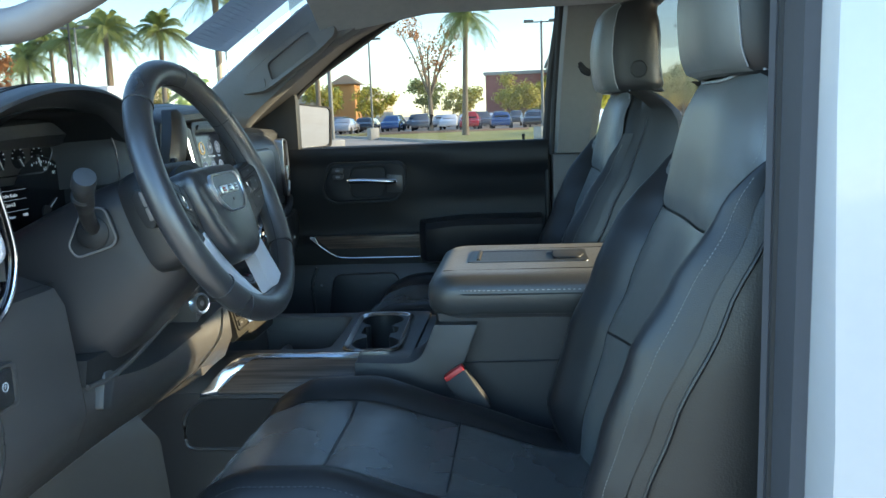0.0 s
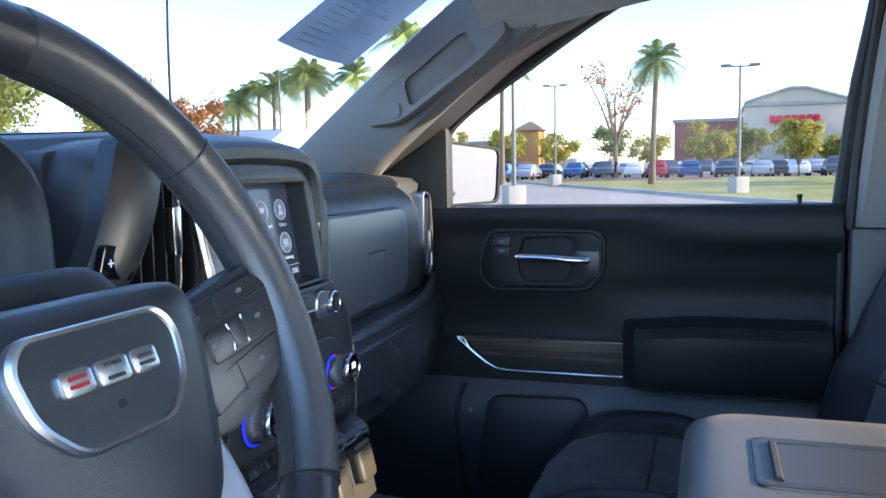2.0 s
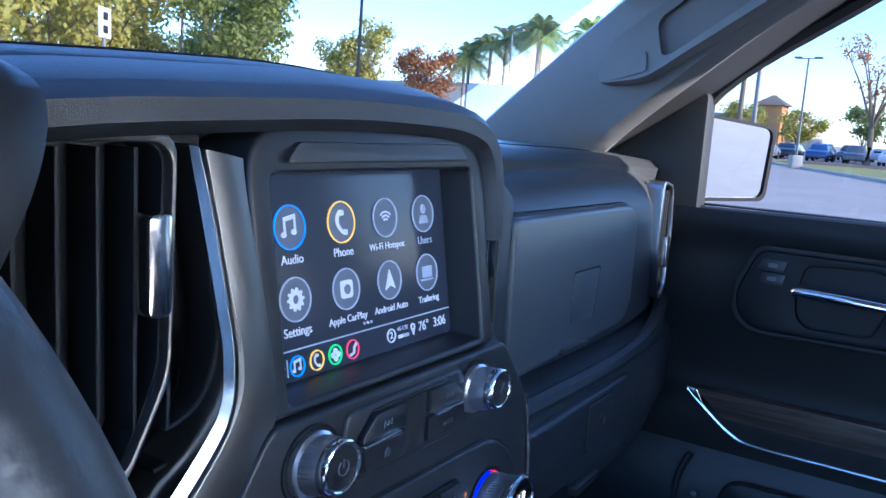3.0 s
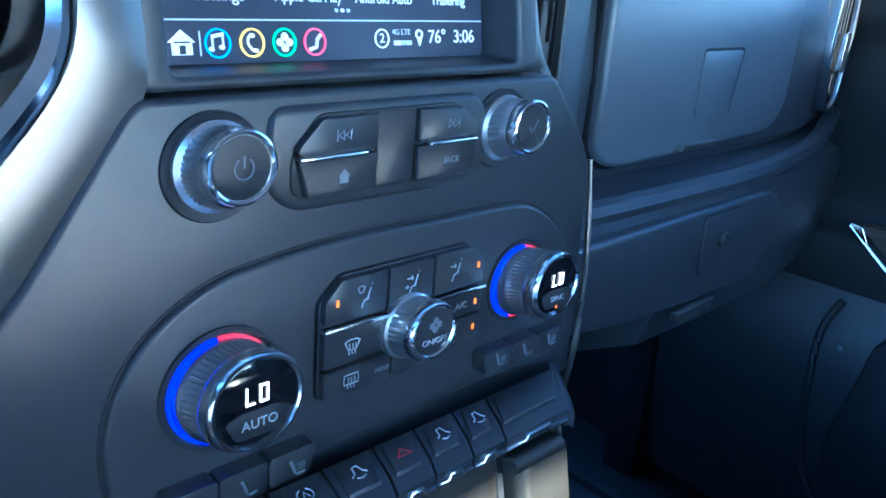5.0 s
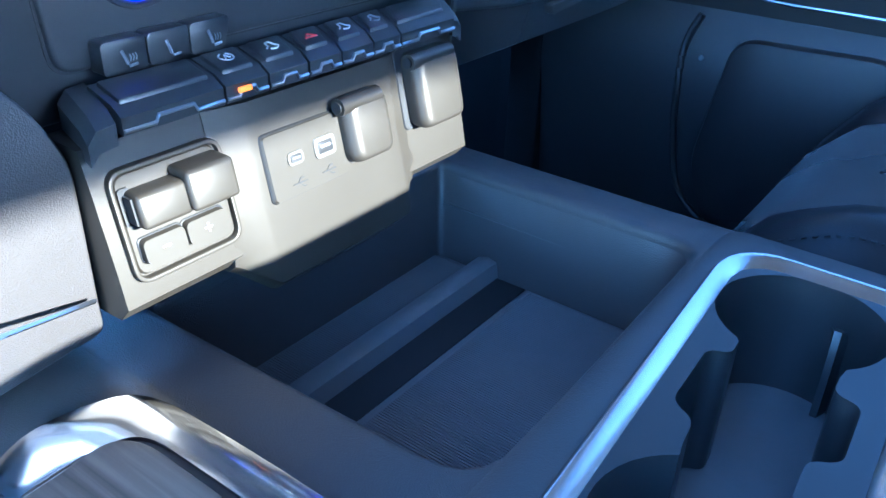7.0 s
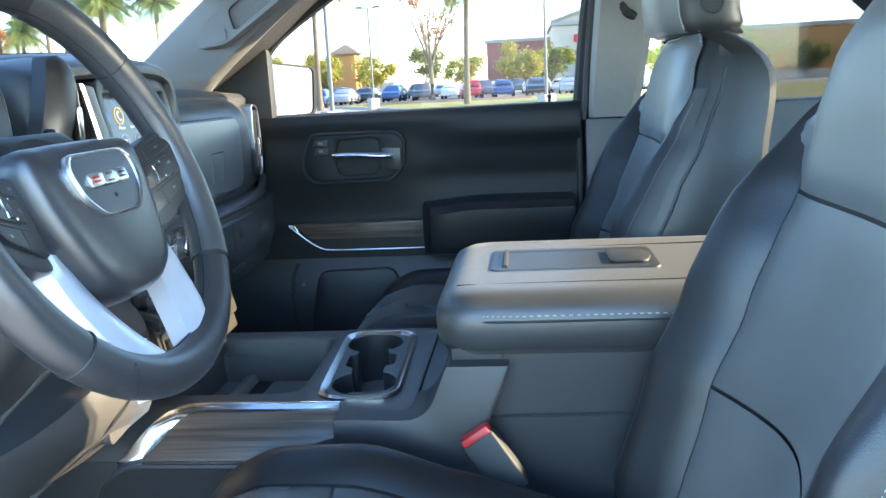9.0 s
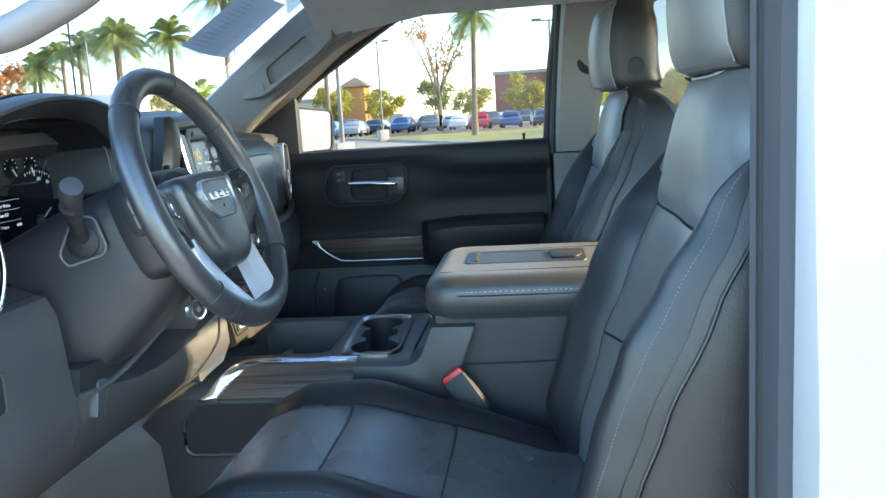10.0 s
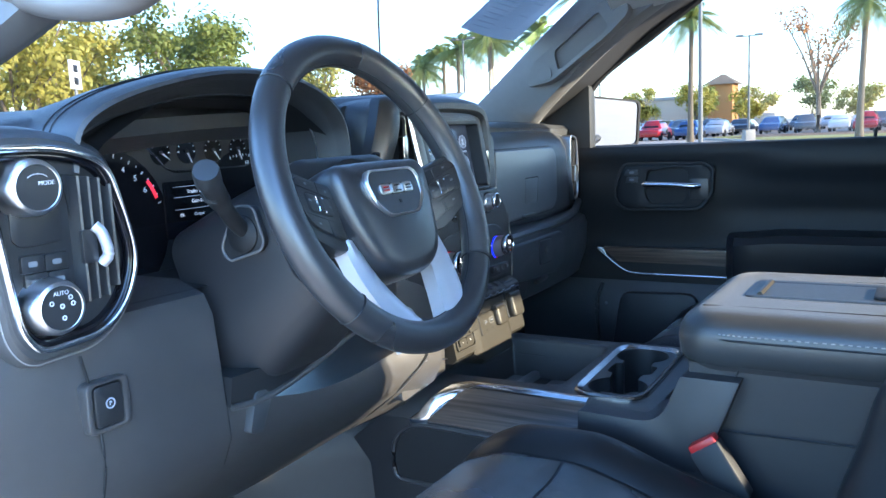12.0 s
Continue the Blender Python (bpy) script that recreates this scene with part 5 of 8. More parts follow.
rim_ = ring(rect(-0.1282, -0.0688, 1.1038, 1.1542, 0.008, 5), rect(-0.1262, -0.0708, 1.1058, 1.1522, 0.006, 5), "x", -0.003, 0.0008, 0.0005)
for v in rim_.verts:
    v.co = face_at(v.co.y, v.co.z, v.co.x)
part("switch_rim", rim_, M["champagne"], lp)
sb = tile("brake_switch_block", -0.1255, -0.0715, 1.1065, 1.1515, M["champagne"], lp, -0.0012, 0.006, -0.012, 0.001, "trailer brake switch block")
tile("slide_well", -0.1250, -0.1190, 1.1290, 1.1462, M["void"], sb, -0.0004, 0.002, -0.006)
for y0, y1, z0, z1, h in ((-0.1222, -0.0960, 1.1296, 1.1450, 0.0095), (-0.0985, -0.0722, 1.1305, 1.1490, 0.0130)):
    block = box(-0.002, h, y0, y1, z0, z1, 0.0024, 3)
    for v in block.verts:
        v.co = face_at(v.co.y, v.co.z, v.co.x)
    part("slide_lever", block, M["champagne"], sb, "silver slide lever")
part("lever_end", loft([[tuple(face_at(y, z, o)) for z, o in ((1.1315, 0.0), (1.1432, 0.0), (1.1432, 0.0055), (1.1315, 0.0055))] for y in (-0.1232, -0.1214)]), M["void"], sb)
for name_, y0, y1 in (("minus_button", -0.1222, -0.1000), ("plus_button", -0.0994, -0.0765)):
    tile("button_gap", y0 - 0.0006, y1 + 0.0006, 1.1114, 1.1236, M["void"], sb, -0.0006, 0.003, -0.004, 0.0003)
    tile(name_, y0, y1, 1.1120, 1.1230, M["champagne"], sb, 0.0026, 0.003, -0.003, 0.0014, "pale silver rocker button")
tile("minus_sign", -0.1131, -0.1091, 1.1172, 1.1178, M["ink"], sb, 0.0030, 0.0002, 0.001, 0.0001)
tile("plus_sign", -0.0900, -0.0860, 1.1172, 1.1178, M["ink"], sb, 0.0030, 0.0002, 0.001, 0.0001)
tile("plus_sign", -0.0883, -0.0877, 1.1155, 1.1195, M["ink"], sb, 0.00305, 0.0002, 0.001, 0.0001)
# silver side trims, with chrome inner lines, and the vents beside the display
TRIMS = (
    # side, inner edge, outer edge, chrome line: (y, z)
    (-1, -0.040, [(-0.106, 1.474), (-0.105, 1.453), (-0.100, 1.410), (-0.0975, 1.366), (-0.104, 1.343), (-0.140, 1.295), (-0.205, 1.222)], [(-0.128, 1.478), (-0.124, 1.452), (-0.120, 1.412), (-0.119, 1.384), (-0.127, 1.356), (-0.160, 1.317), (-0.222, 1.250)], [(-0.135, 1.480), (-0.1315, 1.452), (-0.1275, 1.412), (-0.1265, 1.386), (-0.134, 1.362), (-0.166, 1.326), (-0.226, 1.262)]),
    (1, -0.052, [(0.100, 1.476), (0.100, 1.453), (0.101, 1.410), (0.102, 1.371), (0.108, 1.350), (0.154, 1.300), (0.1605, 1.255)], [(0.113, 1.480), (0.1135, 1.454), (0.114, 1.410), (0.1155, 1.378), (0.122, 1.356), (0.160, 1.302), (0.1625, 1.258)], [(0.107, 1.500), (0.103, 1.454), (0.112, 1.410), (0.118, 1.380), (0.127, 1.358), (0.1605, 1.304), (0.1630, 1.258)]),
)

def leaned(p, x):
    return x - max(0.0, p[1] - 1.357) * 0.16


for s, x0, inner, outer, shine in TRIMS:
    inner, outer, shine = spline(inner, 5), spline(outer, 5), spline(shine, 5)
    loops = [[(x - 0.010, a[0], a[1]), (x + 0.001, a[0], a[1]), (x + 0.004, (a[0] + b[0]) / 2, (a[1] + b[1]) / 2), (x + 0.002, b[0], b[1]), (x - 0.03, b[0], b[1])] for a, b in zip(inner, outer) for x in (leaned(a, x0),)]
    part("side_trim", loft(loops), M["satin"], cs, "brushed satin silver side trim")
    if s < 0:
        loops = [[(x - 0.03, a[0], a[1]), (x + 0.0005, a[0] + s * 0.0006, a[1]), (x + 0.0025, (a[0] + b[0]) / 2, (a[1] + b[1]) / 2), (x, b[0], b[1]), (x - 0.03, b[0], b[1])] for a, b in zip(outer, shine) for x in (leaned(a, x0),)]
        part("chrome_line", loft(loops), M["chrome"], cs, "bright chrome line")
part("edge_line", tube(spline([(-0.040, 0.1605, 1.300), (-0.036, 0.1635, 1.255), (-0.034, 0.1640, 1.19), (-0.040, 0.158, 1.10)], 6), 0.0020, 6), M["satin"], cs)
vl = rounded([(-0.235, 1.485), (-0.140, 1.485), (-0.142, 1.38), (-0.165, 1.335), (-0.235, 1.335)], 0.012, 5)
vli = [((u + 0.187) * 0.94 - 0.187, (v - 1.41) * 0.94 + 1.41) for u, v in vl]
slat_vent("vent", vl, vli, -0.062, [(-0.225 + 0.017 * i, 1.345, 1.478) for i in range(6)], (-0.152, 1.43), "tall upright vent beside the display", "void")
vr = rounded([(0.134, 1.475), (0.172, 1.455), (0.172, 1.33), (0.150, 1.355), (0.136, 1.38)], 0.010, 5)
vri = [((u - 0.153) * 0.84 + 0.153, (v - 1.40) * 0.92 + 1.40) for u, v in vr]
slat_vent("vent", vr, vri, -0.080, [(0.145 + 0.010 * i, 1.36, 1.45) for i in range(3)], (0.152, 1.405), "narrow vent beside the display", "void")
part("stack_flank", prism(rounded([(0.155, 1.47), (0.205, 1.44), (0.205, 1.05), (0.155, 1.05)], 0.01, 3), "x", -0.30, -0.085, 0.01), M["dash"], db)
part("vent_housing", prism(rounded([(-0.262, 1.500), (-0.10, 1.508), (-0.10, 1.30), (-0.262, 1.30)], 0.012, 3), "x", -0.30, -0.093, 0.006), M["dash"], db)
hood = spline([(-0.262, 1.36), (-0.258, 1.470), (-0.225, 1.500), (-0.10, 1.510), (0.0, 1.512), (0.09, 1.505), (0.125, 1.478), (0.135, 1.42)], 5)
hl = []
for q, (y, z) in enumerate(hood):
    a, b = Vector(hood[max(q - 1, 0)]), Vector(hood[min(q + 1, len(hood) - 1)])
    n_ = Vector((b.y - a.y, a.x - b.x)).normalized() * 0.024
    hl.append([(-0.075, y + n_.x, z + n_.y), (-0.058, y + n_.x, z + n_.y), (-0.050, y + n_.x * 0.75, z + n_.y * 0.75), (-0.050, y + n_.x * 0.35, z + n_.y * 0.35), (-0.057, y + n_.x * 0.08, z + n_.y * 0.08), (-0.085, y, z + 0.006), (-0.20, y, z + 0.004), (-0.20, y + n_.x, z + n_.y)])
part("stack_hood", loft(hl), M["dash"], db, "soft black hood over the display")

# ---- instrument cluster and its hood ----
ic = thing("instrument_cluster", (-0.16, -0.47, 1.30), "instrument cluster with round gauges and display", "gauges")
HO = spline([(-0.742, 1.435), (-0.732, 1.478), (-0.690, 1.506), (-0.62, 1.527), (-0.54, 1.541), (-0.46, 1.543), (-0.39, 1.533), (-0.335, 1.508), (-0.306, 1.470), (-0.300, 1.40)], 5)
cy, cz = -0.51, 1.40
HI = [(cy + (y - cy) * (0.88 if y < cy else 0.87), cz + (z - cz) * 0.80 - 0.002) for y, z in HO]
loops = []
for (y, z), (yi, zi) in zip(HO, HI):
    mix_ = lambda k, a=y, b=yi, c=z, d=zi: (a + (b - a) * k, c + (d - c) * k)
    loops.append([(-0.30, y, z - 0.03), (-0.12, y, z - 0.002), (-0.066, y, z), (-0.052, *mix_(0.06)), (-0.044, *mix_(0.18)), (-0.042, *mix_(0.32)), (-0.050, *mix_(0.46)), (-0.058, *mix_(0.52)), (-0.062, *mix_(0.60)), (-0.085, yi, zi), (-0.21, yi - (yi - cy) * 0.06, zi - 0.010), (-0.30, yi, zi)])
part("hood", loft(loops), M["dash"], ic, "padded black instrument hood")
for dx_ in (0.078, 0.090):
    part("hood_seam", tube([(-dx_, y, z + 0.0003) for y, z in HO], 0.0009, 5), M["void"], ic)
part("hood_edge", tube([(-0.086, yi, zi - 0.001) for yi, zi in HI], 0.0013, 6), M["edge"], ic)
part("gauge_face", prism(rounded([(-0.70, 1.29), (-0.32, 1.29), (-0.32, 1.46), (-0.42, 1.51), (-0.60, 1.51), (-0.70, 1.46)], 0.02, 4), "x", -0.210, -0.183), M["void"], ic, "gloss black gauge face")
part("cluster_surround", loft([[(x, cy + (y - cy) * k, cz + (z - cz) * k) for y, z in rounded([(-0.70, 1.29), (-0.31, 1.29), (-0.31, 1.45), (-0.40, 1.505), (-0.60, 1.505), (-0.70, 1.45)], 0.03, 5)] for x, k in ((-0.184, 0.93), (-0.12, 0.97), (-0.07, 1.0))], cap=False), M["void"], ic)
GX = -0.1815
part("gauge_frame", tube([(GX, y, z) for y, z in ((-0.548, 1.462), (-0.514, 1.426), (-0.500, 1.4205), (-0.376, 1.4205), (-0.364, 1.424), (-0.340, 1.456), (-0.350, 1.466))], 0.0014, 6), M["chrome"], ic)


def gauge(y, z, r, a0, a1, marks, hand, hl_):
    g = part("gauge", lathe((GX - 0.0005, y, z), (1, 0, 0), [(r * 1.05, 0), (r * 1.05, 0.0006), (r * 0.2, 0.0004), (0.0004, 0.0004)], 30), M["gloss"], ic, "dark gauge with pale scale")
    ticks = []
    for i in range(marks):
        a = a0 + (a1 - a0) * i / (marks - 1)
        w = 0.0005 if i % 2 else 0.0008
        p, q = r * ((0.95 if i % 2 else 0.93) if r > 0.05 else (0.86 if i % 2 else 0.80)), r * 0.98
        s, c = math.sin(a), math.cos(a)
        ticks.append(prism([(y + p * s - w * c, z + p * c + w * s), (y + p * s + w * c, z + p * c - w * s), (y + q * s + w * c, z + q * c - w * s), (y + q * s - w * c, z + q * c + w * s)], "x", GX + 0.0002, GX + 0.0006))
    part("scale_marks", join(*ticks), M["ink"], g)
    s, c = math.sin(hand), math.cos(hand)
    part("needle", prism([(y - 0.0012 * c, z + 0.0012 * s), (y + 0.0012 * c, z - 0.0012 * s), (y + r * hl_ * s + 0.0004 * c, z + r * hl_ * c), (y + r * hl_ * s - 0.0004 * c, z + r * hl_ * c)], "x", GX + 0.0010, GX + 0.0022), M["ink"], g)
    part("hub", lathe((GX, y, z), (1, 0, 0), [(r * 0.14, 0), (r * 0.14, 0.003), (0.0004, 0.0035)], 16), M["void"], g)
    return g


for y, h_ in ((-0.519, 1.9), (-0.477, 2.4), (-0.431, 2.2), (-0.385, 2.5)):
    gauge(y, 1.4455, 0.0150, -1.6, 1.6, 7, h_ + 0.3, 1.1)
tc = gauge(-0.612, 1.360, 0.092, -2.3, 1.3, 29, -2.25, 0.80)
part("red_band", loft([[(GX + 0.0008, -0.612 + r * math.sin(a), 1.360 + r * math.cos(a)) for r in (0.0835, 0.0885)] for a in lin(0.92, 1.22, 10)], cap=False, closed=False), M["redlit"], tc)
for n_, a in ((4, 0.48), (5, 0.74), (6, 1.00)):
    words("numeral", str(n_), 0.010, (GX + 0.0008, -0.612 + 0.076 * math.sin(a), 1.360 + 0.076 * math.cos(a)), M["ink"], tc)
sp = gauge(-0.378, 1.360, 0.080, -0.3, 1.55, 24, 1.0, 0.45)
for n_, a in ((60, 0.13), (80, 0.48), (100, 0.81), (120, 1.13), (140, 1.46)):
    words("numeral", str(n_), 0.0075, (GX + 0.0008, -0.378 + 0.066 * math.sin(a), 1.360 + 0.066 * math.cos(a)), M["ink"], sp)
dsp = part("trip_display", prism(rect(-0.520, -0.410, 1.335, 1.408, 0.003), "x", GX - 0.001, GX + 0.0016), M["gloss"], ic, "small lit trip display")
words("caption", "Trailer Brake", 0.0068, (GX + 0.0018, -0.465, 1.3935), M["lit"], dsp)
words("caption", "Gain 6.0", 0.0068, (GX + 0.0018, -0.465, 1.3805), M["lit"], dsp)
words("caption", "Output", 0.0058, (GX + 0.0018, -0.465, 1.3635), M["lit_dim"], dsp)
words("caption", "0%", 0.0058, (GX + 0.0018, -0.494, 1.3635), M["lit"], dsp)
words("caption", "100%", 0.0058, (GX + 0.0018, -0.432, 1.3635), M["lit"], dsp)
for z in (1.4005, 1.3870, 1.3710):
    part("divider", box(GX, GX + 0.0020, -0.505, -0.425, z, z + 0.0005, 0), M["lit_dim"], dsp)

# ---- light switch panel at the driver's door ----
LPO = rounded([(-0.836, 1.461), (-0.760, 1.461), (-0.708, 1.444), (-0.690, 1.385), (-0.682, 1.341), (-0.700, 1.298), (-0.730, 1.274), (-0.799, 1.270), (-0.815, 1.292), (-0.828, 1.400)], [0.02, 0.03, 0.02, 0.03, 0.03, 0.03, 0.03, 0.02, 0.02, 0.02], 5)
ly, lz = -0.755, 1.365
lpn = thing("light_switch_panel", (-0.03, ly, 1.27), "chrome framed panel with light switches and vent", "switch panel")


def shrink(line, k):
    return [(ly + (u - ly) * k, lz + (v - lz) * k) for u, v in line]


part("surround", loft([[(x, u, v) for u, v in shrink(LPO, k)] for x, k in ((-0.16, 1.20), (-0.075, 1.19), (-0.048, 1.14), (-0.040, 1.06), (-0.042, 0.99), (-0.06, 0.97))], cap=False), M["dash"], lpn, "padded black surround")
part("stitching", join(*[tube([(-0.0455, p[0], p[1]), (-0.0455, q[0], q[1])], 0.0008, 5) for p, q in zip(shrink(LPO, 1.115)[::1], shrink(LPO, 1.115)[1:]) if p[1] < 1.36 and (Vector(p) - Vector(q)).length > 0.001]), M["stitch"], lpn)
part("chrome_frame", ring(shrink(LPO, 1.0), shrink(LPO, 0.93), "x", -0.06, -0.030, 0.004, 3), M["chrome"], lpn, "bright chrome frame")
part("inner_frame", ring(shrink(LPO, 0.935), shrink(LPO, 0.86), "x", -0.06, -0.037, 0.003), M["gloss"], lpn)
part("plate", prism(shrink(LPO, 0.90), "x", -0.065, -0.046), M["key"], lpn)


def drum(y, z, name, label):
    k = part(name, lathe((-0.046, y, z), (1, 0, 0), [(0.0275, 0), (0.0270, 0.004), (0.0255, 0.022), (0.0240, 0.026), (0.0210, 0.0275), (0.0200, 0.0265)], 72, knurl=(1,)), M["knurl"], lpn, label)
    return part("face", lathe((-0.046, y, z), (1, 0, 0), [(0.0205, 0.022), (0.0205, 0.0268), (0.0005, 0.0272)], 36), M["key"], k)


f1 = drum(-0.791, 1.423, "drive_mode_knob", "knurled silver drive mode knob")
words("caption", "MODE", 0.0055, (-0.0185, -0.783, 1.4265), M["ink"], f1)
part("mode_arc", tube([(-0.0185, -0.791 + 0.012 * math.sin(a), 1.427 + 0.008 * math.cos(a)) for a in lin(-0.9, 0.9, 10)], 0.0004, 5, up=(1, 0, 0)), M["ink"], f1)
f2 = drum(-0.781, 1.313, "headlamp_knob", "knurled silver headlamp knob")
words("caption", "AUTO", 0.0055, (-0.0185, -0.781, 1.3265), M["ink"], f2)
for u, v in ((-0.010, 0.004), (0.0, 0.0), (0.011, 0.001), (0.001, -0.011), (0.009, 0.007)):
    part("lamp_symbol", ring([(-0.781 + u + 0.0024 * math.cos(q), 1.3145 + v + 0.0024 * math.sin(q)) for q in lin(0, 5.7, 10)], [(-0.781 + u + 0.0014 * math.cos(q), 1.3145 + v + 0.0014 * math.sin(q)) for q in lin(0, 5.7, 10)], "x", -0.0188, -0.0183), M["ink"], f2)
part("blank_cover", prism(rounded([(-0.806, 1.402), (-0.757, 1.401), (-0.758, 1.371), (-0.798, 1.369), (-0.806, 1.376)], 0.003, 3), "x", -0.048, -0.043, 0.0015), M["key"], lpn)
for u0, u1, v0, v1 in ((-0.8010, -0.7785, 1.3455, 1.3615), (-0.7775, -0.7545, 1.3450, 1.3605), (-0.7990, -0.7765, 1.3285, 1.3445), (-0.7755, -0.7530, 1.3280, 1.3440)):
    b_ = part("switch_button", prism(rect(u0, u1, v0, v1, 0.002), "x", -0.048, -0.0415, 0.0015), M["key"], lpn)
    part("symbol", prism(rect((u0 + u1) / 2 - 0.005, (u0 + u1) / 2 + 0.004, (v0 + v1) / 2 - 0.0025, (v0 + v1) / 2 + 0.0025, 0.002), "x", -0.0416, -0.0412), M["grey_ink"], b_)
part("vent_well", prism(rounded([(-0.751, 1.433), (-0.713, 1.426), (-0.704, 1.385), (-0.700, 1.338), (-0.711, 1.315), (-0.737, 1.307)], 0.004, 3), "x", -0.05, -0.044), M["void"], lpn)
for i, (y, za, zb) in enumerate(((-0.744, 1.310, 1.430), (-0.733, 1.311, 1.429), (-0.722, 1.312, 1.427), (-0.710, 1.320, 1.420))):
    part("slat", loft([[(-0.046, y - 0.003, z), (-0.035, y + 0.002, z), (-0.034, y + 0.004, z), (-0.044, y + 0.001, z)] for z in (za, zb)]), M["key"], lpn)
part("slider", tube(spline([(-0.030, -0.732, 1.382), (-0.026, -0.727, 1.374), (-0.026, -0.722, 1.354), (-0.032, -0.726, 1.345)], 4), 0.0055, 10), M["spoke"], lpn, "chrome vent slider")
part("slider_pad", prism(rect(-0.745, -0.729, 1.347, 1.379, 0.002), "x", -0.036, -0.031, 0.001), M["key"], lpn)
top = thing("demister_vent", (-0.12, -0.80, 1.50), "small dark demister vent on the dashboard", "vent")
part("grille", box(-0.22, -0.06, -0.845, -0.795, 1.492, 1.502, 0.004), M["void"], top)
for i in range(6):
    part("slat", box(-0.21 + 0.026 * i, -0.204 + 0.026 * i, -0.842, -0.798, 1.500, 1.505, 0.001), M["key"], top)

# ---- knee panel and column ----
kp = thing("knee_panel", (-0.1, -0.55, 0.90), "charcoal knee panel under the steering column", "dash panel")
KX = [(-0.10, 1.30), (-0.058, 1.285), (-0.046, 1.262), (-0.040, 1.20), (-0.036, 1.15), (-0.034, 1.115), (-0.050, 1.080), (-0.10, 1.030), (-0.165, 0.975), (-0.28, 0.90), (-0.40, 0.90), (-0.30, 1.30)]


def knee_z(y, z):
    return z if z > 1.12 else 1.12 - (1.12 - z) * (1.0 if y > -0.55 else 1.0 + 0.9 * (-0.55 - y))


part("outer_panel", loft([[(x - 0.015 * max(0, (-0.70 - y) / 0.15), y, knee_z(y, z)) for x, z in KX] for y in lin(-0.862, -0.580, 9)]), M["knee"], kp)
part("inner_panel", loft([[(x + (0.012 if -0.03 < x + 0.06 else 0.0) * ((y + 0.58) / 0.34) + (0.045 * ((y + 0.578) / 0.378) ** 2 if z > 0.99 else 0), y, min(z, 1.165 - 0.035 * math.sin((y + 0.58) / 0.34 * 3.1)) if z > 1.14 else z) for x, z in KX] for y in lin(-0.578, -0.200, 11)]), M["knee"], kp)
part("panel_seam", tube(spline([(-0.044, -0.752, 1.258), (-0.039, -0.745, 1.20), (-0.036, -0.745, 1.13), (-0.07, -0.755, 1.03), (-0.12, -0.775, 0.95)], 6), 0.0014, 5), M["void"], kp)
LIP = spline([(-0.030, -0.578, 1.152), (-0.022, -0.530, 1.151), (-0.012, -0.470, 1.166), (0.002, -0.420, 1.190), (0.014, -0.385, 1.206)], 6)
ROOF = spline([(-0.022, -0.578, 1.188), (-0.010, -0.520, 1.192), (0.004, -0.465, 1.204), (0.012, -0.420, 1.214), (0.016, -0.385, 1.222)], 6)
part("recess", loft([[(a[0] - 0.002, a[1], a[2]), (b[0] - 0.004, b[1], b[2]), (b[0] - 0.10, b[1], b[2]), (a[0] - 0.10, a[1], a[2])] for a, b in zip(LIP, ROOF)]), M["void"], kp, "dark recess under the column")
part("recess_lip", tube(LIP, 0.0042, 8), M["knee"], kp)
part("trim_seam", tube(spline([(0.0170, -0.216, 1.168), (0.0185, -0.230, 1.133), (0.0140, -0.249, 1.114), (-0.002, -0.271, 1.090), (-0.036, -0.283, 1.059), (-0.092, -0.284, 1.018)], 6), 0.0014, 5), M["void"], kp)
part("trim_line", tube([(0.0165, -0.240, 1.122), (0.010, -0.190, 1.110), (-0.004, -0.141, 1.097)], 0.0012, 5), M["edge"], kp)
part("bracket", prism(rounded([(-0.560, 1.115), (-0.540, 1.110), (-0.515, 1.160), (-0.545, 1.162)], 0.004, 3), "x", -0.05, -0.022, 0.004), M["dash"], kp)
part("brake_button_rim", ring(rect(-0.757, -0.708, 1.178, 1.230, 0.008), rect(-0.750, -0.716, 1.183, 1.226, 0.006), "x", -0.05, -0.034, 0.003), M["knee"], kp)
eb = part("brake_button", prism(rect(-0.749, -0.717, 1.184, 1.225, 0.005), "x", -0.05, -0.0335, 0.003), M["key"], kp, "black parking brake button")
part("symbol", ring([(-0.732 + 0.0055 * math.cos(q), 1.206 + 0.0055 * math.sin(q)) for q in lin(0, 6.0, 16)], [(-0.732 + 0.0042 * math.cos(q), 1.206 + 0.0042 * math.sin(q)) for q in lin(0, 6.0, 16)], "x", -0.0336, -0.0330), M["pale_ink"], eb)
words("caption", "P", 0.006, (-0.0331, -0.732, 1.206), M["pale_ink"], eb)
sbn = thing("start_button", (-0.004, -0.250, 1.186), "round start button with chrome ring", "button")
part("ring", lathe((-0.014, -0.247, 1.185), (1, -0.4, 0.15), [(0.0180, 0), (0.0180, 0.010), (0.0160, 0.013), (0.0138, 0.0125), (0.0130, 0.008)], 40), M["knurl"], sbn, "chrome ring")
part("cap", lathe((-0.014, -0.247, 1.185), (1, -0.4, 0.15), [(0.0135, 0), (0.0135, 0.009), (0.0120, 0.0105), (0.0005, 0.0108)], 36), M["void"], sbn)
part("lamp", lathe((-0.0038, -0.2511, 1.1866), (1, -0.4, 0.15), [(0.003, 0), (0.005, 0.0006), (0.0005, 0.0008)], 16), M["grey_ink"], sbn)
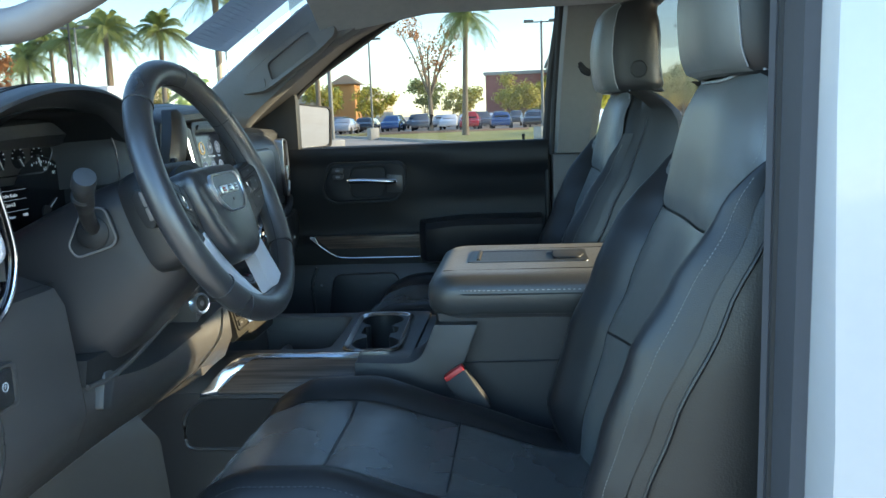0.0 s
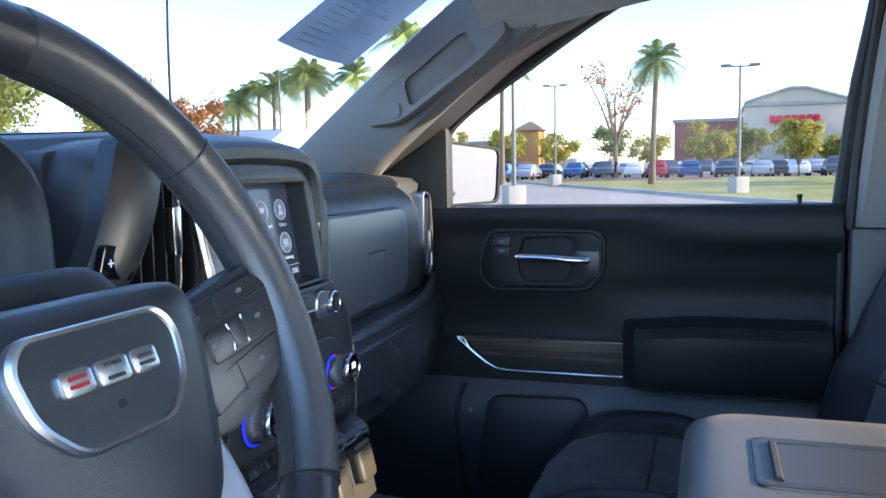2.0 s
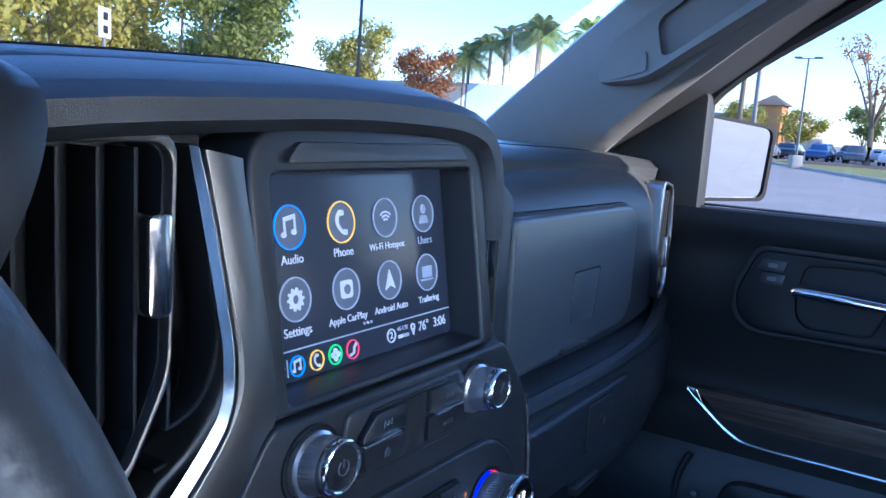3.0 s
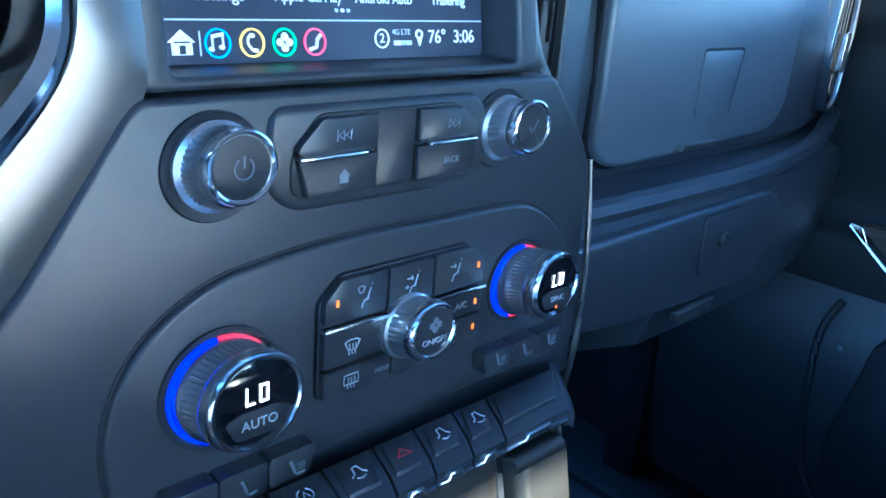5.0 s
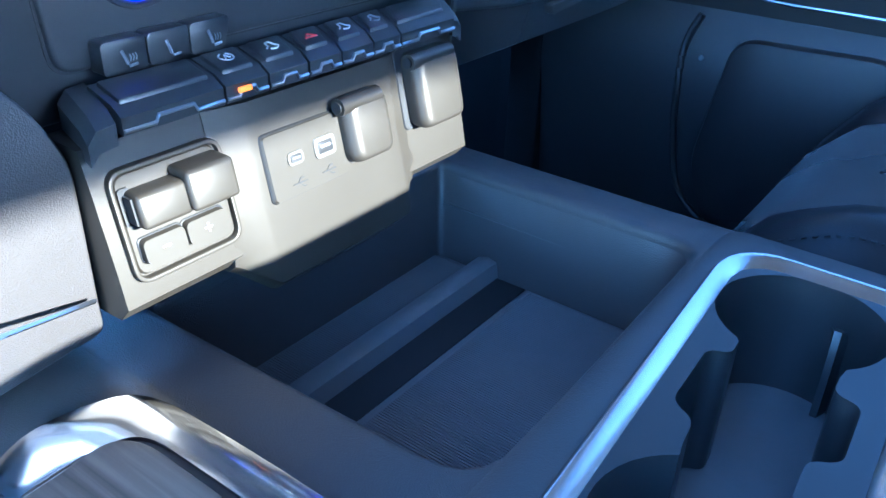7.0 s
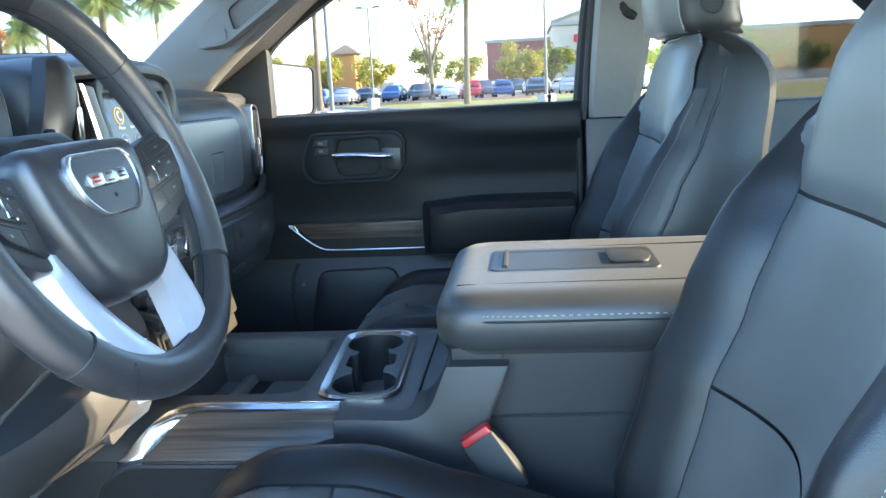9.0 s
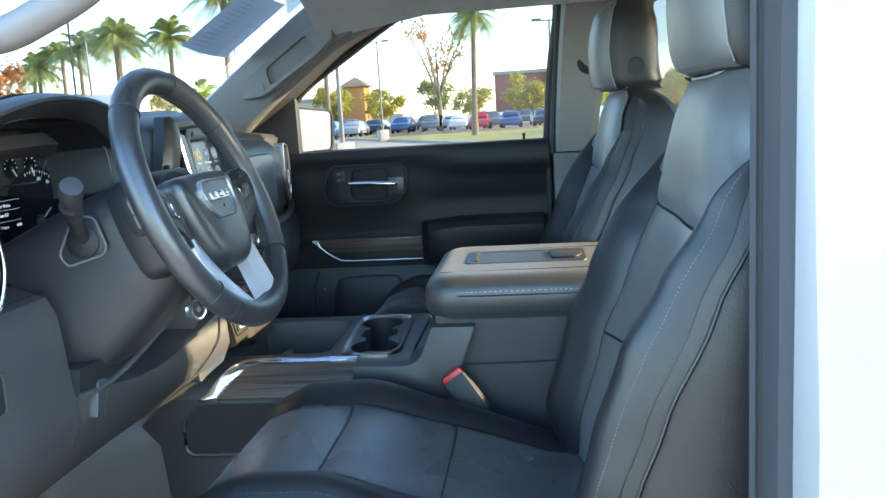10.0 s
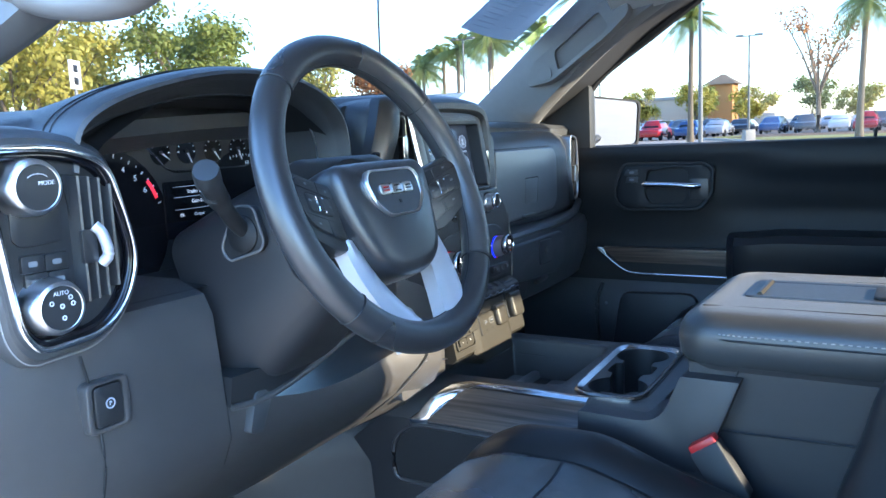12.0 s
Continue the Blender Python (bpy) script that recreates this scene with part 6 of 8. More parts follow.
part("column_side", prism(rounded([(-0.262, 1.25), (-0.190, 1.225), (-0.150, 1.19), (-0.1355, 1.16), (-0.1360, 1.075), (-0.262, 1.06)], [0.01, 0.02, 0.02, 0.01, 0.005, 0.01], 4), "x", -0.20, -0.010, 0.012, 3), M["knee"], kp)


# ---- centre console ----
cc = thing("centre_console", (0.3, 0.0, 0.66), "black centre console with tray and chrome-ringed cup holders", "console")
ro, ri = rect(-0.10, 0.182, -0.1425, 0.188, 0.008, 5), rounded([(-0.034, -0.098), (0.170, -0.092), (0.164, 0.150), (-0.034, 0.152)], [0.006, 0.03, 0.02, 0.006], 5)
part("tray_rim", ring(ro, ri, "z", 1.035, 1.060, 0.006, 3), M["knee"], cc)
tin = [(0.065 + (u - 0.065) * 0.97, 0.026 + (v - 0.026) * 0.97) for u, v in ri]
part("tray", loft([[(u, v, 1.052) for u, v in ri], [(u, v, 1.04) for u, v in tin], [(0.065 + (u - 0.065) * 0.93, 0.026 + (v - 0.026) * 0.94, 0.985) for u, v in ri]], cap=False), M["knee"], cc)
part("tray_floor", box(-0.035, 0.160, -0.095, 0.148, 0.965, 0.986, 0.0), M["tray"], cc)
for x0, x1 in ((-0.028, 0.004), (0.056, 0.156)):
    mt = part("ribbed_mat", box(x0, x1, -0.088, 0.140, 0.986, 0.9875, 0.0005), M["tray"], cc, "ribbed rubber mat")
    ribs = [box(x0 + 0.002, x1 - 0.002, y - 0.0005, y + 0.0005, 0.9875, 0.9884, 0.0) for y in lin(-0.086, 0.138, 120)]
    part("ribs", join(*ribs), M["tray"], mt)
part("tray_divider", loft([[(x, y, z) for x, z in ((0.006, 0.985), (0.009, 0.997), (0.017, 1.000), (0.025, 0.998), (0.028, 0.985))] for y in (-0.092, 0.145)]), M["tray"], cc)
part("slot", box(0.028, 0.052, -0.090, 0.142, 0.9862, 0.9872, 0.0), M["void"], cc)
part("ledge_line", tube([(-0.026, 0.1478, 1.030), (0.15, 0.1478, 1.028)], 0.0015, 5), M["knee"], cc)
# cup holders: one opening of two wells, a neck and two notches
cx, cyy = 0.246, 0.020


def arc(c, r, a0, a1, n=34):
    return [(c[0] + r * math.cos(radians(a)), c[1] + r * math.sin(radians(a))) for a in lin(a0, a1, n)]


def cup_outline():
    """Two round wells joined by a neck with a square notch on each side."""
    far, near = (0.2375, 0.1055), (0.2525, -0.0675)
    right = rounded([(0.2665, 0.070), (0.2670, 0.052), (0.2805, 0.050), (0.2825, 0.006), (0.2700, 0.000), (0.2715, -0.028)], [0.004, 0.008, 0.010, 0.010, 0.008, 0.004], 5)
    left = rounded([(0.2185, 0.068), (0.2200, 0.052), (0.2090, 0.048), (0.2110, 0.000), (0.2240, -0.006), (0.2265, -0.028)], [0.004, 0.008, 0.010, 0.010, 0.008, 0.004], 5)
    return arc(far, 0.0435, -46, 242) + left + arc(near, 0.0445, 124, 424) + right[::-1]


AN = [2 * math.pi * i / 120 for i in range(120)]
hole = cup_outline()


def ring_at(x0, x1, y0, y1, r, skew=0.030):
    """A rounded frame outline seen at the same angles as the opening."""
    out = []
    for a in AN:
        lo, hi = 0.0, 0.4
        for _ in range(22):
            m_ = (lo + hi) / 2
            u, v = cx + m_ * math.cos(a), cyy + m_ * math.sin(a)
            w0, w1 = x0 - skew * 2 * (v - 0.02), x1 - skew * (v - 0.02)
            du, dv = max(w0 + r - u, u - (w1 - r), 0), max(y0 + r - v, v - (y1 - r), 0)
            lo, hi = (m_, hi) if math.hypot(du, dv) < r else (lo, m_)
        out.append((cx + lo * math.cos(a), cyy + lo * math.sin(a)))
    return out


o1, o2, o3 = ring_at(0.1885, 0.3045, -0.128, 0.160, 0.034), ring_at(0.1935, 0.2995, -0.122, 0.154, 0.030), ring_at(0.2000, 0.2935, -0.115, 0.147, 0.024)
part("cup_panel_edge", ring(ring_at(0.170, 0.332, -0.160, 0.186, 0.012, 0.0), o1, "z", 1.030, 1.0615, 0.003), M["knee"], cc)
part("chrome_ring", loft([[(u, v, 1.055) for u, v in o1], [(u, v, 1.0635) for u, v in o1], [(u * 0.8 + a * 0.2, v * 0.8 + b * 0.2, 1.0665) for (u, v), (a, b) in zip(o1, o3)], [(u, v, 1.0665) for u, v in o2], [(u, v, 1.062) for u, v in o3]], cap=False), M["cupring"], cc, "bright chrome ring")


def filled(loops, z):
    """A flat face between closed outlines at one height."""
    bm = bmesh.new()
    edges = []
    for line in loops:
        v = [bm.verts.new((a, b, z)) for a, b in line]
        edges += [bm.edges.new((v[q], v[(q + 1) % len(v)])) for q in range(len(v))]
    bmesh.ops.triangle_fill(bm, edges=edges, use_beauty=True)
    return bm


part("cup_panel", filled([o3, hole], 1.0622), M["key"], cc, "matte black cup holder insert")
part("cup_well", loft([[(a, b, 1.0622) for a, b in hole], [(a, b, 1.0590) for a, b in hole], [(a, b, 0.984) for a, b in hole]], cap=False), M["key"], cc)
part("cup_floor", filled([hole], 0.9845), M["tray"], cc)
part("cup_rib", loft([[(0.246 + 0.007 * k, 0.146, z), (0.250 + 0.002 * k, 0.146 - 0.012 * k, z), (0.254 + 0.002 * k, 0.146 - 0.012 * k, z), (0.260, 0.146, z)] for z, k in ((0.985, 1.0), (1.02, 0.9), (1.04, 0.3))]), M["key"], cc)
# flanks, with pocket, wood and chrome
FL = rounded([(-0.20, 0.66), (0.44, 0.66), (0.44, 1.03), (0.34, 1.050), (0.10, 1.050), (-0.035, 1.050), (-0.11, 1.00), (-0.20, 0.93)], [0.002, 0.002, 0.01, 0.03, 0.01, 0.02, 0.02, 0.01], 4)
for y0, y1 in ((-0.190, -0.108), (0.158, 0.190)):
    part("flank", prism([(x, min(z, 1.006) if y0 < 0 and x < 0.30 else z) for x, z in FL], "y", y0, y1, 0.004), M["console"], cc)
part("tunnel_side", loft([[(x, y0, 0.66), (x, y0 + 0.004, zt - 0.08), (x, y0 + 0.012, zt - 0.03), (x, y0 + 0.035, zt), (x, 0.0, zt + 0.01), (x, 0.0, 0.66)] for x, y0, zt in ((-0.62, -0.37, 0.92), (-0.46, -0.35, 0.95), (-0.34, -0.315, 0.975), (-0.26, -0.27, 0.99), (-0.19, -0.205, 1.00), (-0.12, -0.192, 1.00))]), M["console"], cc, "moulded side of the tunnel")
part("front_block", box(-0.30, -0.035, -0.16, 0.16, 0.66, 1.035, 0.01), M["dash"], cc)
part("shoulder", prism([(-0.100, 1.059), (-0.142, 1.059), (-0.156, 1.052), (-0.188, 1.009), (-0.188, 0.99), (-0.100, 0.99)], "x", -0.10, 0.238), M["knee"], cc)


def slope(u, v, off):
    """A point on the slanting side of the console: v runs from its foot to its top."""
    return (u, -0.1925 + 0.0345 * v - 0.82 * off, 1.008 + 0.051 * v + 0.57 * off)


WU = [(u, v) for u, v in spline([(-0.012, 0.0), (0.236, 0.0)], 2)] + [(0.236, 1.0)] + spline([(0.075, 1.0), (0.050, 0.98), (0.030, 0.82), (0.010, 0.45), (-0.012, 0.02)], 5)[:-1]
part("inlay_wood", loft([[slope(u, v, -0.004) for u, v in WU], [slope(u, v, 0.0035) for u, v in WU], [slope(0.12 + (u - 0.12) * 0.985, 0.5 + (v - 0.5) * 0.95, 0.0045) for u, v in WU]]), M["wood"], cc, "dark wood inlay")
ci = spline([(-0.040, -0.194, 1.004), (-0.012, -0.1915, 1.011), (0.010, -0.178, 1.030), (0.030, -0.166, 1.0500), (0.050, -0.1590, 1.0605), (0.080, -0.1575, 1.0620), (0.150, -0.1575, 1.0620), (0.237, -0.1575, 1.0620)], 5)
co_ = spline([(-0.048, -0.193, 1.006), (-0.030, -0.190, 1.022), (-0.008, -0.180, 1.046), (0.014, -0.160, 1.0610), (0.034, -0.1450, 1.0650), (0.080, -0.1410, 1.0655), (0.150, -0.1400, 1.0655), (0.237, -0.1400, 1.0655)], 5)
loops = []
for a, b in zip(ci, co_):
    a, b = Vector(a), Vector(b)
    up = Vector((0, -0.35, 0.9))
    loops.append([tuple(a - up * 0.008), tuple(a + up * 0.001), tuple(a * 0.7 + b * 0.3 + up * 0.003), tuple(a * 0.25 + b * 0.75 + up * 0.003), tuple(b + up * 0.0005), tuple(b - up * 0.010)])
part("chrome_sweep", loft(loops), M["chrome"], cc, "chrome sweep along the wood")
part("pocket", prism(rounded([(-0.078, 0.906), (0.20, 0.906), (0.20, 0.996), (-0.040, 0.996), (-0.078, 0.965)], [0.02, 0.01, 0.004, 0.02, 0.02], 5), "y", -0.1885, -0.1915, 0.0), M["void"], cc, "dark side pocket")
part("pocket_rim", tube([(x, -0.191, z) for x, z in rounded([(-0.082, 0.902), (0.20, 0.902), (0.20, 1.000), (-0.042, 1.000), (-0.082, 0.967)], [0.02, 0.01, 0.004, 0.02, 0.02], 5)], 0.004, 6, closed=True), M["knee"], cc)
part("side_step", prism(rounded([(0.238, 1.006), (0.405, 0.998), (0.455, 1.128), (0.380, 1.128), (0.352, 1.060), (0.238, 1.062)], [0.002, 0.02, 0.004, 0.004, 0.03, 0.002], 5), "y", -0.10, -0.1935, 0.005), M["console"], cc)
part("dust_cover", prism(rounded([(0.318, 1.056), (0.372, 1.056), (0.362, 1.040), (0.318, 1.040)], 0.003, 2), "y", -0.15, 0.17, 0.002), M["dash"], cc)
# armrest bin and lid
part("bin", loft([[(x0, y0, z), (0.76, y0, z), (0.76, y1, z), (x0, y1, z), (x0 - 0.008, y1 - 0.03, z), (x0 - 0.008, y0 + 0.03, z)] for z, x0, y0, y1 in ((0.66, 0.40, -0.160, 0.160), (1.05, 0.388, -0.164, 0.158), (1.142, 0.385, -0.168, 0.160))]), M["console"], cc)
part("bin_seam", tube(spline([(0.448, -0.1705, 1.136), (0.438, -0.1705, 1.115), (0.412, -0.190, 1.06), (0.395, -0.1945, 1.030)], 5), 0.0011, 5), M["void"], cc)
part("bin_line", tube([(0.402, -0.168, 1.053), (0.60, -0.168, 1.057)], 0.0015, 5), M["void"], cc)


def lid_loop(k, z, g=0.0):
    return [(u, v, z + g * 0) for u, v in rounded([(0.366 + k, -0.176 + k), (0.770, -0.176 + k), (0.770, 0.192 - k), (0.366 + k, 0.192 - k)], [0.05, 0.01, 0.01, 0.05], 7)]


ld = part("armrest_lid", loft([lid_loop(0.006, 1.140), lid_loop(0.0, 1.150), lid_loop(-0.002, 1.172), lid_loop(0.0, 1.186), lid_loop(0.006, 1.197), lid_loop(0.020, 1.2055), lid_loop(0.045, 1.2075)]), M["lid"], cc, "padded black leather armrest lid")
part("lid_base", loft([lid_loop(0.008, 1.134), lid_loop(0.004, 1.141)]), M["knee"], cc)
st = [(p[0], p[1], 1.1835) for p in lid_loop(-0.0010, 1.184) if p[1] < 0.0 and p[0] < 0.75]
path = spline([(0.372, 0.0, 1.1845), (0.369, -0.08, 1.1845), (0.385, -0.150, 1.1840), (0.43, -0.1765, 1.1840), (0.60, -0.1765, 1.1840), (0.76, -0.1765, 1.1840)], 40)
part("lid_stitching", join(*[tube([a, b], 0.0008, 5) for a, b in zip(path[0::2], path[1::2])]), M["stitch"], ld, "pale contrast stitching")
part("lid_piping", tube([(x, y, z - 0.007) for x, y, z in path], 0.0016, 6), M["void"], ld)
part("lid_well_rim", ring(rect(0.430, 0.655, -0.045, 0.085, 0.012), rect(0.446, 0.640, -0.032, 0.070, 0.010), "z", 1.206, 1.2095, 0.0015), M["key"], ld)
part("lid_well", prism(rect(0.446, 0.640, -0.032, 0.070, 0.010), "z", 1.2070, 1.2083), M["panel"], ld, "shallow phone well")
part("pull_strap", prism(rounded([(0.590, -0.02), (0.640, -0.02), (0.650, 0.02), (0.640, 0.058), (0.590, 0.058)], 0.01, 4), "z", 1.2085, 1.2125, 0.001), M["void"], ld)
part("well_lip", tube([(0.449, -0.030, 1.2095), (0.449, 0.068, 1.2095)], 0.004, 6), M["champagne"], ld)
part("lid_seam", tube([(0.39, -0.110, 1.2062), (0.76, -0.110, 1.2085)], 0.0012, 5), M["void"], ld)
part("lid_seam", tube([(0.39, 0.108, 1.2050), (0.76, 0.108, 1.2085)], 0.0012, 5), M["void"], ld)

# ---- belt buckle ----
bk = thing("seat_belt_buckle", (0.46, -0.20, 0.96), "black seat belt buckle with red button", "buckle")
ba, bb = Vector((0.410, -0.205, 1.052)), Vector((0.472, -0.215, 0.962))
d_ = (bb - ba).normalized()
side = Vector((d_.z, 0, -d_.x))


def slab(u0, u1, w0, w1, y0, y1, bev):
    bm = prism([(u0, w0), (u1, w0), (u1, w1), (u0, w1)], "z", y0, y1, bev)
    for v in bm.verts:
        v.co = ba + d_ * v.co.x + side * v.co.y + Vector((0, 1, 0)) * v.co.z
    return bm


part("housing", slab(0.008, 0.085, -0.021, 0.021, -0.012, 0.012, 0.004), M["rubber"], bk)
part("release_button", slab(0.0, 0.014, -0.019, 0.019, -0.010, 0.010, 0.003), M["red"], bk, "red release button")
part("stalk", slab(0.083, 0.15, -0.010, 0.010, -0.004, 0.004, 0.002), M["void"], bk)


# ---- steering wheel ----
WC, WR, WT = Vector((0.126, -0.471, 1.393)), 0.1705, radians(21.8)
WU, WV, WW = Vector((0, 1, 0)), Vector((-math.sin(WT), 0, math.cos(WT))), Vector((math.cos(WT), 0, math.sin(WT)))
sw = thing("steering_wheel", WC, "black leather steering wheel with silver spokes", "steering wheel")


def on_rim(u, v, w=0.0):
    return WC + WU * u + WV * v + WW * w


def on_wheel(u, v, w=0.0):
    """A point of the dished middle, which lies deeper than the rim."""
    k = max(0.0, min(1.0, 1 - (math.hypot(u, v) - 0.07) / 0.09))
    return on_rim(u, v - 0.017 * k, w - 0.022 * k)


def wheel_prism(line, a, b, bev, seg=2, taper=1.0):
    bm = prism(line, "z", a, b, bev, seg, taper)
    for v in bm.verts:
        v.co = on_wheel(v.co.x, v.co.y, v.co.z)
    return bm


def arc_rim(a0, a1, r, n=40, k=1.0):
    return tube([tuple(on_rim(WR * math.sin(a), WR * math.cos(a))) for a in lin(a0, a1, n)], r, 14, flat=k, up=tuple(WW))


rim = tube([tuple(on_rim(WR * math.sin(a), WR * math.cos(a))) for a in lin(0, 2 * math.pi, 97)[:-1]], 0.0180, 16, closed=True, flat=0.94, up=tuple(WW))
part("rim", rim, M["wheel"], sw, "smooth black leather rim")
part("grip", arc_rim(radians(12), radians(127), 0.0184, 50), M["grip"], sw, "wrinkled grip section of the rim")
for a in (-44, 52, 128, 228):
    q = radians(a)
    c = on_rim(WR * math.sin(q), WR * math.cos(q))
    t = (WU * math.cos(q) - WV * math.sin(q))
    part("rim_seam", lathe(tuple(c), tuple(t), [(0.0180, -0.0010), (0.0188, 0), (0.0180, 0.0010)], 20), M["void"], sw)
part("rim_stitching", tube([tuple(on_rim((WR - 0.0177) * math.sin(a), (WR - 0.0177) * math.cos(a), 0.002)) for a in lin(0, 2 * math.pi, 97)[:-1]], 0.0008, 5, closed=True, up=tuple(WW)), M["void"], sw)
hub = rounded([(-0.088, 0.046), (-0.050, 0.055), (0.050, 0.055), (0.088, 0.046), (0.086, 0.010), (0.076, -0.030), (0.058, -0.068), (0.026, -0.086), (-0.026, -0.086), (-0.058, -0.068), (-0.076, -0.030), (-0.086, 0.010)], 0.018, 5)
hb = part("airbag_cover", loft([[tuple(on_wheel(u * k, (v + 0.006) * k - 0.006, w)) for u, v in hub] for k, w in ((0.98, -0.03), (1.0, 0.002), (0.99, 0.014), (0.96, 0.022), (0.90, 0.028), (0.75, 0.033), (0.45, 0.0355), (0.02, 0.0365))]), M["wheel"], sw, "padded black airbag cover")
bdg = rounded([(-0.042, 0.027), (0.042, 0.027), (0.051, 0.016), (0.047, -0.008), (0.029, -0.026), (-0.029, -0.026), (-0.047, -0.008), (-0.051, 0.016)], 0.009, 5)
part("badge_frame", loft([[tuple(on_wheel(u * k, v * k + 0.010, w)) for u, v in bdg] for k, w in ((1.04, 0.030), (1.04, 0.0375), (1.0, 0.0392), (0.945, 0.0385), (0.93, 0.036))], cap=False), M["knurl"], hb, "silver shield frame")
part("badge_plate", loft([[tuple(on_wheel(u * 0.95, v * 0.95 + 0.010, w)) for u, v in bdg] for w in (0.034, 0.0372)]), M["wheel"], hb)
for k, (u0, u1) in enumerate(((-0.0305, -0.0120), (-0.0100, 0.0105), (0.0125, 0.0300))):
    part("badge_block", wheel_prism(rect(u0, u1, 0.0085, 0.0200, 0.0030, 3), 0.036, 0.0394, 0.0008), M["knurl"], hb)
    cu = (u0 + u1) / 2
    for v in ((0.0125, 0.0160) if k != 1 else (0.0112, 0.0172)):
        part("badge_slot", wheel_prism(rect(cu - 0.0052, cu + 0.0058, v - 0.0009, v + 0.0009, 0.0008, 3), 0.0385, 0.0398, 0.0002), M["red"] if k == 0 else M["wheel"], hb)
part("airbag_caption", wheel_prism(rect(-0.009, 0.009, -0.0300, -0.0265, 0.001, 2), 0.0325, 0.0356, 0.0), M["void"], hb)
part("badge_dot", wheel_prism(rect(-0.002, 0.002, -0.003, 0.001, 0.001, 2), 0.036, 0.0378, 0.0), M["void"], hb)
for s in (-1, 1):
    # side spoke with its flat button pod
    pts = [(s * 0.060, 0.033), (s * 0.100, 0.033), (s * 0.164, 0.036), (s * 0.168, 0.0), (s * 0.150, -0.034), (s * 0.105, -0.048), (s * 0.066, -0.040)]
    spk = part("side_spoke", wheel_prism(rounded(pts, 0.012, 4), -0.022, 0.006, 0.006), M["panel"], sw)
    pod = [(s * 0.080, 0.028), (s * 0.146, 0.029), (s * 0.155, 0.020), (s * 0.153, -0.008), (s * 0.138, -0.024), (s * 0.086, -0.034)]
    pp = part("button_pod", wheel_prism(rounded(pod, 0.006, 4), 0.002, 0.0105, 0.002), M["key"], sw, "flat wheel button pod")
    for line in ([(0.083, 0.014), (0.152, 0.018)], [(0.085, -0.014), (0.148, -0.010)], [(0.112, 0.028), (0.112, 0.016)], [(0.112, -0.012), (0.112, -0.030)]):
        part("button_gap", tube([tuple(on_wheel(s * (line[0][0] + (line[1][0] - line[0][0]) * q), line[0][1] + (line[1][1] - line[0][1]) * q, 0.0106)) for q in lin(0, 1, 5)], 0.0007, 5), M["void"], pp)
    part("pad_gap", wheel_prism(rect(s * 0.118 - 0.0235, s * 0.118 + 0.0235, -0.0085, 0.0135, 0.006, 4), 0.009, 0.0112, 0.0), M["void"], pp)
    part("rocker_pad", wheel_prism(rect(s * 0.118 - 0.0222, s * 0.118 + 0.0222, -0.0073, 0.0123, 0.005, 4), 0.009, 0.0125, 0.0012), M["key"], pp, "rounded rocker pad")
    part("scroll_wheel", wheel_prism(rect(s * 0.118 - 0.0050, s * 0.118 + 0.0050, -0.0050, 0.0100, 0.002, 3), 0.010, 0.0142, 0.0015), M["key"], pp)
    for du in (-0.0062, 0.0062):
        part("chrome_arc", tube([tuple(on_wheel(s * 0.118 + du * (1 - 0.25 * math.sin(q * math.pi)), -0.0055 + 0.0160 * q, 0.0130)) for q in lin(0, 1, 6)], 0.0007, 5), M["chrome"], pp, "thin chrome arc")
    for u, v in ((0.096, 0.0210), (0.132, 0.0230), (0.100, 0.0030), (0.137, 0.0045), (0.098, -0.0220), (0.130, -0.0190)):
        part("symbol", wheel_prism(rect(s * u - 0.0022, s * u + 0.0022, v - 0.0012, v + 0.0012, 0.0008, 2), 0.0098, 0.0108 if abs(v - 0.004) > 0.004 else 0.0128, 0.0), M["grey_ink"], pp)
    # lower silver spoke
    ins = spline([(s * 0.066, -0.030), (s * 0.054, -0.076), (s * 0.038, -0.118), (s * 0.024, -0.148), (s * 0.016, -0.164)], 5)
    out = spline([(s * 0.088, -0.030), (s * 0.089, -0.075), (s * 0.083, -0.112), (s * 0.076, -0.138), (s * 0.072, -0.158)], 5)
    loops = [[tuple(on_wheel(*a, -0.014)), tuple(on_wheel(*a, 0.004)), tuple(on_wheel(a[0] * 0.8 + b[0] * 0.2, a[1] * 0.8 + b[1] * 0.2, 0.0085)), tuple(on_wheel(a[0] * 0.25 + b[0] * 0.75, a[1] * 0.25 + b[1] * 0.75, 0.0085)), tuple(on_wheel(*b, 0.003)), tuple(on_wheel(*b, -0.014))] for a, b in zip(ins, out)]
    part("lower_spoke", loft(loops), M["spoke"], sw, "satin silver lower spoke")
part("spoke_bridge", loft([[tuple(on_wheel(u, -0.158, -0.012)), tuple(on_wheel(u, -0.155, 0.005)), tuple(on_wheel(u, -0.163, 0.008)), tuple(on_wheel(u, -0.174, 0.0)), tuple(on_wheel(u, -0.174, -0.012))] for u in lin(-0.070, 0.070, 11)]), M["spoke"], sw, "silver bridge between the spokes")
part("hub_back", lathe(tuple(on_rim(0, -0.02, -0.085)), tuple(WW), [(0.060, 0), (0.070, 0.03), (0.072, 0.055)], 28), M["void"], sw)

# ---- steering column with its stalks ----
sc2 = thing("steering_column", (0.0, -0.463, 1.25), "charcoal steering column shroud with stalk and shifter", "steering column")


def col(u, v, w):
    return tuple(on_rim(u, v, w))


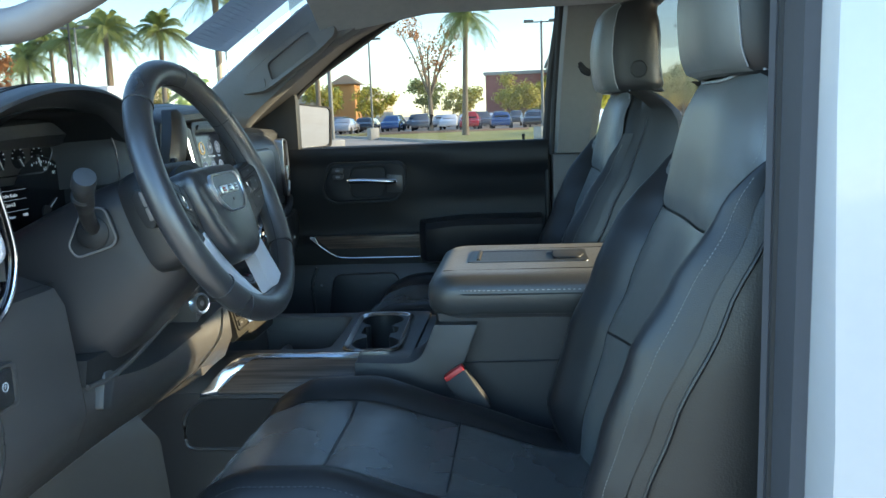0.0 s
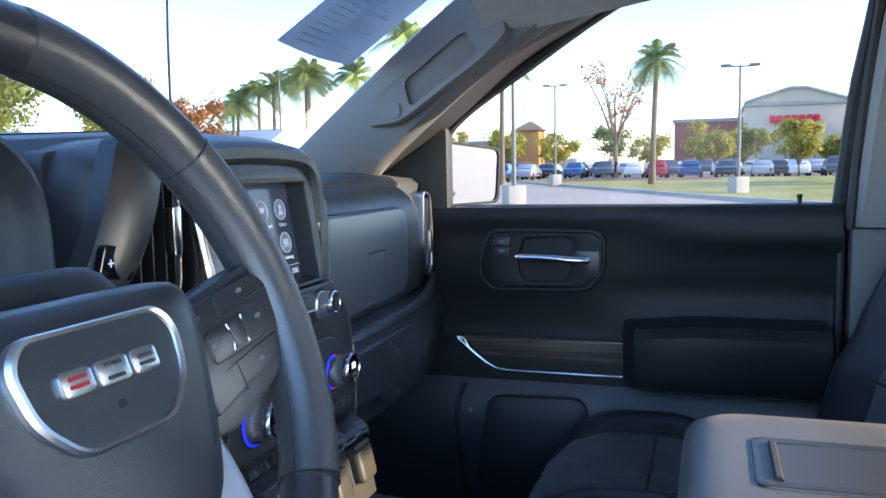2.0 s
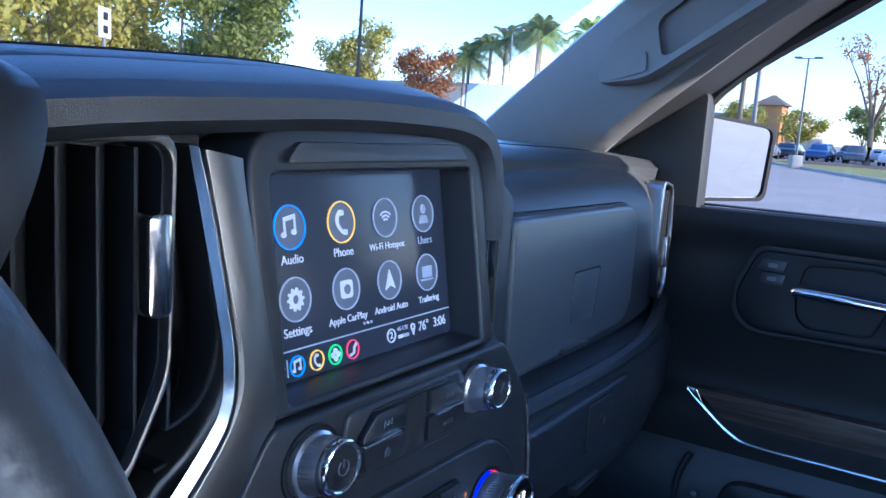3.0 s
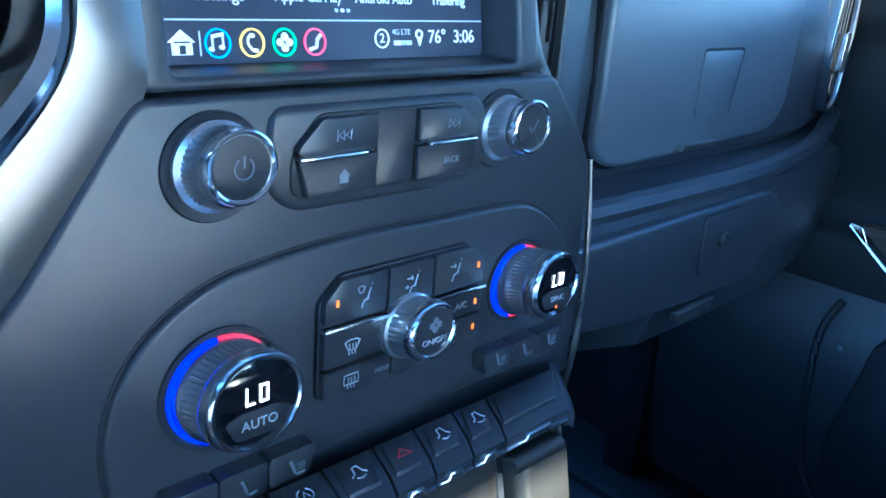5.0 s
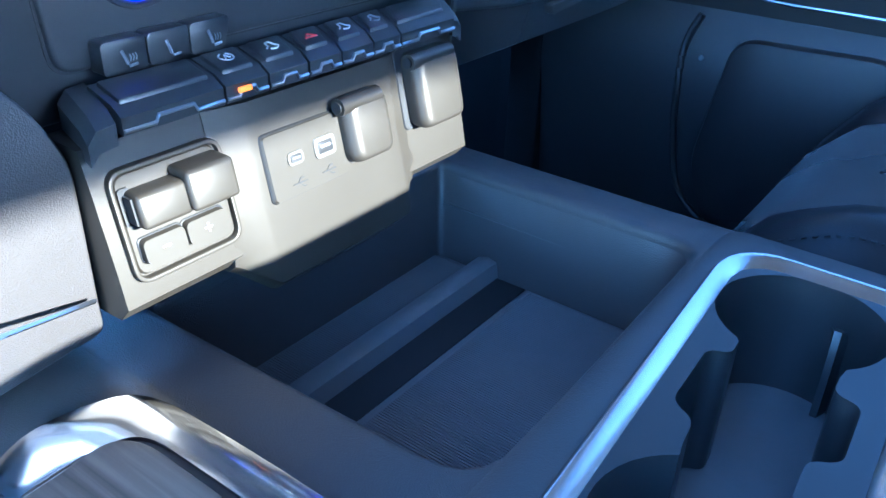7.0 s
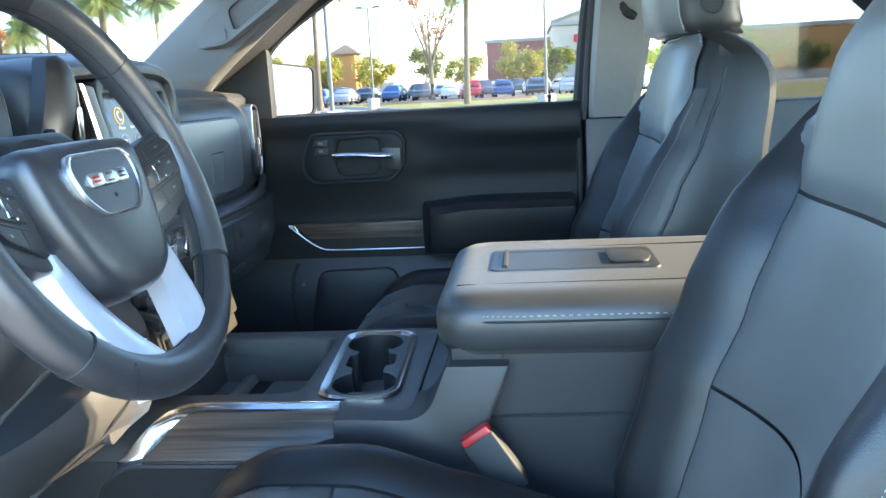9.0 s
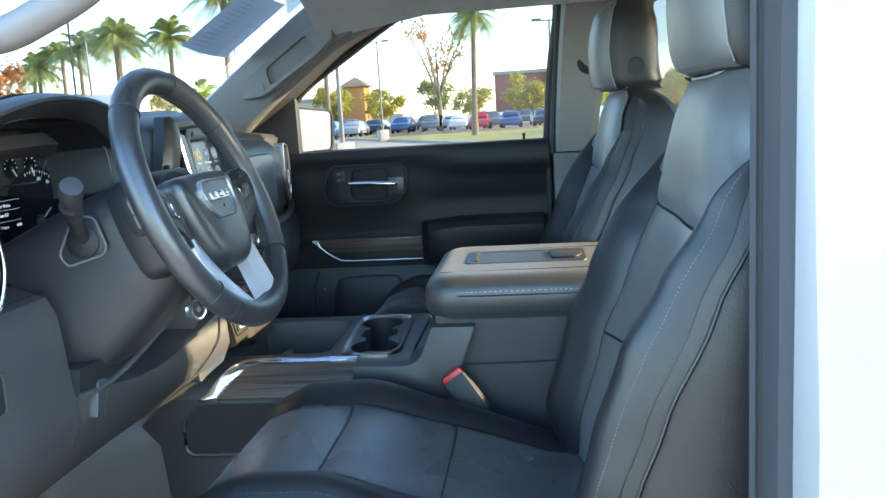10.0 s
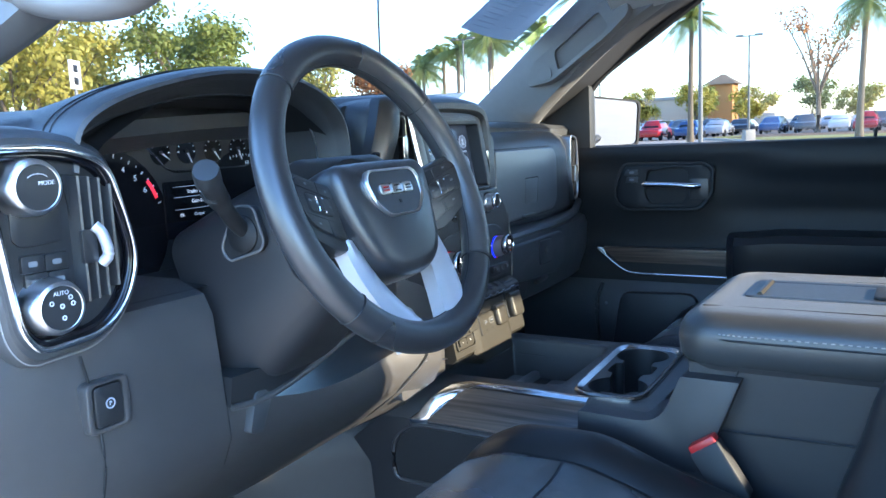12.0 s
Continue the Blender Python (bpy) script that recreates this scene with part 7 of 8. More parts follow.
sec = []
for w, hw, top_, bot in ((-0.055, 0.060, 0.056, -0.072), (-0.075, 0.074, 0.062, -0.095), (-0.12, 0.080, 0.064, -0.116), (-0.16, 0.084, 0.064, -0.134), (-0.20, 0.088, 0.062, -0.150), (-0.26, 0.092, 0.058, -0.16)):
    sec.append([col(u, v, w) for u, v in rounded([(-hw, bot * 0.62), (-hw * 0.7, bot), (hw * 0.7, bot), (hw, bot * 0.62), (hw, top_ * 0.6), (hw * 0.75, top_), (-hw * 0.75, top_), (-hw, top_ * 0.6)], 0.03, 4)])
part("shroud", loft(sec), M["console"], sc2, "moulded charcoal shroud")
part("collar", loft([[col(u * k, v * k, w) for u, v in rounded([(-0.100, -0.075), (0.100, -0.075), (0.108, 0.0), (0.095, 0.062), (-0.095, 0.062), (-0.108, 0.0)], 0.03, 4)] for k, w in ((0.86, -0.040), (0.98, -0.046), (1.0, -0.070), (0.95, -0.085))]), M["key"], sc2)
part("paddle_switch", loft([[col(-0.085, 0.028, -0.036), col(-0.060, 0.034, -0.036), col(-0.060, -0.034, -0.036), col(-0.082, -0.034, -0.036)], [col(-0.083, 0.025, -0.030), col(-0.062, 0.031, -0.030), col(-0.062, -0.031, -0.030), col(-0.080, -0.031, -0.030)]]), M["satin"], sc2)
part("switch_pocket", prism(rounded([(0.062, 1.398), (0.068, 1.408), (0.079, 1.406), (0.094, 1.372), (0.089, 1.359), (0.079, 1.359), (0.068, 1.378)], 0.004, 3), "y", -0.565, -0.5935, 0.002), M["void"], sc2, "dark switch pocket")
for line in ([(0.073, 1.4045), (0.079, 1.405), (0.0855, 1.388), (0.0795, 1.386)], [(0.080, 1.3845), (0.0862, 1.3865), (0.0915, 1.371), (0.0855, 1.3685)]):
    part("pocket_switch", prism(rounded(line, 0.0015, 2), "y", -0.570, -0.5965, 0.001), M["brown_trim"], sc2, "grey rocker switch")
part("stalk_rim", tube([(x, -0.5585, z) for x, z in rounded([(-0.046, 1.334), (-0.020, 1.384), (0.008, 1.383), (0.021, 1.344), (0.015, 1.334), (-0.035, 1.319)], 0.008, 4)], 0.0016, 6, closed=True, up=(0, 1, 0)), M["trim"], sc2)
# turn stalk
bp0 = rounded([(-0.046, 1.334), (-0.020, 1.384), (0.008, 1.383), (0.021, 1.344), (0.015, 1.334), (-0.035, 1.319)], 0.008, 4)
part("stalk_plate", prism(bp0, "y", -0.525, -0.5580, 0.003), M["panel"], sc2, "square stalk seat")
part("stalk_socket", lathe((-0.010, -0.5575, 1.352), (0.1, -1, 0.05), [(0.022, 0), (0.021, 0.004), (0.015, 0.008)], 24), M["void"], sc2)
part("turn_stalk", tube(spline([(-0.010, -0.548, 1.350), (-0.003, -0.578, 1.369), (0.012, -0.610, 1.394), (0.030, -0.640, 1.418)], 5), [0.0095] * 10 + [0.0118] * 6, 14), M["key"], sc2, "black turn signal stalk")
for k_ in (0.0, 0.0045):
    part("stalk_band", lathe((0.018 - 0.52 * k_, -0.624 + 0.62 * k_, 1.4045 - 0.58 * k_), (0.52, -0.62, 0.58), [(0.0120, 0), (0.0126, 0.0005), (0.0126, 0.0015), (0.0120, 0.002)], 24), M["void"], sc2)
part("stalk_cap", lathe((0.028, -0.638, 1.416), (0.52, -0.62, 0.58), [(0.0122, 0), (0.0138, 0.002), (0.0138, 0.018), (0.0126, 0.022), (0.001, 0.0225)], 28), M["panel"], sc2, "dark stalk end cap")
# shifter blade
sh_in = [(-0.030, -0.318, 1.392), (-0.024, -0.308, 1.412), (-0.022, -0.292, 1.445), (-0.024, -0.276, 1.478), (-0.028, -0.264, 1.500), (-0.032, -0.254, 1.508)]
sh_out = [(-0.030, -0.276, 1.388), (-0.018, -0.266, 1.404), (-0.014, -0.246, 1.440), (-0.018, -0.228, 1.474), (-0.026, -0.222, 1.498), (-0.032, -0.236, 1.508)]
loops = [[(a[0] - 0.010, a[1], a[2]), (a[0] + 0.006, a[1], a[2]), (a[0] * 0.7 + b[0] * 0.3 + 0.012, a[1] * 0.7 + b[1] * 0.3, a[2] * 0.7 + b[2] * 0.3), (a[0] * 0.3 + b[0] * 0.7 + 0.012, a[1] * 0.3 + b[1] * 0.7, a[2] * 0.3 + b[2] * 0.7), (b[0] + 0.006, b[1], b[2]), (b[0] - 0.010, b[1], b[2])] for a, b in zip(spline(sh_in, 4), spline(sh_out, 4))]
sf = part("shifter", loft(loops), M["key"], sc2, "black column shift lever")
pad = rounded([(-0.304, 1.410), (-0.272, 1.404), (-0.262, 1.426), (-0.296, 1.433)], 0.004, 3)
part("shift_pad", prism(pad, "x", -0.022, -0.0085, 0.002), M["gloss"], sf, "small shift button pad")
for u, v, a, b in ((-0.292, 1.419, 0.0028, 0.0006), (-0.292, 1.419, 0.0006, 0.0028), (-0.283, 1.4185, 0.0005, 0.0028), (-0.274, 1.4175, 0.0026, 0.0006)):
    part("shift_mark", box(-0.0087, -0.0080, u - a, u + a, v - b, v + b, 0), M["ink"], sf)


# ---- seats ----
# the front of a seat back, row by row: seam, crest and edge lines as (height, value)
SEAM_W = [(0.88, 0.105), (1.00, 0.118), (1.15, 0.134), (1.28, 0.146), (1.34, 0.162), (1.38, 0.180), (1.41, 0.193), (1.43, 0.197), (1.47, 0.190), (1.50, 0.176), (1.515, 0.160), (1.53, 0.140)]
WIDE = [(0.88, 0.212), (1.00, 0.228), (1.20, 0.230), (1.32, 0.222), (1.38, 0.212), (1.42, 0.205), (1.47, 0.195), (1.50, 0.181), (1.515, 0.165), (1.53, 0.145)]
CENTRE = [(0.88, 0.640), (1.00, 0.655), (1.15, 0.692), (1.32, 0.742), (1.42, 0.757), (1.48, 0.768), (1.51, 0.779), (1.53, 0.794)]
SEAM_X = [(0.88, 0.605), (1.00, 0.615), (1.137, 0.654), (1.224, 0.692), (1.326, 0.732), (1.40, 0.742), (1.458, 0.758), (1.511, 0.786), (1.53, 0.802)]
CREST = {1: [(0.88, 0.605), (0.943, 0.590), (0.991, 0.572), (1.068, 0.552), (1.115, 0.558), (1.197, 0.586), (1.233, 0.608), (1.339, 0.679), (1.41, 0.738), (1.46, 0.765), (1.53, 0.805)],
         -1: [(0.88, 0.605), (0.95, 0.592), (1.025, 0.598), (1.105, 0.618), (1.21, 0.652), (1.29, 0.698), (1.367, 0.746), (1.417, 0.775), (1.46, 0.785), (1.53, 0.812)]}
EDGE_X = {1: [(0.88, 0.66), (1.00, 0.622), (1.068, 0.606), (1.14, 0.618), (1.24, 0.662), (1.34, 0.722), (1.42, 0.775), (1.53, 0.820)],
          -1: [(0.88, 0.66), (0.96, 0.636), (1.05, 0.640), (1.14, 0.672), (1.26, 0.726), (1.355, 0.772), (1.43, 0.800), (1.53, 0.824)]}


WRAP = [(1.30, 0.0), (1.35, 0.020), (1.40, 0.042), (1.43, 0.050), (1.53, 0.042)]


def back_x(w, z, wrap=1.0):
    """The front of a seat back at sideways offset w and height z; wrap turns its shoulders back."""
    q, a = (1 if w > 0 else -1), abs(w)
    ws, wide = along(SEAM_W, z), along(WIDE, z)
    xc, xs, xi, xo = along(CREST[q], z), along(SEAM_X, z), along(CENTRE, z), along(EDGE_X[q], z)
    turn_back = wrap * along(WRAP, z) * (1.0 if q < 0 else 0.7)
    if a <= ws:
        t = a / ws
        return xi + (xs - xi) * t * t * (1.6 - 0.6 * t) + turn_back * t ** 4
    xs += turn_back
    xc, xo = max(xc, xs - 0.05 * min(1.0, max(0.0, (1.43 - z) / 0.1))), max(xo, xs + 0.004)
    t = min(1.0, (a - ws) / max(0.004, wide - ws))
    k = 0.62
    if t < k:
        f = math.sin(t / k * math.pi / 2)
        return xs + (xc - xs) * f
    f = (t - k) / (1 - k)
    return xc + (xo - xc) * (1 - math.cos(f * math.pi / 2)) ** 1.1


def cushion_z(x, w):
    z = along([(0.06, 0.93), (0.09, 0.985), (0.13, 1.020), (0.19, 1.036), (0.28, 1.032), (0.42, 1.000), (0.58, 0.960), (0.66, 0.95)], x)
    a = abs(w)
    up = 0.030 * math.exp(-((a - 0.178) / 0.050) ** 2) * along([(0.08, 0.0), (0.18, 0.7), (0.30, 1.0), (0.48, 0.4), (0.60, 0.0)], x)
    z += up
    if a > 0.185:
        z -= 0.9 * (a - 0.185) ** 1.35
    return z


def patch(yc, fn, us, vs, edge=0.007):
    """A padded panel: its border sinks into the seam."""
    bm = bmesh.new()
    g = []
    for i, u in enumerate(us):
        row = []
        for j, v in enumerate(vs):
            d = min(i, len(us) - 1 - i, j, len(vs) - 1 - j)
            row.append(bm.verts.new(fn(u, v, edge if d == 0 else (edge * 0.25 if d == 1 else 0.0))))
        g.append(row)
    for i in range(len(us) - 1):
        for j in range(len(vs) - 1):
            bm.faces.new((g[i][j], g[i + 1][j], g[i + 1][j + 1], g[i][j + 1]))
    return bm


def seat(name, yc, label, dx=0.0, wrap=1.0, hx=0.0, cx=0.0):
    s = thing(name, (0.45, yc, 0.66), label, "seat")

    def bk(w, z, sink):
        return (back_x(w, z, wrap) + sink + dx, yc + w, z)
    zl, zb = lin(1.146, 1.334, 14), lin(0.94, 1.142, 12)
    sh = []
    for z in lin(0.88, 1.518, 30):
        wide = along(WIDE, z)
        front = [(back_x(w, z, wrap) + 0.010 + dx, yc + w, z) for w in lin(-wide, wide, 41)]
        xb = along(CENTRE, z) + 0.160 - 0.095 * max(0, (z - 1.40) / 0.118) ** 3 + dx
        sh.append(front + [(xb - 0.06, yc + wide + 0.010, z), (xb - 0.02, yc + wide + 0.006, z), (xb, yc + wide * 0.86, z), (xb + 0.02, yc, z), (xb, yc - wide * 0.86, z), (xb - 0.02, yc - wide - 0.006, z), (xb - 0.06, yc - wide - 0.010, z)])
    part("backrest", loft(sh), M["vinyl"], s, "black seat back with vinyl flanks")
    fill = lambda w, z, d: bk(w * along(SEAM_W, z), z, d)

    def neck(w):
        a = abs(w)
        return 1.511 + 0.011 * math.exp(-((a - 0.112) / 0.030) ** 2) - 0.012 * max(0.0, (a - 0.13) / 0.03) ** 2

    def upper(u, v, d):
        z = 1.338 + 0.174 * v
        w = u * along(SEAM_W, z)
        return bk(w, 1.338 + v * (neck(w) - 1.338), d)
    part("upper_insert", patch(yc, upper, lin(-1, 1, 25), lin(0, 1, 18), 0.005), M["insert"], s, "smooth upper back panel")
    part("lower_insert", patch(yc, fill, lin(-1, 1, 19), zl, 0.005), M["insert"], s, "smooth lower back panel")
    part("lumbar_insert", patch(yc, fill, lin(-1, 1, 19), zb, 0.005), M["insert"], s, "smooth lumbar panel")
    for q in (-1, 1):
        fn = lambda t, z, d, q=q: bk(q * (along(SEAM_W, z) + t * (along(WIDE, z) - along(SEAM_W, z))), z, d)
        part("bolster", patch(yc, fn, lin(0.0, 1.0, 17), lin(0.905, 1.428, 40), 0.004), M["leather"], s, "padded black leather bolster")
        line = [fn(0.88, z, -0.0008) for z in lin(0.93, 1.405, 220)]
        part("bolster_stitching", join(*[tube([a, b], 0.0004, 4) for a, b in zip(line[0::2], line[1::2])]), M["stitch"], s, "pale contrast stitching")
        line = [bk(q * 0.955 * along(SEAM_W, z), z, -0.0006) for z in lin(1.41, 1.485, 36)]
        part("shoulder_stitching", join(*[tube([a, b], 0.0004, 4) for a, b in zip(line[0::2], line[1::2])]), M["stitch"], s, "pale contrast stitching")
        part("flank_piping", tube([(along(EDGE_X[q], z) + 0.024 + dx, yc + q * (along(WIDE, z) + 0.005), z) for z in lin(0.95, 1.46, 26)], 0.0026, 6), M["leather"], s)
    top_ = [bk(w, neck(w) + 0.0005, 0.001) for w in lin(-0.158, 0.158, 60)]
    part("neck_piping", tube(top_, 0.0018, 6), M["piping"], s, "pale piping at the neck")
    # cushion
    shell = []
    for x in lin(0.065, 0.66, 26):
        topl = [(x + cx, yc + w, cushion_z(x, w) - 0.008) for w in lin(-0.232, 0.232, 25)]
        shell.append(topl + [(x + cx + 0.01, yc + 0.222, 0.86), (x + cx + 0.02, yc, 0.84), (x + cx + 0.01, yc - 0.222, 0.86)])
    part("cushion", loft(shell), M["leather"], s, "black leather seat cushion")
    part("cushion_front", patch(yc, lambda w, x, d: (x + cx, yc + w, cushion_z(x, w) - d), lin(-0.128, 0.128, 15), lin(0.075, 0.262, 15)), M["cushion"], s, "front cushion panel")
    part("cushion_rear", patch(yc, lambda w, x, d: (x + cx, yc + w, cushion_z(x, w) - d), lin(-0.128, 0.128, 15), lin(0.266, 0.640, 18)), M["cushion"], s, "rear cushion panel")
    part("cushion_seam", tube([(0.430 + cx, yc + w, cushion_z(0.43, w) + 0.0006) for w in lin(-0.122, 0.122, 14)], 0.0013, 5), M["void"], s)
    for q in (-1, 1):
        cf = lambda t, x, d, q=q: (x + cx, yc + q * (0.132 + t * 0.098), cushion_z(x, q * (0.132 + t * 0.098)) - d)
        part("cushion_bolster", patch(yc, cf, lin(0, 1, 12), lin(0.085, 0.62, 30)), M["leather"], s, "rolled cushion bolster")
        line = [cf(0.74, x, -0.0012) for x in lin(0.115, 0.53, 120)]
        part("cushion_stitching", join(*[tube([a, b], 0.0006, 4) for a, b in zip(line[0::2], line[1::2])]), M["key"], s)
    part("seat_base", box(0.14 + cx, 0.66 + cx, yc - 0.205, yc + 0.205, 0.70, 0.86, 0.03), M["knee"], s, "plastic seat base")
    part("track", box(0.10, 0.70, yc - 0.19, yc - 0.15, 0.66, 0.70, 0.004), M["void"], s)
    part("track", box(0.10, 0.70, yc + 0.15, yc + 0.19, 0.66, 0.70, 0.004), M["void"], s)
    # headrest: a curved face between two side panels
    HX = [(1.516, 0.774), (1.524, 0.760), (1.545, 0.752), (1.60, 0.747), (1.65, 0.751), (1.69, 0.764), (1.708, 0.778), (1.716, 0.800)]
    SECT = [(0.0, 0.0), (0.045, 0.001), (0.085, 0.007), (0.112, 0.018), (0.126, 0.034)]
    SIDE = [(0.126, 0.034), (0.133, 0.058), (0.134, 0.085), (0.130, 0.112), (0.113, 0.134), (0.065, 0.146), (0.0, 0.150)]

    def head_loop(z, x0, line, k=1.0, lift=0.0):
        squeeze = 1 - 0.10 * max(0, (z - 1.60) / 0.115) ** 2 - 0.05 * max(0, (1.535 - z) / 0.02)
        deep = 1 - 0.30 * max(0, (z - 1.62) / 0.095) ** 2 - 0.12 * max(0, (1.535 - z) / 0.02)
        return [(x0 + dx + hx + d * deep + lift, yc + w * squeeze * k, z) for w, d in line]
    round_ = [(-w, d) for w, d in SECT[:0:-1]] + SECT + SIDE[1:] + [(-w, d) for w, d in SIDE[-2:0:-1]]
    rows_ = [(z, along(HX, z)) for z in (1.516, 1.519, 1.524, 1.535, 1.55, 1.58, 1.61, 1.64, 1.67, 1.69, 1.703, 1.711, 1.716)]
    part("headrest", loft([head_loop(z, x + 0.002, round_) for z, x in rows_]), M["leather"], s, "black leather headrest")
    face_ = [(-w, d) for w, d in SECT[:0:-1]] + SECT
    part("headrest_face", patch(yc, lambda i, z, d: (lambda p: (p[0] + d, p[1], p[2]))(head_loop(z, along(HX, z) - 0.002, face_)[i]), list(range(len(face_))), [z for z, x in rows_[1:-1]], 0.004), M["insert"], s, "smooth headrest face")
    for q in (-1, 1):
        part("headrest_seam", tube([(along(HX, z) + 0.034 * (1 - 0.30 * max(0, (z - 1.62) / 0.095) ** 2) + dx + hx, yc + q * 0.1265 * (1 - 0.10 * max(0, (z - 1.60) / 0.115) ** 2), z) for z in lin(1.524, 1.705, 16)], 0.0010, 5), M["piping"], s, "pale piping beside the headrest face")
        part("headrest_post", tube([(0.825 + dx, yc + q * 0.05, 1.490), (0.825 + dx, yc + q * 0.05, 1.522)], 0.007, 8), M["void"], s)
    part("headrest_button", lathe((0.838 + dx + hx, yc - math.copysign(0.1325, yc), 1.566), (0, -math.copysign(1, yc), 0), [(0.020, -0.002), (0.020, 0.002), (0.017, 0.003), (0.016, 0.0015), (0.0005, 0.0015)], 28), M["void"], s, "round headrest release button")
    return s


seat("driver_seat", -0.44, "black leather driver seat with pale stitching")
seat("passenger_seat", 0.455, "black leather passenger seat with headrest", -0.030, 0.60, -0.014, 0.045)

# ---- paper sheet behind the windscreen ----
ps = thing("paper_sheet", (-0.262, 0.55, 1.68), "white printed sheet stuck inside the windscreen", "paper")
pa, pu, pv = Vector((-0.277, 0.431, 1.688)), Vector((0.020, 0.233, -0.015)), Vector((0.165, 0.055, 0.135))
sheet = surface(lambda u, v: tuple(pa + pu * u + pv * v + Vector((0, 0, -0.006 * math.sin(3.1 * u)))), lin(0, 1, 8), lin(0, 1, 8))
bmesh.ops.solidify(sheet, geom=sheet.faces[:], thickness=0.0006)
part("sheet", sheet, M["paper"], ps)
pn = pu.cross(pv).normalized()
for k in range(13):
    w_ = 0.35 + 0.4 * ((k * 37) % 10) / 10
    v0 = 0.10 + 0.065 * k
    q = [pa + pu * 0.10 + pv * v0, pa + pu * (0.10 + w_) + pv * v0, pa + pu * (0.10 + w_) + pv * (v0 + 0.008), pa + pu * 0.10 + pv * (v0 + 0.008)]
    for sg in (1,):
        bm = loft([[tuple(p + Vector((0, 0, -0.0085 * 0.8)) - pn * 0.0010) for p in q], [tuple(p + Vector((0, 0, -0.0085 * 0.8)) - pn * 0.0014) for p in q]])
        part("print_line", bm, M["pale_ink"], ps)


# ---- outside ----
M["asphalt"] = mat("sunlit_lot_paving", (0.42, 0.36, 0.29), 0.9, var=0.18, scale=3.0, bump=0.3, bscale=40)
M["grass"] = mat("dry_green_lawn", (0.3, 0.28, 0.07), 0.95, var=0.45, scale=2.0, bump=0.8, bscale=60)
M["mulch"] = mat("brown_mulch", (0.20, 0.11, 0.05), 0.95, var=0.4, scale=5.0)
M["concrete"] = mat("pale_concrete", (0.42, 0.40, 0.36), 0.85, var=0.12, scale=6.0)
M["steel"] = mat("grey_pole_steel", (0.20, 0.20, 0.19), 0.5, metal=0.3, var=0.1)
M["bark"] = mat("grey_palm_bark", (0.20, 0.16, 0.11), 0.9, var=0.3, scale=20, bump=0.8, bscale=30)
M["frond"] = mat("palm_frond", (0.27, 0.31, 0.09), 0.55, var=0.3, scale=4)
M["leaf"] = mat("green_leaves", (0.22, 0.25, 0.05), 0.6, var=0.4, scale=1.5)
M["leaf2"] = mat("yellow_green_leaves", (0.42, 0.38, 0.075), 0.6, var=0.4, scale=1.5)
M["leaf3"] = mat("rust_leaves", (0.42, 0.19, 0.05), 0.7, var=0.4, scale=2.0)


def let_through(m, share):
    """Leaves pass part of the light on."""
    n, l = m.node_tree.nodes, m.node_tree.links
    p, out = n["Principled BSDF"], n["Material Output"]
    tr, mx = n.new("ShaderNodeBsdfTranslucent"), n.new("ShaderNodeMixShader")
    if p.inputs["Base Color"].links:
        l.new(p.inputs["Base Color"].links[0].from_socket, tr.inputs["Color"])
    else:
        tr.inputs["Color"].default_value = p.inputs["Base Color"].default_value
    mx.inputs[0].default_value = share
    l.new(p.outputs[0], mx.inputs[1])
    l.new(tr.outputs[0], mx.inputs[2])
    l.new(mx.outputs[0], out.inputs["Surface"])


for kind_ in ("frond", "leaf", "leaf2", "leaf3"):
    let_through(M[kind_], 0.4)
M["brick"] = mat("brown_red_wall", (0.33, 0.13, 0.1), 0.85, var=0.1, scale=2.0)
M["stucco"] = mat("beige_stucco", (0.62, 0.52, 0.39), 0.9, var=0.06, scale=2.0)
M["ochre"] = mat("ochre_stucco", (0.52, 0.26, 0.09), 0.9, var=0.08, scale=2.0)
M["signred"] = mat("red_sign", (0.75, 0.02, 0.04), 0.5)
M["tyre"] = mat("black_tyre", (0.012, 0.012, 0.012), 0.9)
M["carglass"] = mat("dark_car_glass", (0.010, 0.012, 0.014), 0.06, var=0.02)
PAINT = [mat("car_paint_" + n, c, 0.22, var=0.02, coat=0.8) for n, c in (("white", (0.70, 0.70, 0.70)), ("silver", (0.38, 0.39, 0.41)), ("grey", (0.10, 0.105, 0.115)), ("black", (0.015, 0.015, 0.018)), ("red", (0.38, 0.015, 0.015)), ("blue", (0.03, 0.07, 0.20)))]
tagged(part("ground", box(-900, 900, -900, 900, -0.30, 0.0, 0.0), M["asphalt"]), "pale sunlit parking lot paving", "ground", kind="structure")
EDGE = [(14.0, 10.0), (1.3, 31.0), (-4.0, 42.0), (-9.8, 53.9), (-14.5, 63.0)]
isl = part("lawn", prism(EDGE + [(-13.0, 69.0), (16.0, 69.0), (60.0, 66.0), (60.0, 10.0)], "z", 0.0, 0.12, 0.0), M["grass"])
tagged(isl, "dry green lawn strip with a kerb", "lawn", kind="structure")
kb = loft([[(x - 0.26, y - 0.10, 0.0), (x - 0.26, y - 0.10, 0.14), (x - 0.22, y - 0.08, 0.15), (x - 0.02, y, 0.15), (x - 0.01, y, 0.0)] for x, y in EDGE])
tagged(part("kerb", kb, M["concrete"]), "pale concrete kerb", "kerb", kind="structure")
tagged(part("mulch_bed", box(-12, 1, 60, 68.5, 0.0, 0.135, 0.05), M["mulch"]), "brown mulch bed", "planting bed", kind="structure")


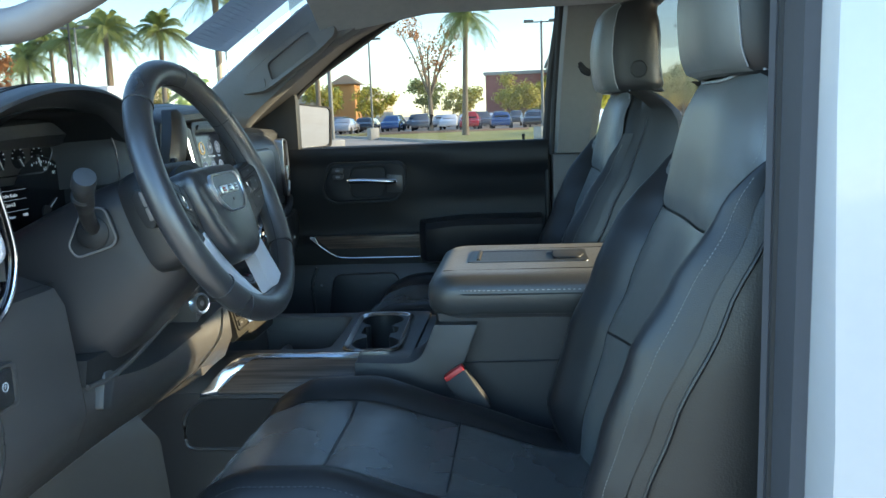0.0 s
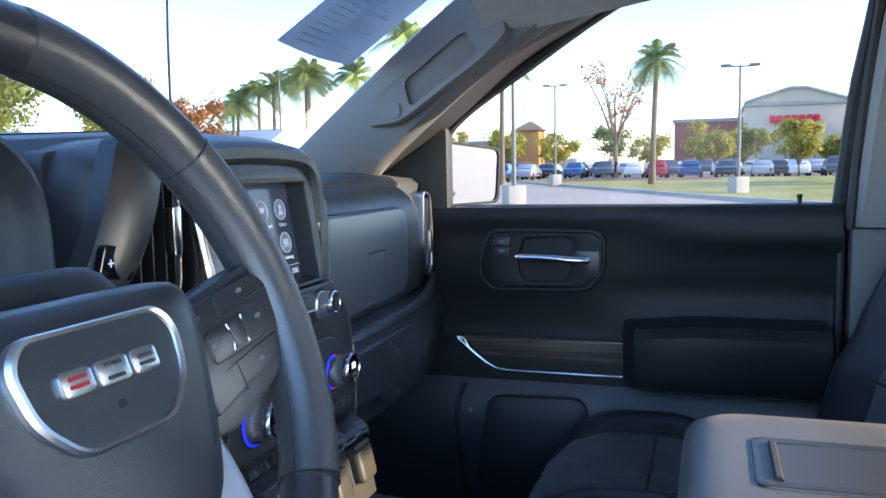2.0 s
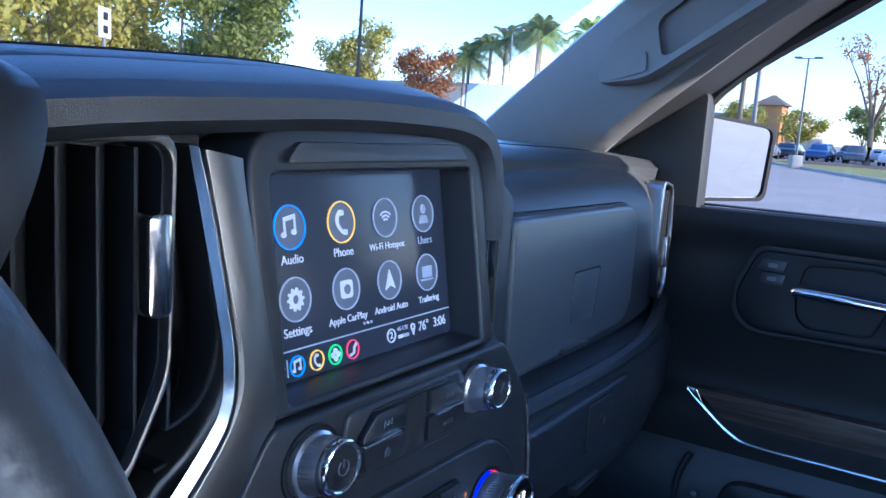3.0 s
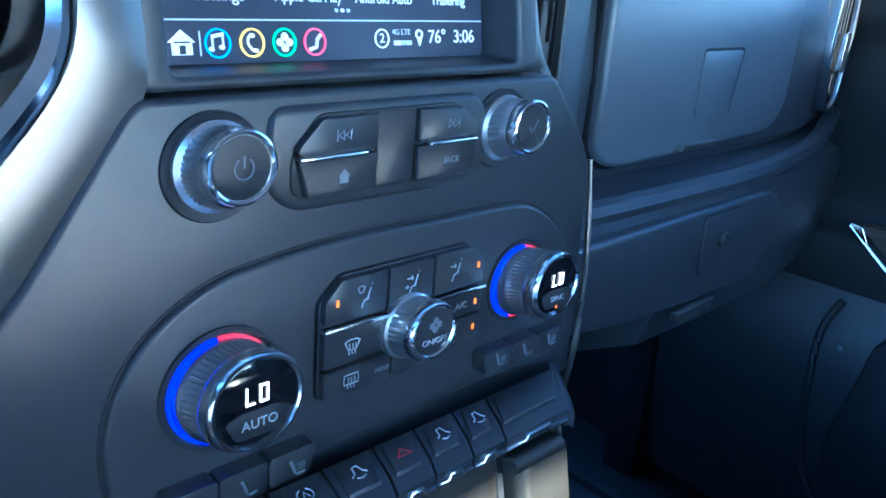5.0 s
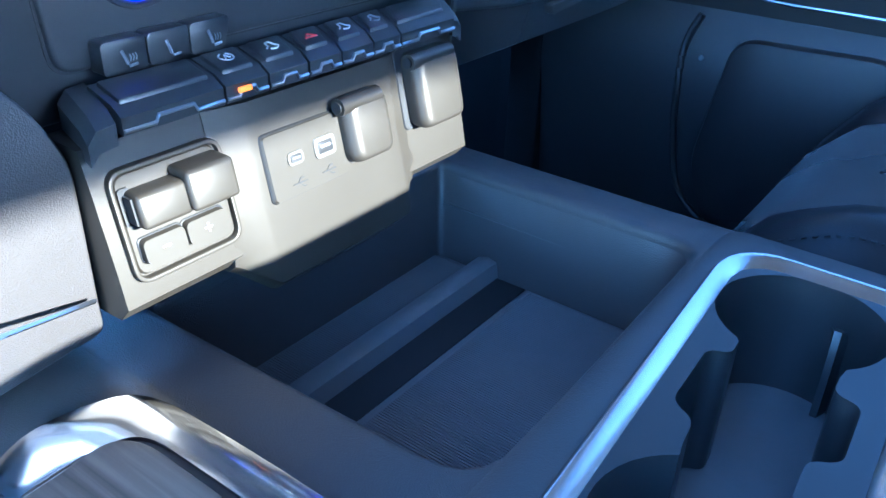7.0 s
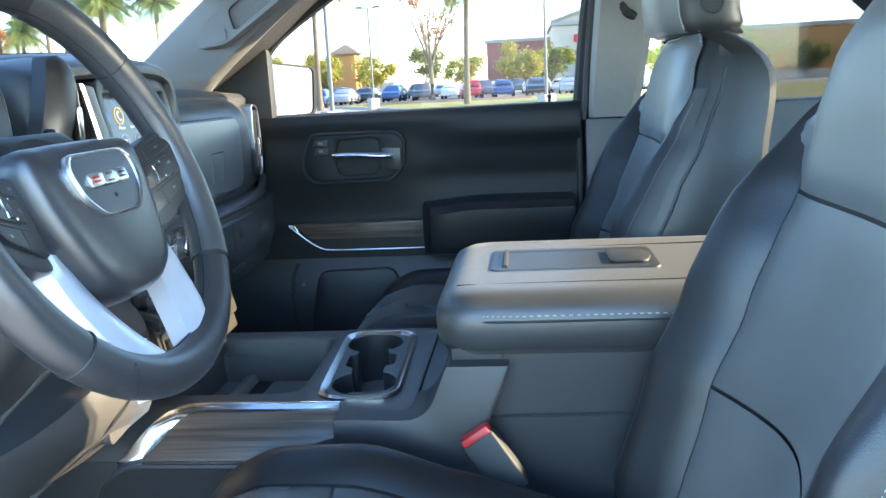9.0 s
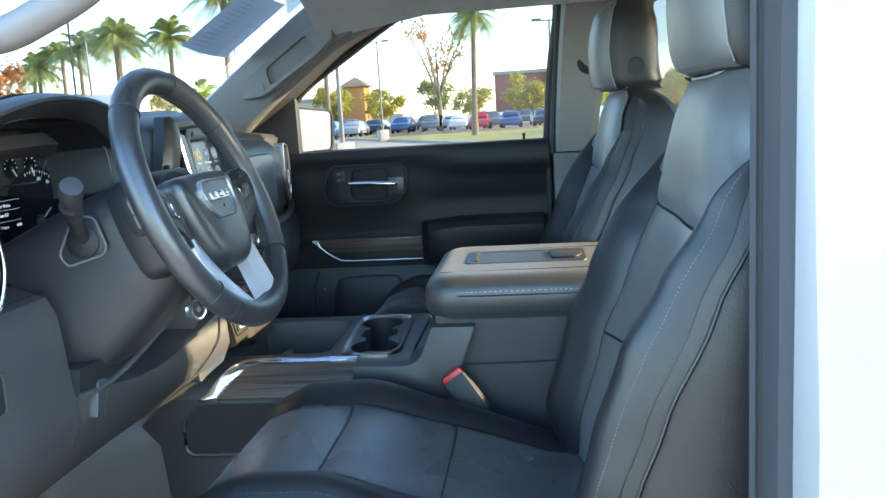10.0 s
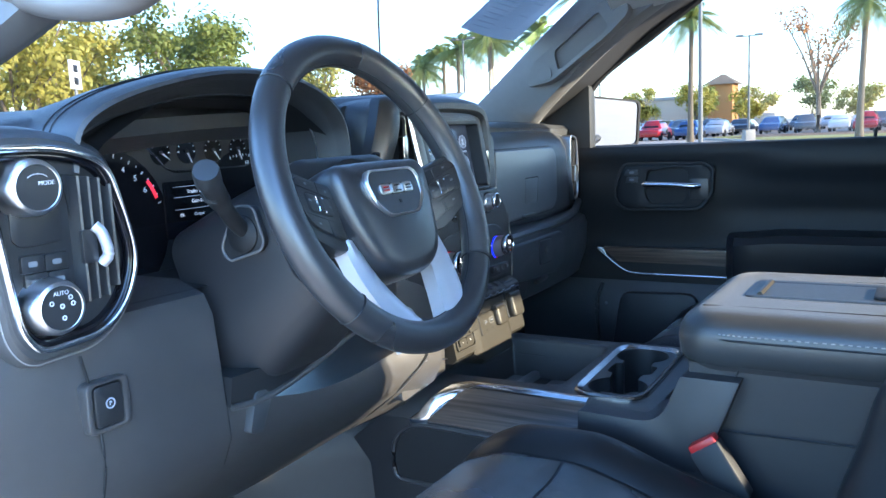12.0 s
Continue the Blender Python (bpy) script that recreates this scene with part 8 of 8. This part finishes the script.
def lamp_post(at, h, heads=2):
    p = thing("lamp_post", at, "tall grey parking lot lamp post on a concrete base", "lamp post", "lamp posts")
    x, y, z = at
    foot = box(-0.31, 0.31, -0.31, 0.31, 0, 0.78, 0.03)
    bmesh.ops.transform(foot, matrix=pose(x, y, z, 0, 0, 34), verts=foot.verts[:])
    part("base", foot, M["concrete"], p, "square concrete footing")
    part("pole", tube([(x, y, 0.77), (x, y, h)], [0.075, 0.05], 10), M["steel"], p)
    part("arm", tube([(x - 0.55, y, h - 0.05), (x + 0.55, y, h - 0.05)], 0.03, 6), M["steel"], p)
    for s in ((-1, 1) if heads == 2 else (1,)):
        part("lamp_head", box(x + s * 0.55 - 0.22, x + s * 0.55 + 0.22, y - 0.16, y + 0.16, h - 0.06, h + 0.05, 0.03), M["steel"], p)
    return p


for at, h in (((-9.2, 51.5, 0), 6.4), ((-5.75, 25.3, 0), 6.2), ((1.42, 35.5, 0), 5.35), ((-24.2, 43.1, 0), 7.0), ((-31.0, 24.7, 0), 8.6), ((-21.0, 58.0, 0), 7.6), ((14.0, 70.0, 0), 8.0)):
    lamp_post(at, h)


def palm(at, h, spread, seed, lean=0.0):
    rnd = random.Random(seed)
    p = thing("palm_tree", at, "tall slender palm with a feathery crown", "palm", "palms")
    x, y, z = at
    pts = [(x + lean * (t ** 1.5), y, h * t) for t in lin(0, 1, 9)]
    part("trunk", tube(pts, [0.26, 0.21, 0.19, 0.175, 0.17, 0.165, 0.16, 0.16, 0.20], 10), M["bark"], p)
    crown = bmesh.new()
    top = Vector(pts[-1])
    for i in range(44):
        a, el = rnd.uniform(0, 6.28), rnd.uniform(-0.35, 1.40)
        L = 1.22 * spread * rnd.uniform(0.8, 1.1)
        d = Vector((math.cos(a) * math.cos(el), math.sin(a) * math.cos(el), math.sin(el)))
        prev, side = None, Vector((-math.sin(a), math.cos(a), 0))
        spine = []
        for k in range(9):
            t = k / 8
            spine.append(top + d * L * t + Vector((0, 0, -0.75 * L * t * t * (0.5 + 0.5 * math.cos(el)))))
        for k in range(8):
            for m_ in range(3):
                b = spine[k].lerp(spine[k + 1], m_ / 3)
                f = (spine[k + 1] - spine[k]).normalized()
                w = 0.30 * L * math.sin(math.pi * min(1, (k + m_ / 3 + 0.8) / 9)) * rnd.uniform(0.7, 1.1)
                for s in (-1, 1):
                    tip = b + side * s * w * 0.75 + f * w * 0.6 + Vector((0, 0, -w * 0.55))
                    v = [crown.verts.new(q) for q in (b, b + f * 0.07 * L * 0.5, tip)]
                    crown.faces.new(v)
    part("crown", crown, M["frond"], p, crease=180)
    return p


for i, (at, h, s) in enumerate((((-3.1, 50.6, 0), 7.6, 1.9), ((-14.1, 57.0, 0), 8.4, 2.0), ((-27.0, 51.8, 0), 7.9, 2.2), ((-23.9, 53.3, 0), 7.8, 2.2), ((-40.1, 67.4, 0), 8.4, 2.4), ((-15.2, 40.7, 0), 8.2, 1.9), ((-47.5, 74.6, 0), 8.2, 2.6), ((-31.9, 61.7, 0), 9.0, 2.3), ((-42.3, 67.2, 0), 7.6, 2.3), ((-18.4, 44.7, 0), 3.4, 1.5), ((-36.0, 63.0, 0), 8.6, 2.3), ((9.9, 40.0, 0), 8.5, 2.0))):
    palm(at, h, s, 20 + i, 0.25 if i == 0 else 0.1)


def tree(at, h, w, m_, seed, leaves=900, bare=0.0, size=0.30, trunk=0.32, label="leafy green parking lot tree"):
    rnd = random.Random(seed)
    p = thing("tree", at, label, "tree", "trees")
    base = Vector(at)
    limbs, tips = [], []
    fork = base + Vector((0, 0, h * trunk))
    limbs.append(tube([tuple(base), tuple(base.lerp(fork, 0.5) + Vector((0.05, 0, 0))), tuple(fork)], [0.03 * h, 0.022 * h, 0.018 * h], 8))
    for i in range(9):
        a = 2.4 * i
        end = fork + Vector((math.cos(a) * w * rnd.uniform(0.25, 0.46), math.sin(a) * w * rnd.uniform(0.25, 0.46), (h * (1 - trunk)) * rnd.uniform(0.35, 0.98)))
        mid_ = fork.lerp(end, 0.5) + Vector((0, 0, 0.05 * h))
        limbs.append(tube([tuple(fork), tuple(mid_), tuple(end)], [0.012 * h, 0.008 * h, 0.003 * h], 6))
        tips.append((mid_, 0.7))
        tips.append((end, 1.0))
        for k in range(4 if bare else 2):
            e2 = end + Vector((rnd.uniform(-1, 1) * w * 0.16, rnd.uniform(-1, 1) * w * 0.16, rnd.uniform(-0.2, 1) * w * 0.16))
            limbs.append(tube([tuple(mid_.lerp(end, 0.6)), tuple(e2)], [0.004 * h, 0.0012 * h], 4))
            tips.append((e2, 0.8))
    part("trunk", join(*limbs), M["bark"], p, "brown trunk and limbs")
    crown = bmesh.new()
    for i in range(leaves):
        c, k = tips[i % len(tips)]
        r = w * (0.20 if not bare else 0.13) * k
        d = Vector((rnd.gauss(0, 1), rnd.gauss(0, 1), rnd.gauss(0, 0.8)))
        d = d.normalized() * r * rnd.uniform(0.3, 1.15)
        q = c + d
        n = (d.normalized() + Vector((rnd.uniform(-0.7, 0.7), rnd.uniform(-0.7, 0.7), rnd.uniform(-0.3, 0.9)))).normalized()
        u = n.orthogonal().normalized()
        v = n.cross(u)
        s = size * rnd.uniform(0.5, 1.1)
        ang = rnd.uniform(0, 3.14)
        u, v = u * math.cos(ang) + v * math.sin(ang), v * math.cos(ang) - u * math.sin(ang)
        crown.faces.new([crown.verts.new(q + u * s), crown.verts.new(q + v * s * 0.55), crown.verts.new(q - u * s), crown.verts.new(q - v * s * 0.55)])
    part("crown", crown, m_, p, crease=180)
    return p


tree((-7.9, 74.0, 0), 10.0, 6.5, M["leaf3"], 3, 1100, 1.0, 0.17, 0.30, "nearly bare autumn tree with rust leaves")
R = random.Random(11)
for i in range(20):
    tree((-46 + 4.9 * i + R.uniform(-1, 1), 98 + R.uniform(-6, 8), 0), R.uniform(3.5, 4.6) if i > 7 else R.uniform(4.4, 5.6), R.uniform(4.0, 5.4), M["leaf"] if i % 3 == 1 else M["leaf2"], 40 + i, 1900, 0, 0.24, 0.22)
for at, h, w, m_ in (((6.8, 69.0, 0), 3.9, 3.4, "leaf2"), ((0.6, 84.0, 0), 5.0, 4.2, "leaf2"), ((3.4, 86.0, 0), 4.2, 3.4, "leaf"), ((-33.3, 29.5, 0), 8.0, 5.6, "leaf"), ((-38.1, 45.6, 0), 7.4, 4.4, "leaf2"), ((-28.9, 25.8, 0), 6.8, 5.4, "leaf"), ((-28.5, 17.0, 0), 7.4, 6.0, "leaf2"), ((-33.0, 21.5, 0), 7.6, 6.0, "leaf2"), ((-36.0, 25.0, 0), 6.6, 5.6, "leaf2"), ((-40.0, 36.0, 0), 6.0, 5.0, "leaf"), ((-27.0, 13.0, 0), 6.6, 5.6, "leaf2"), ((-34.2, 48.6, 0), 5.6, 4.6, "leaf3"), ((-44.0, 52.0, 0), 6.2, 5.5, "leaf2"), ((11.7, 47.4, 0), 3.8, 3.4, "leaf"), ((9.4, 52.0, 0), 3.6, 3.0, "leaf2"), ((-52.0, 40.0, 0), 6.0, 6.0, "leaf"), ((-50.0, 28.0, 0), 6.5, 6.0, "leaf2"), ((16.0, 75.0, 0), 4.4, 4.0, "leaf")):
    tree(at, h, w, M[m_], int(abs(at[0]) * 7), 4200, 0, 0.17, 0.24)


def car(at, turn, paint, tall=1.0, label=""):
    names = ("white", "silver", "grey", "black", "red", "blue")
    c = thing("parked_car", (0, 0, 0), f"parked {names[paint]} car in the lot", "car", "parked cars")
    side = [(-2.2, 0.30), (-2.25, 0.62), (-2.1, 0.88), (-1.35, 0.95), (-0.75, 1.42 * tall), (0.85, 1.44 * tall), (1.55, 0.98), (2.15, 0.86), (2.25, 0.55), (2.2, 0.30)]
    pr = rounded(side, 0.18, 4)
    bm = prism(pr, "y", -0.86, 0.86, 0.10, 2)
    for v in bm.verts:
        if v.co.z > 0.98:
            v.co.y *= 1 - 0.28 * (v.co.z - 0.98) / 0.45
    part("body", bm, PAINT[paint], c)
    gl_ = prism(rounded([(-1.22, 0.98), (-0.70, 1.36 * tall), (0.80, 1.38 * tall), (1.38, 1.00)], 0.08, 3), "y", -0.84, 0.84, 0.02)
    for v in gl_.verts:
        v.co.y *= 1.01 - 0.27 * (v.co.z - 0.98) / 0.45
    part("side_glass", gl_, M["carglass"], c, "dark side windows")
    ends = prism(rounded([(-1.32, 1.00), (-0.76, 1.38 * tall), (0.86, 1.40 * tall), (1.50, 1.02)], 0.05, 3), "y", -0.60, 0.60, 0.02)
    part("screens", ends, M["carglass"], c, "dark front and rear screens")
    for wx in (-1.38, 1.38):
        for wy in (-0.80, 0.80):
            w = part("wheel", lathe((wx, wy - 0.10, 0.32), (0, 1, 0), [(0.20, 0), (0.31, 0.0), (0.33, 0.03), (0.33, 0.17), (0.31, 0.20), (0.20, 0.20)], 18), M["tyre"], c)
    c.matrix_basis = pose(*at, 0, 0, turn)
    return c


protos = [car((-31 + 2.9 * i, 66.5, 0), 90 + (i % 3) * 1.5, p, t) for i, (p, t) in enumerate(((0, 1.0), (3, 1.0), (2, 1.12), (1, 1.0), (4, 1.15), (5, 1.05)))]
R = random.Random(5)
for row, (y, x0, n) in enumerate(((73.0, -30, 15), (79.0, -32, 17), (86.0, -36, 19), (93.0, -40, 20))):
    for i in range(n):
        x = x0 + 2.85 * i
        if R.random() < 0.16 or (row == 0 and -11 < x < -5):
            continue
        k = 4 if (row == 0 and abs(x + 4.7) < 1.6) else R.choice((0, 0, 3, 1, 2, 2, 3, 3, 5, 0, 2))
        copy_thing(protos[k], pose(x + R.uniform(-0.2, 0.2), y, 0, 0, 0, 90 + R.choice((0, 180)) + R.uniform(-2, 2)))
copy_thing(protos[0], pose(12.5, 73.0, 0, 0, 0, 10))
copy_thing(protos[1], pose(5.5, 73.0, 0, 0, 0, 92))
copy_thing(protos[2], pose(1.5, 73.5, 0, 0, 0, 88))


def store(name, x0, x1, y, h, wall, label, gable=0.0, arch=False):
    s = thing(name, ((x0 + x1) / 2, y, 0), label, "building")
    part("wall", box(x0, x1, y, y + 24, 0, h, 0.05), wall, s)
    part("parapet", box(x0 - 0.3, x1 + 0.3, y - 0.3, y + 24.3, h, h + 0.5, 0.08), M["concrete"], s, "pale roof parapet")
    if gable:
        xm = (x0 + x1) / 2
        part("gable", prism([(x0, h + 0.5), (x1, h + 0.5), (xm + 1, h + gable), (xm - 1, h + gable)], "y", y - 0.1, y + 6), wall, s)
        part("gable_cap", tube([(x0 - 0.2, y - 0.2, h + 0.55), (xm - 1, y - 0.2, h + gable + 0.1), (xm + 1, y - 0.2, h + gable + 0.1), (x1 + 0.2, y - 0.2, h + 0.55)], 0.25, 6), M["concrete"], s)
    if arch:
        xm = x0 + 0.62 * (x1 - x0)
        part("arch", prism([(xm + 3.2 * math.cos(a), 2.2 + 2.2 * math.sin(a)) for a in lin(0, math.pi, 14)], "y", y - 0.6, y + 0.5), M["stucco"], s, "pale entrance arch")
    part("plinth", box(x0 - 0.1, x1 + 0.1, y - 0.15, y + 1, 0, 1.0, 0.05), M["stucco"], s)
    return s


store("brick_store", -5.2, 5.0, 129.0, 7.2, M["brick"], "brown red store with pale parapet", arch=True)
bs = store("beige_store", 4.6, 17.5, 119.0, 8.6, M["stucco"], "beige store with gable and red sign", 2.2)
for i in range(7):
    part("sign_bar", box(7.6 + 0.92 * i, 8.3 + 0.92 * i, 118.4, 118.9, 6.3, 7.3, 0.05), M["signred"], bs, "red sign bar")
tw = thing("ochre_tower", (-24.8, 116.0, 0), "ochre tower with a hipped tile roof", "building")
part("wall", box(-26.4, -23.2, 115.0, 119.0, 0, 6.2, 0.05), M["ochre"], tw)
part("roof", loft([[(-27.0, 114.4, 6.2), (-22.6, 114.4, 6.2), (-22.6, 119.6, 6.2), (-27.0, 119.6, 6.2)], [(-25.0, 116.8, 7.6), (-24.6, 116.8, 7.6), (-24.6, 117.2, 7.6), (-25.0, 117.2, 7.6)]]), M["bark"], tw)
store("low_store", -48, -22.5, 121.0, 4.6, M["stucco"], "low beige store behind the trees")
store("ochre_store", 22.0, 44.0, 96.0, 5.6, M["ochre"], "ochre store beyond the lot")
store("far_store", -90, -52, 92.0, 6.0, M["stucco"], "long beige store beyond the palms")
wb = thing("box_trailer", (-19.5, 35.0, 0), "white box trailer parked beyond the bonnet", "trailer")
part("box", box(-21.4, -17.9, 34.0, 37.0, 0.9, 3.3, 0.05), PAINT[0], wb)
part("chassis", box(-21.2, -18.1, 34.3, 36.7, 0.55, 0.88, 0.03), M["tyre"], wb)
for x in (-20.6, -18.7):
    part("wheel", lathe((x, 34.1, 0.45), (0, 1, 0), [(0.25, 0), (0.45, 0), (0.45, 0.25), (0.25, 0.25)], 18), M["tyre"], wb)
sg = thing("lot_sign", (-16.0, 10.6, 0), "white square sign with two dark blocks", "sign")
part("post", tube([(-16.0, 10.6, 0), (-16.0, 10.6, 2.8)], 0.04, 8), M["steel"], sg)
brd = Matrix.Translation((-16.0, 10.6, 3.1)) @ Matrix.Rotation(radians(33), 4, "Z")
for nm, u, w_, z0, z1, t, m_ in (("board", 0.0, 0.30, -0.32, 0.32, 0.0, "ink"), ("block", 0.0, 0.11, 0.06, 0.22, 0.03, "void"), ("block", 0.0, 0.11, -0.22, -0.06, 0.03, "void")):
    bm = box(0.0 + t, 0.03 + t * 0.5, u - w_, u + w_, z0, z1, 0.002)
    bmesh.ops.transform(bm, matrix=brd, verts=bm.verts[:])
    part(nm, bm, M[m_], sg)
an = thing("aerial", (-0.85, 0.92, 1.30), "thin black whip aerial", "aerial")
part("whip", tube([(-0.85, 0.92, 1.30), (-0.85, 0.93, 1.8), (-0.84, 0.95, 2.4)], [0.004, 0.003, 0.002], 6), M["void"], an)
part("mount", lathe((-0.85, 0.92, 1.255), (0, 0, 1), [(0.022, 0), (0.020, 0.02), (0.008, 0.05), (0.005, 0.06)], 16), M["void"], an)
fd = thing("front_fender", (-1.1, 0.90, 0.5), "white front fender with rounded top", "fender")
part("panel", loft([[(x, 0.80, 1.20), (x, 0.85, 1.255), (x, 0.93, 1.255), (x, 1.00, 1.22), (x, 1.01, 0.9), (x, 1.0, 0.5), (x, 0.92, 0.5), (x, 0.92, 0.9)] for x in (-1.5, -1.2, -0.9, -0.81)]), M["white"], fd)
part("wheel", lathe((-1.15, 0.76, 0.42), (0, 1, 0), [(0.20, 0), (0.40, 0.0), (0.42, 0.03), (0.42, 0.19), (0.40, 0.22), (0.20, 0.22)], 28), M["tyre"], fd)
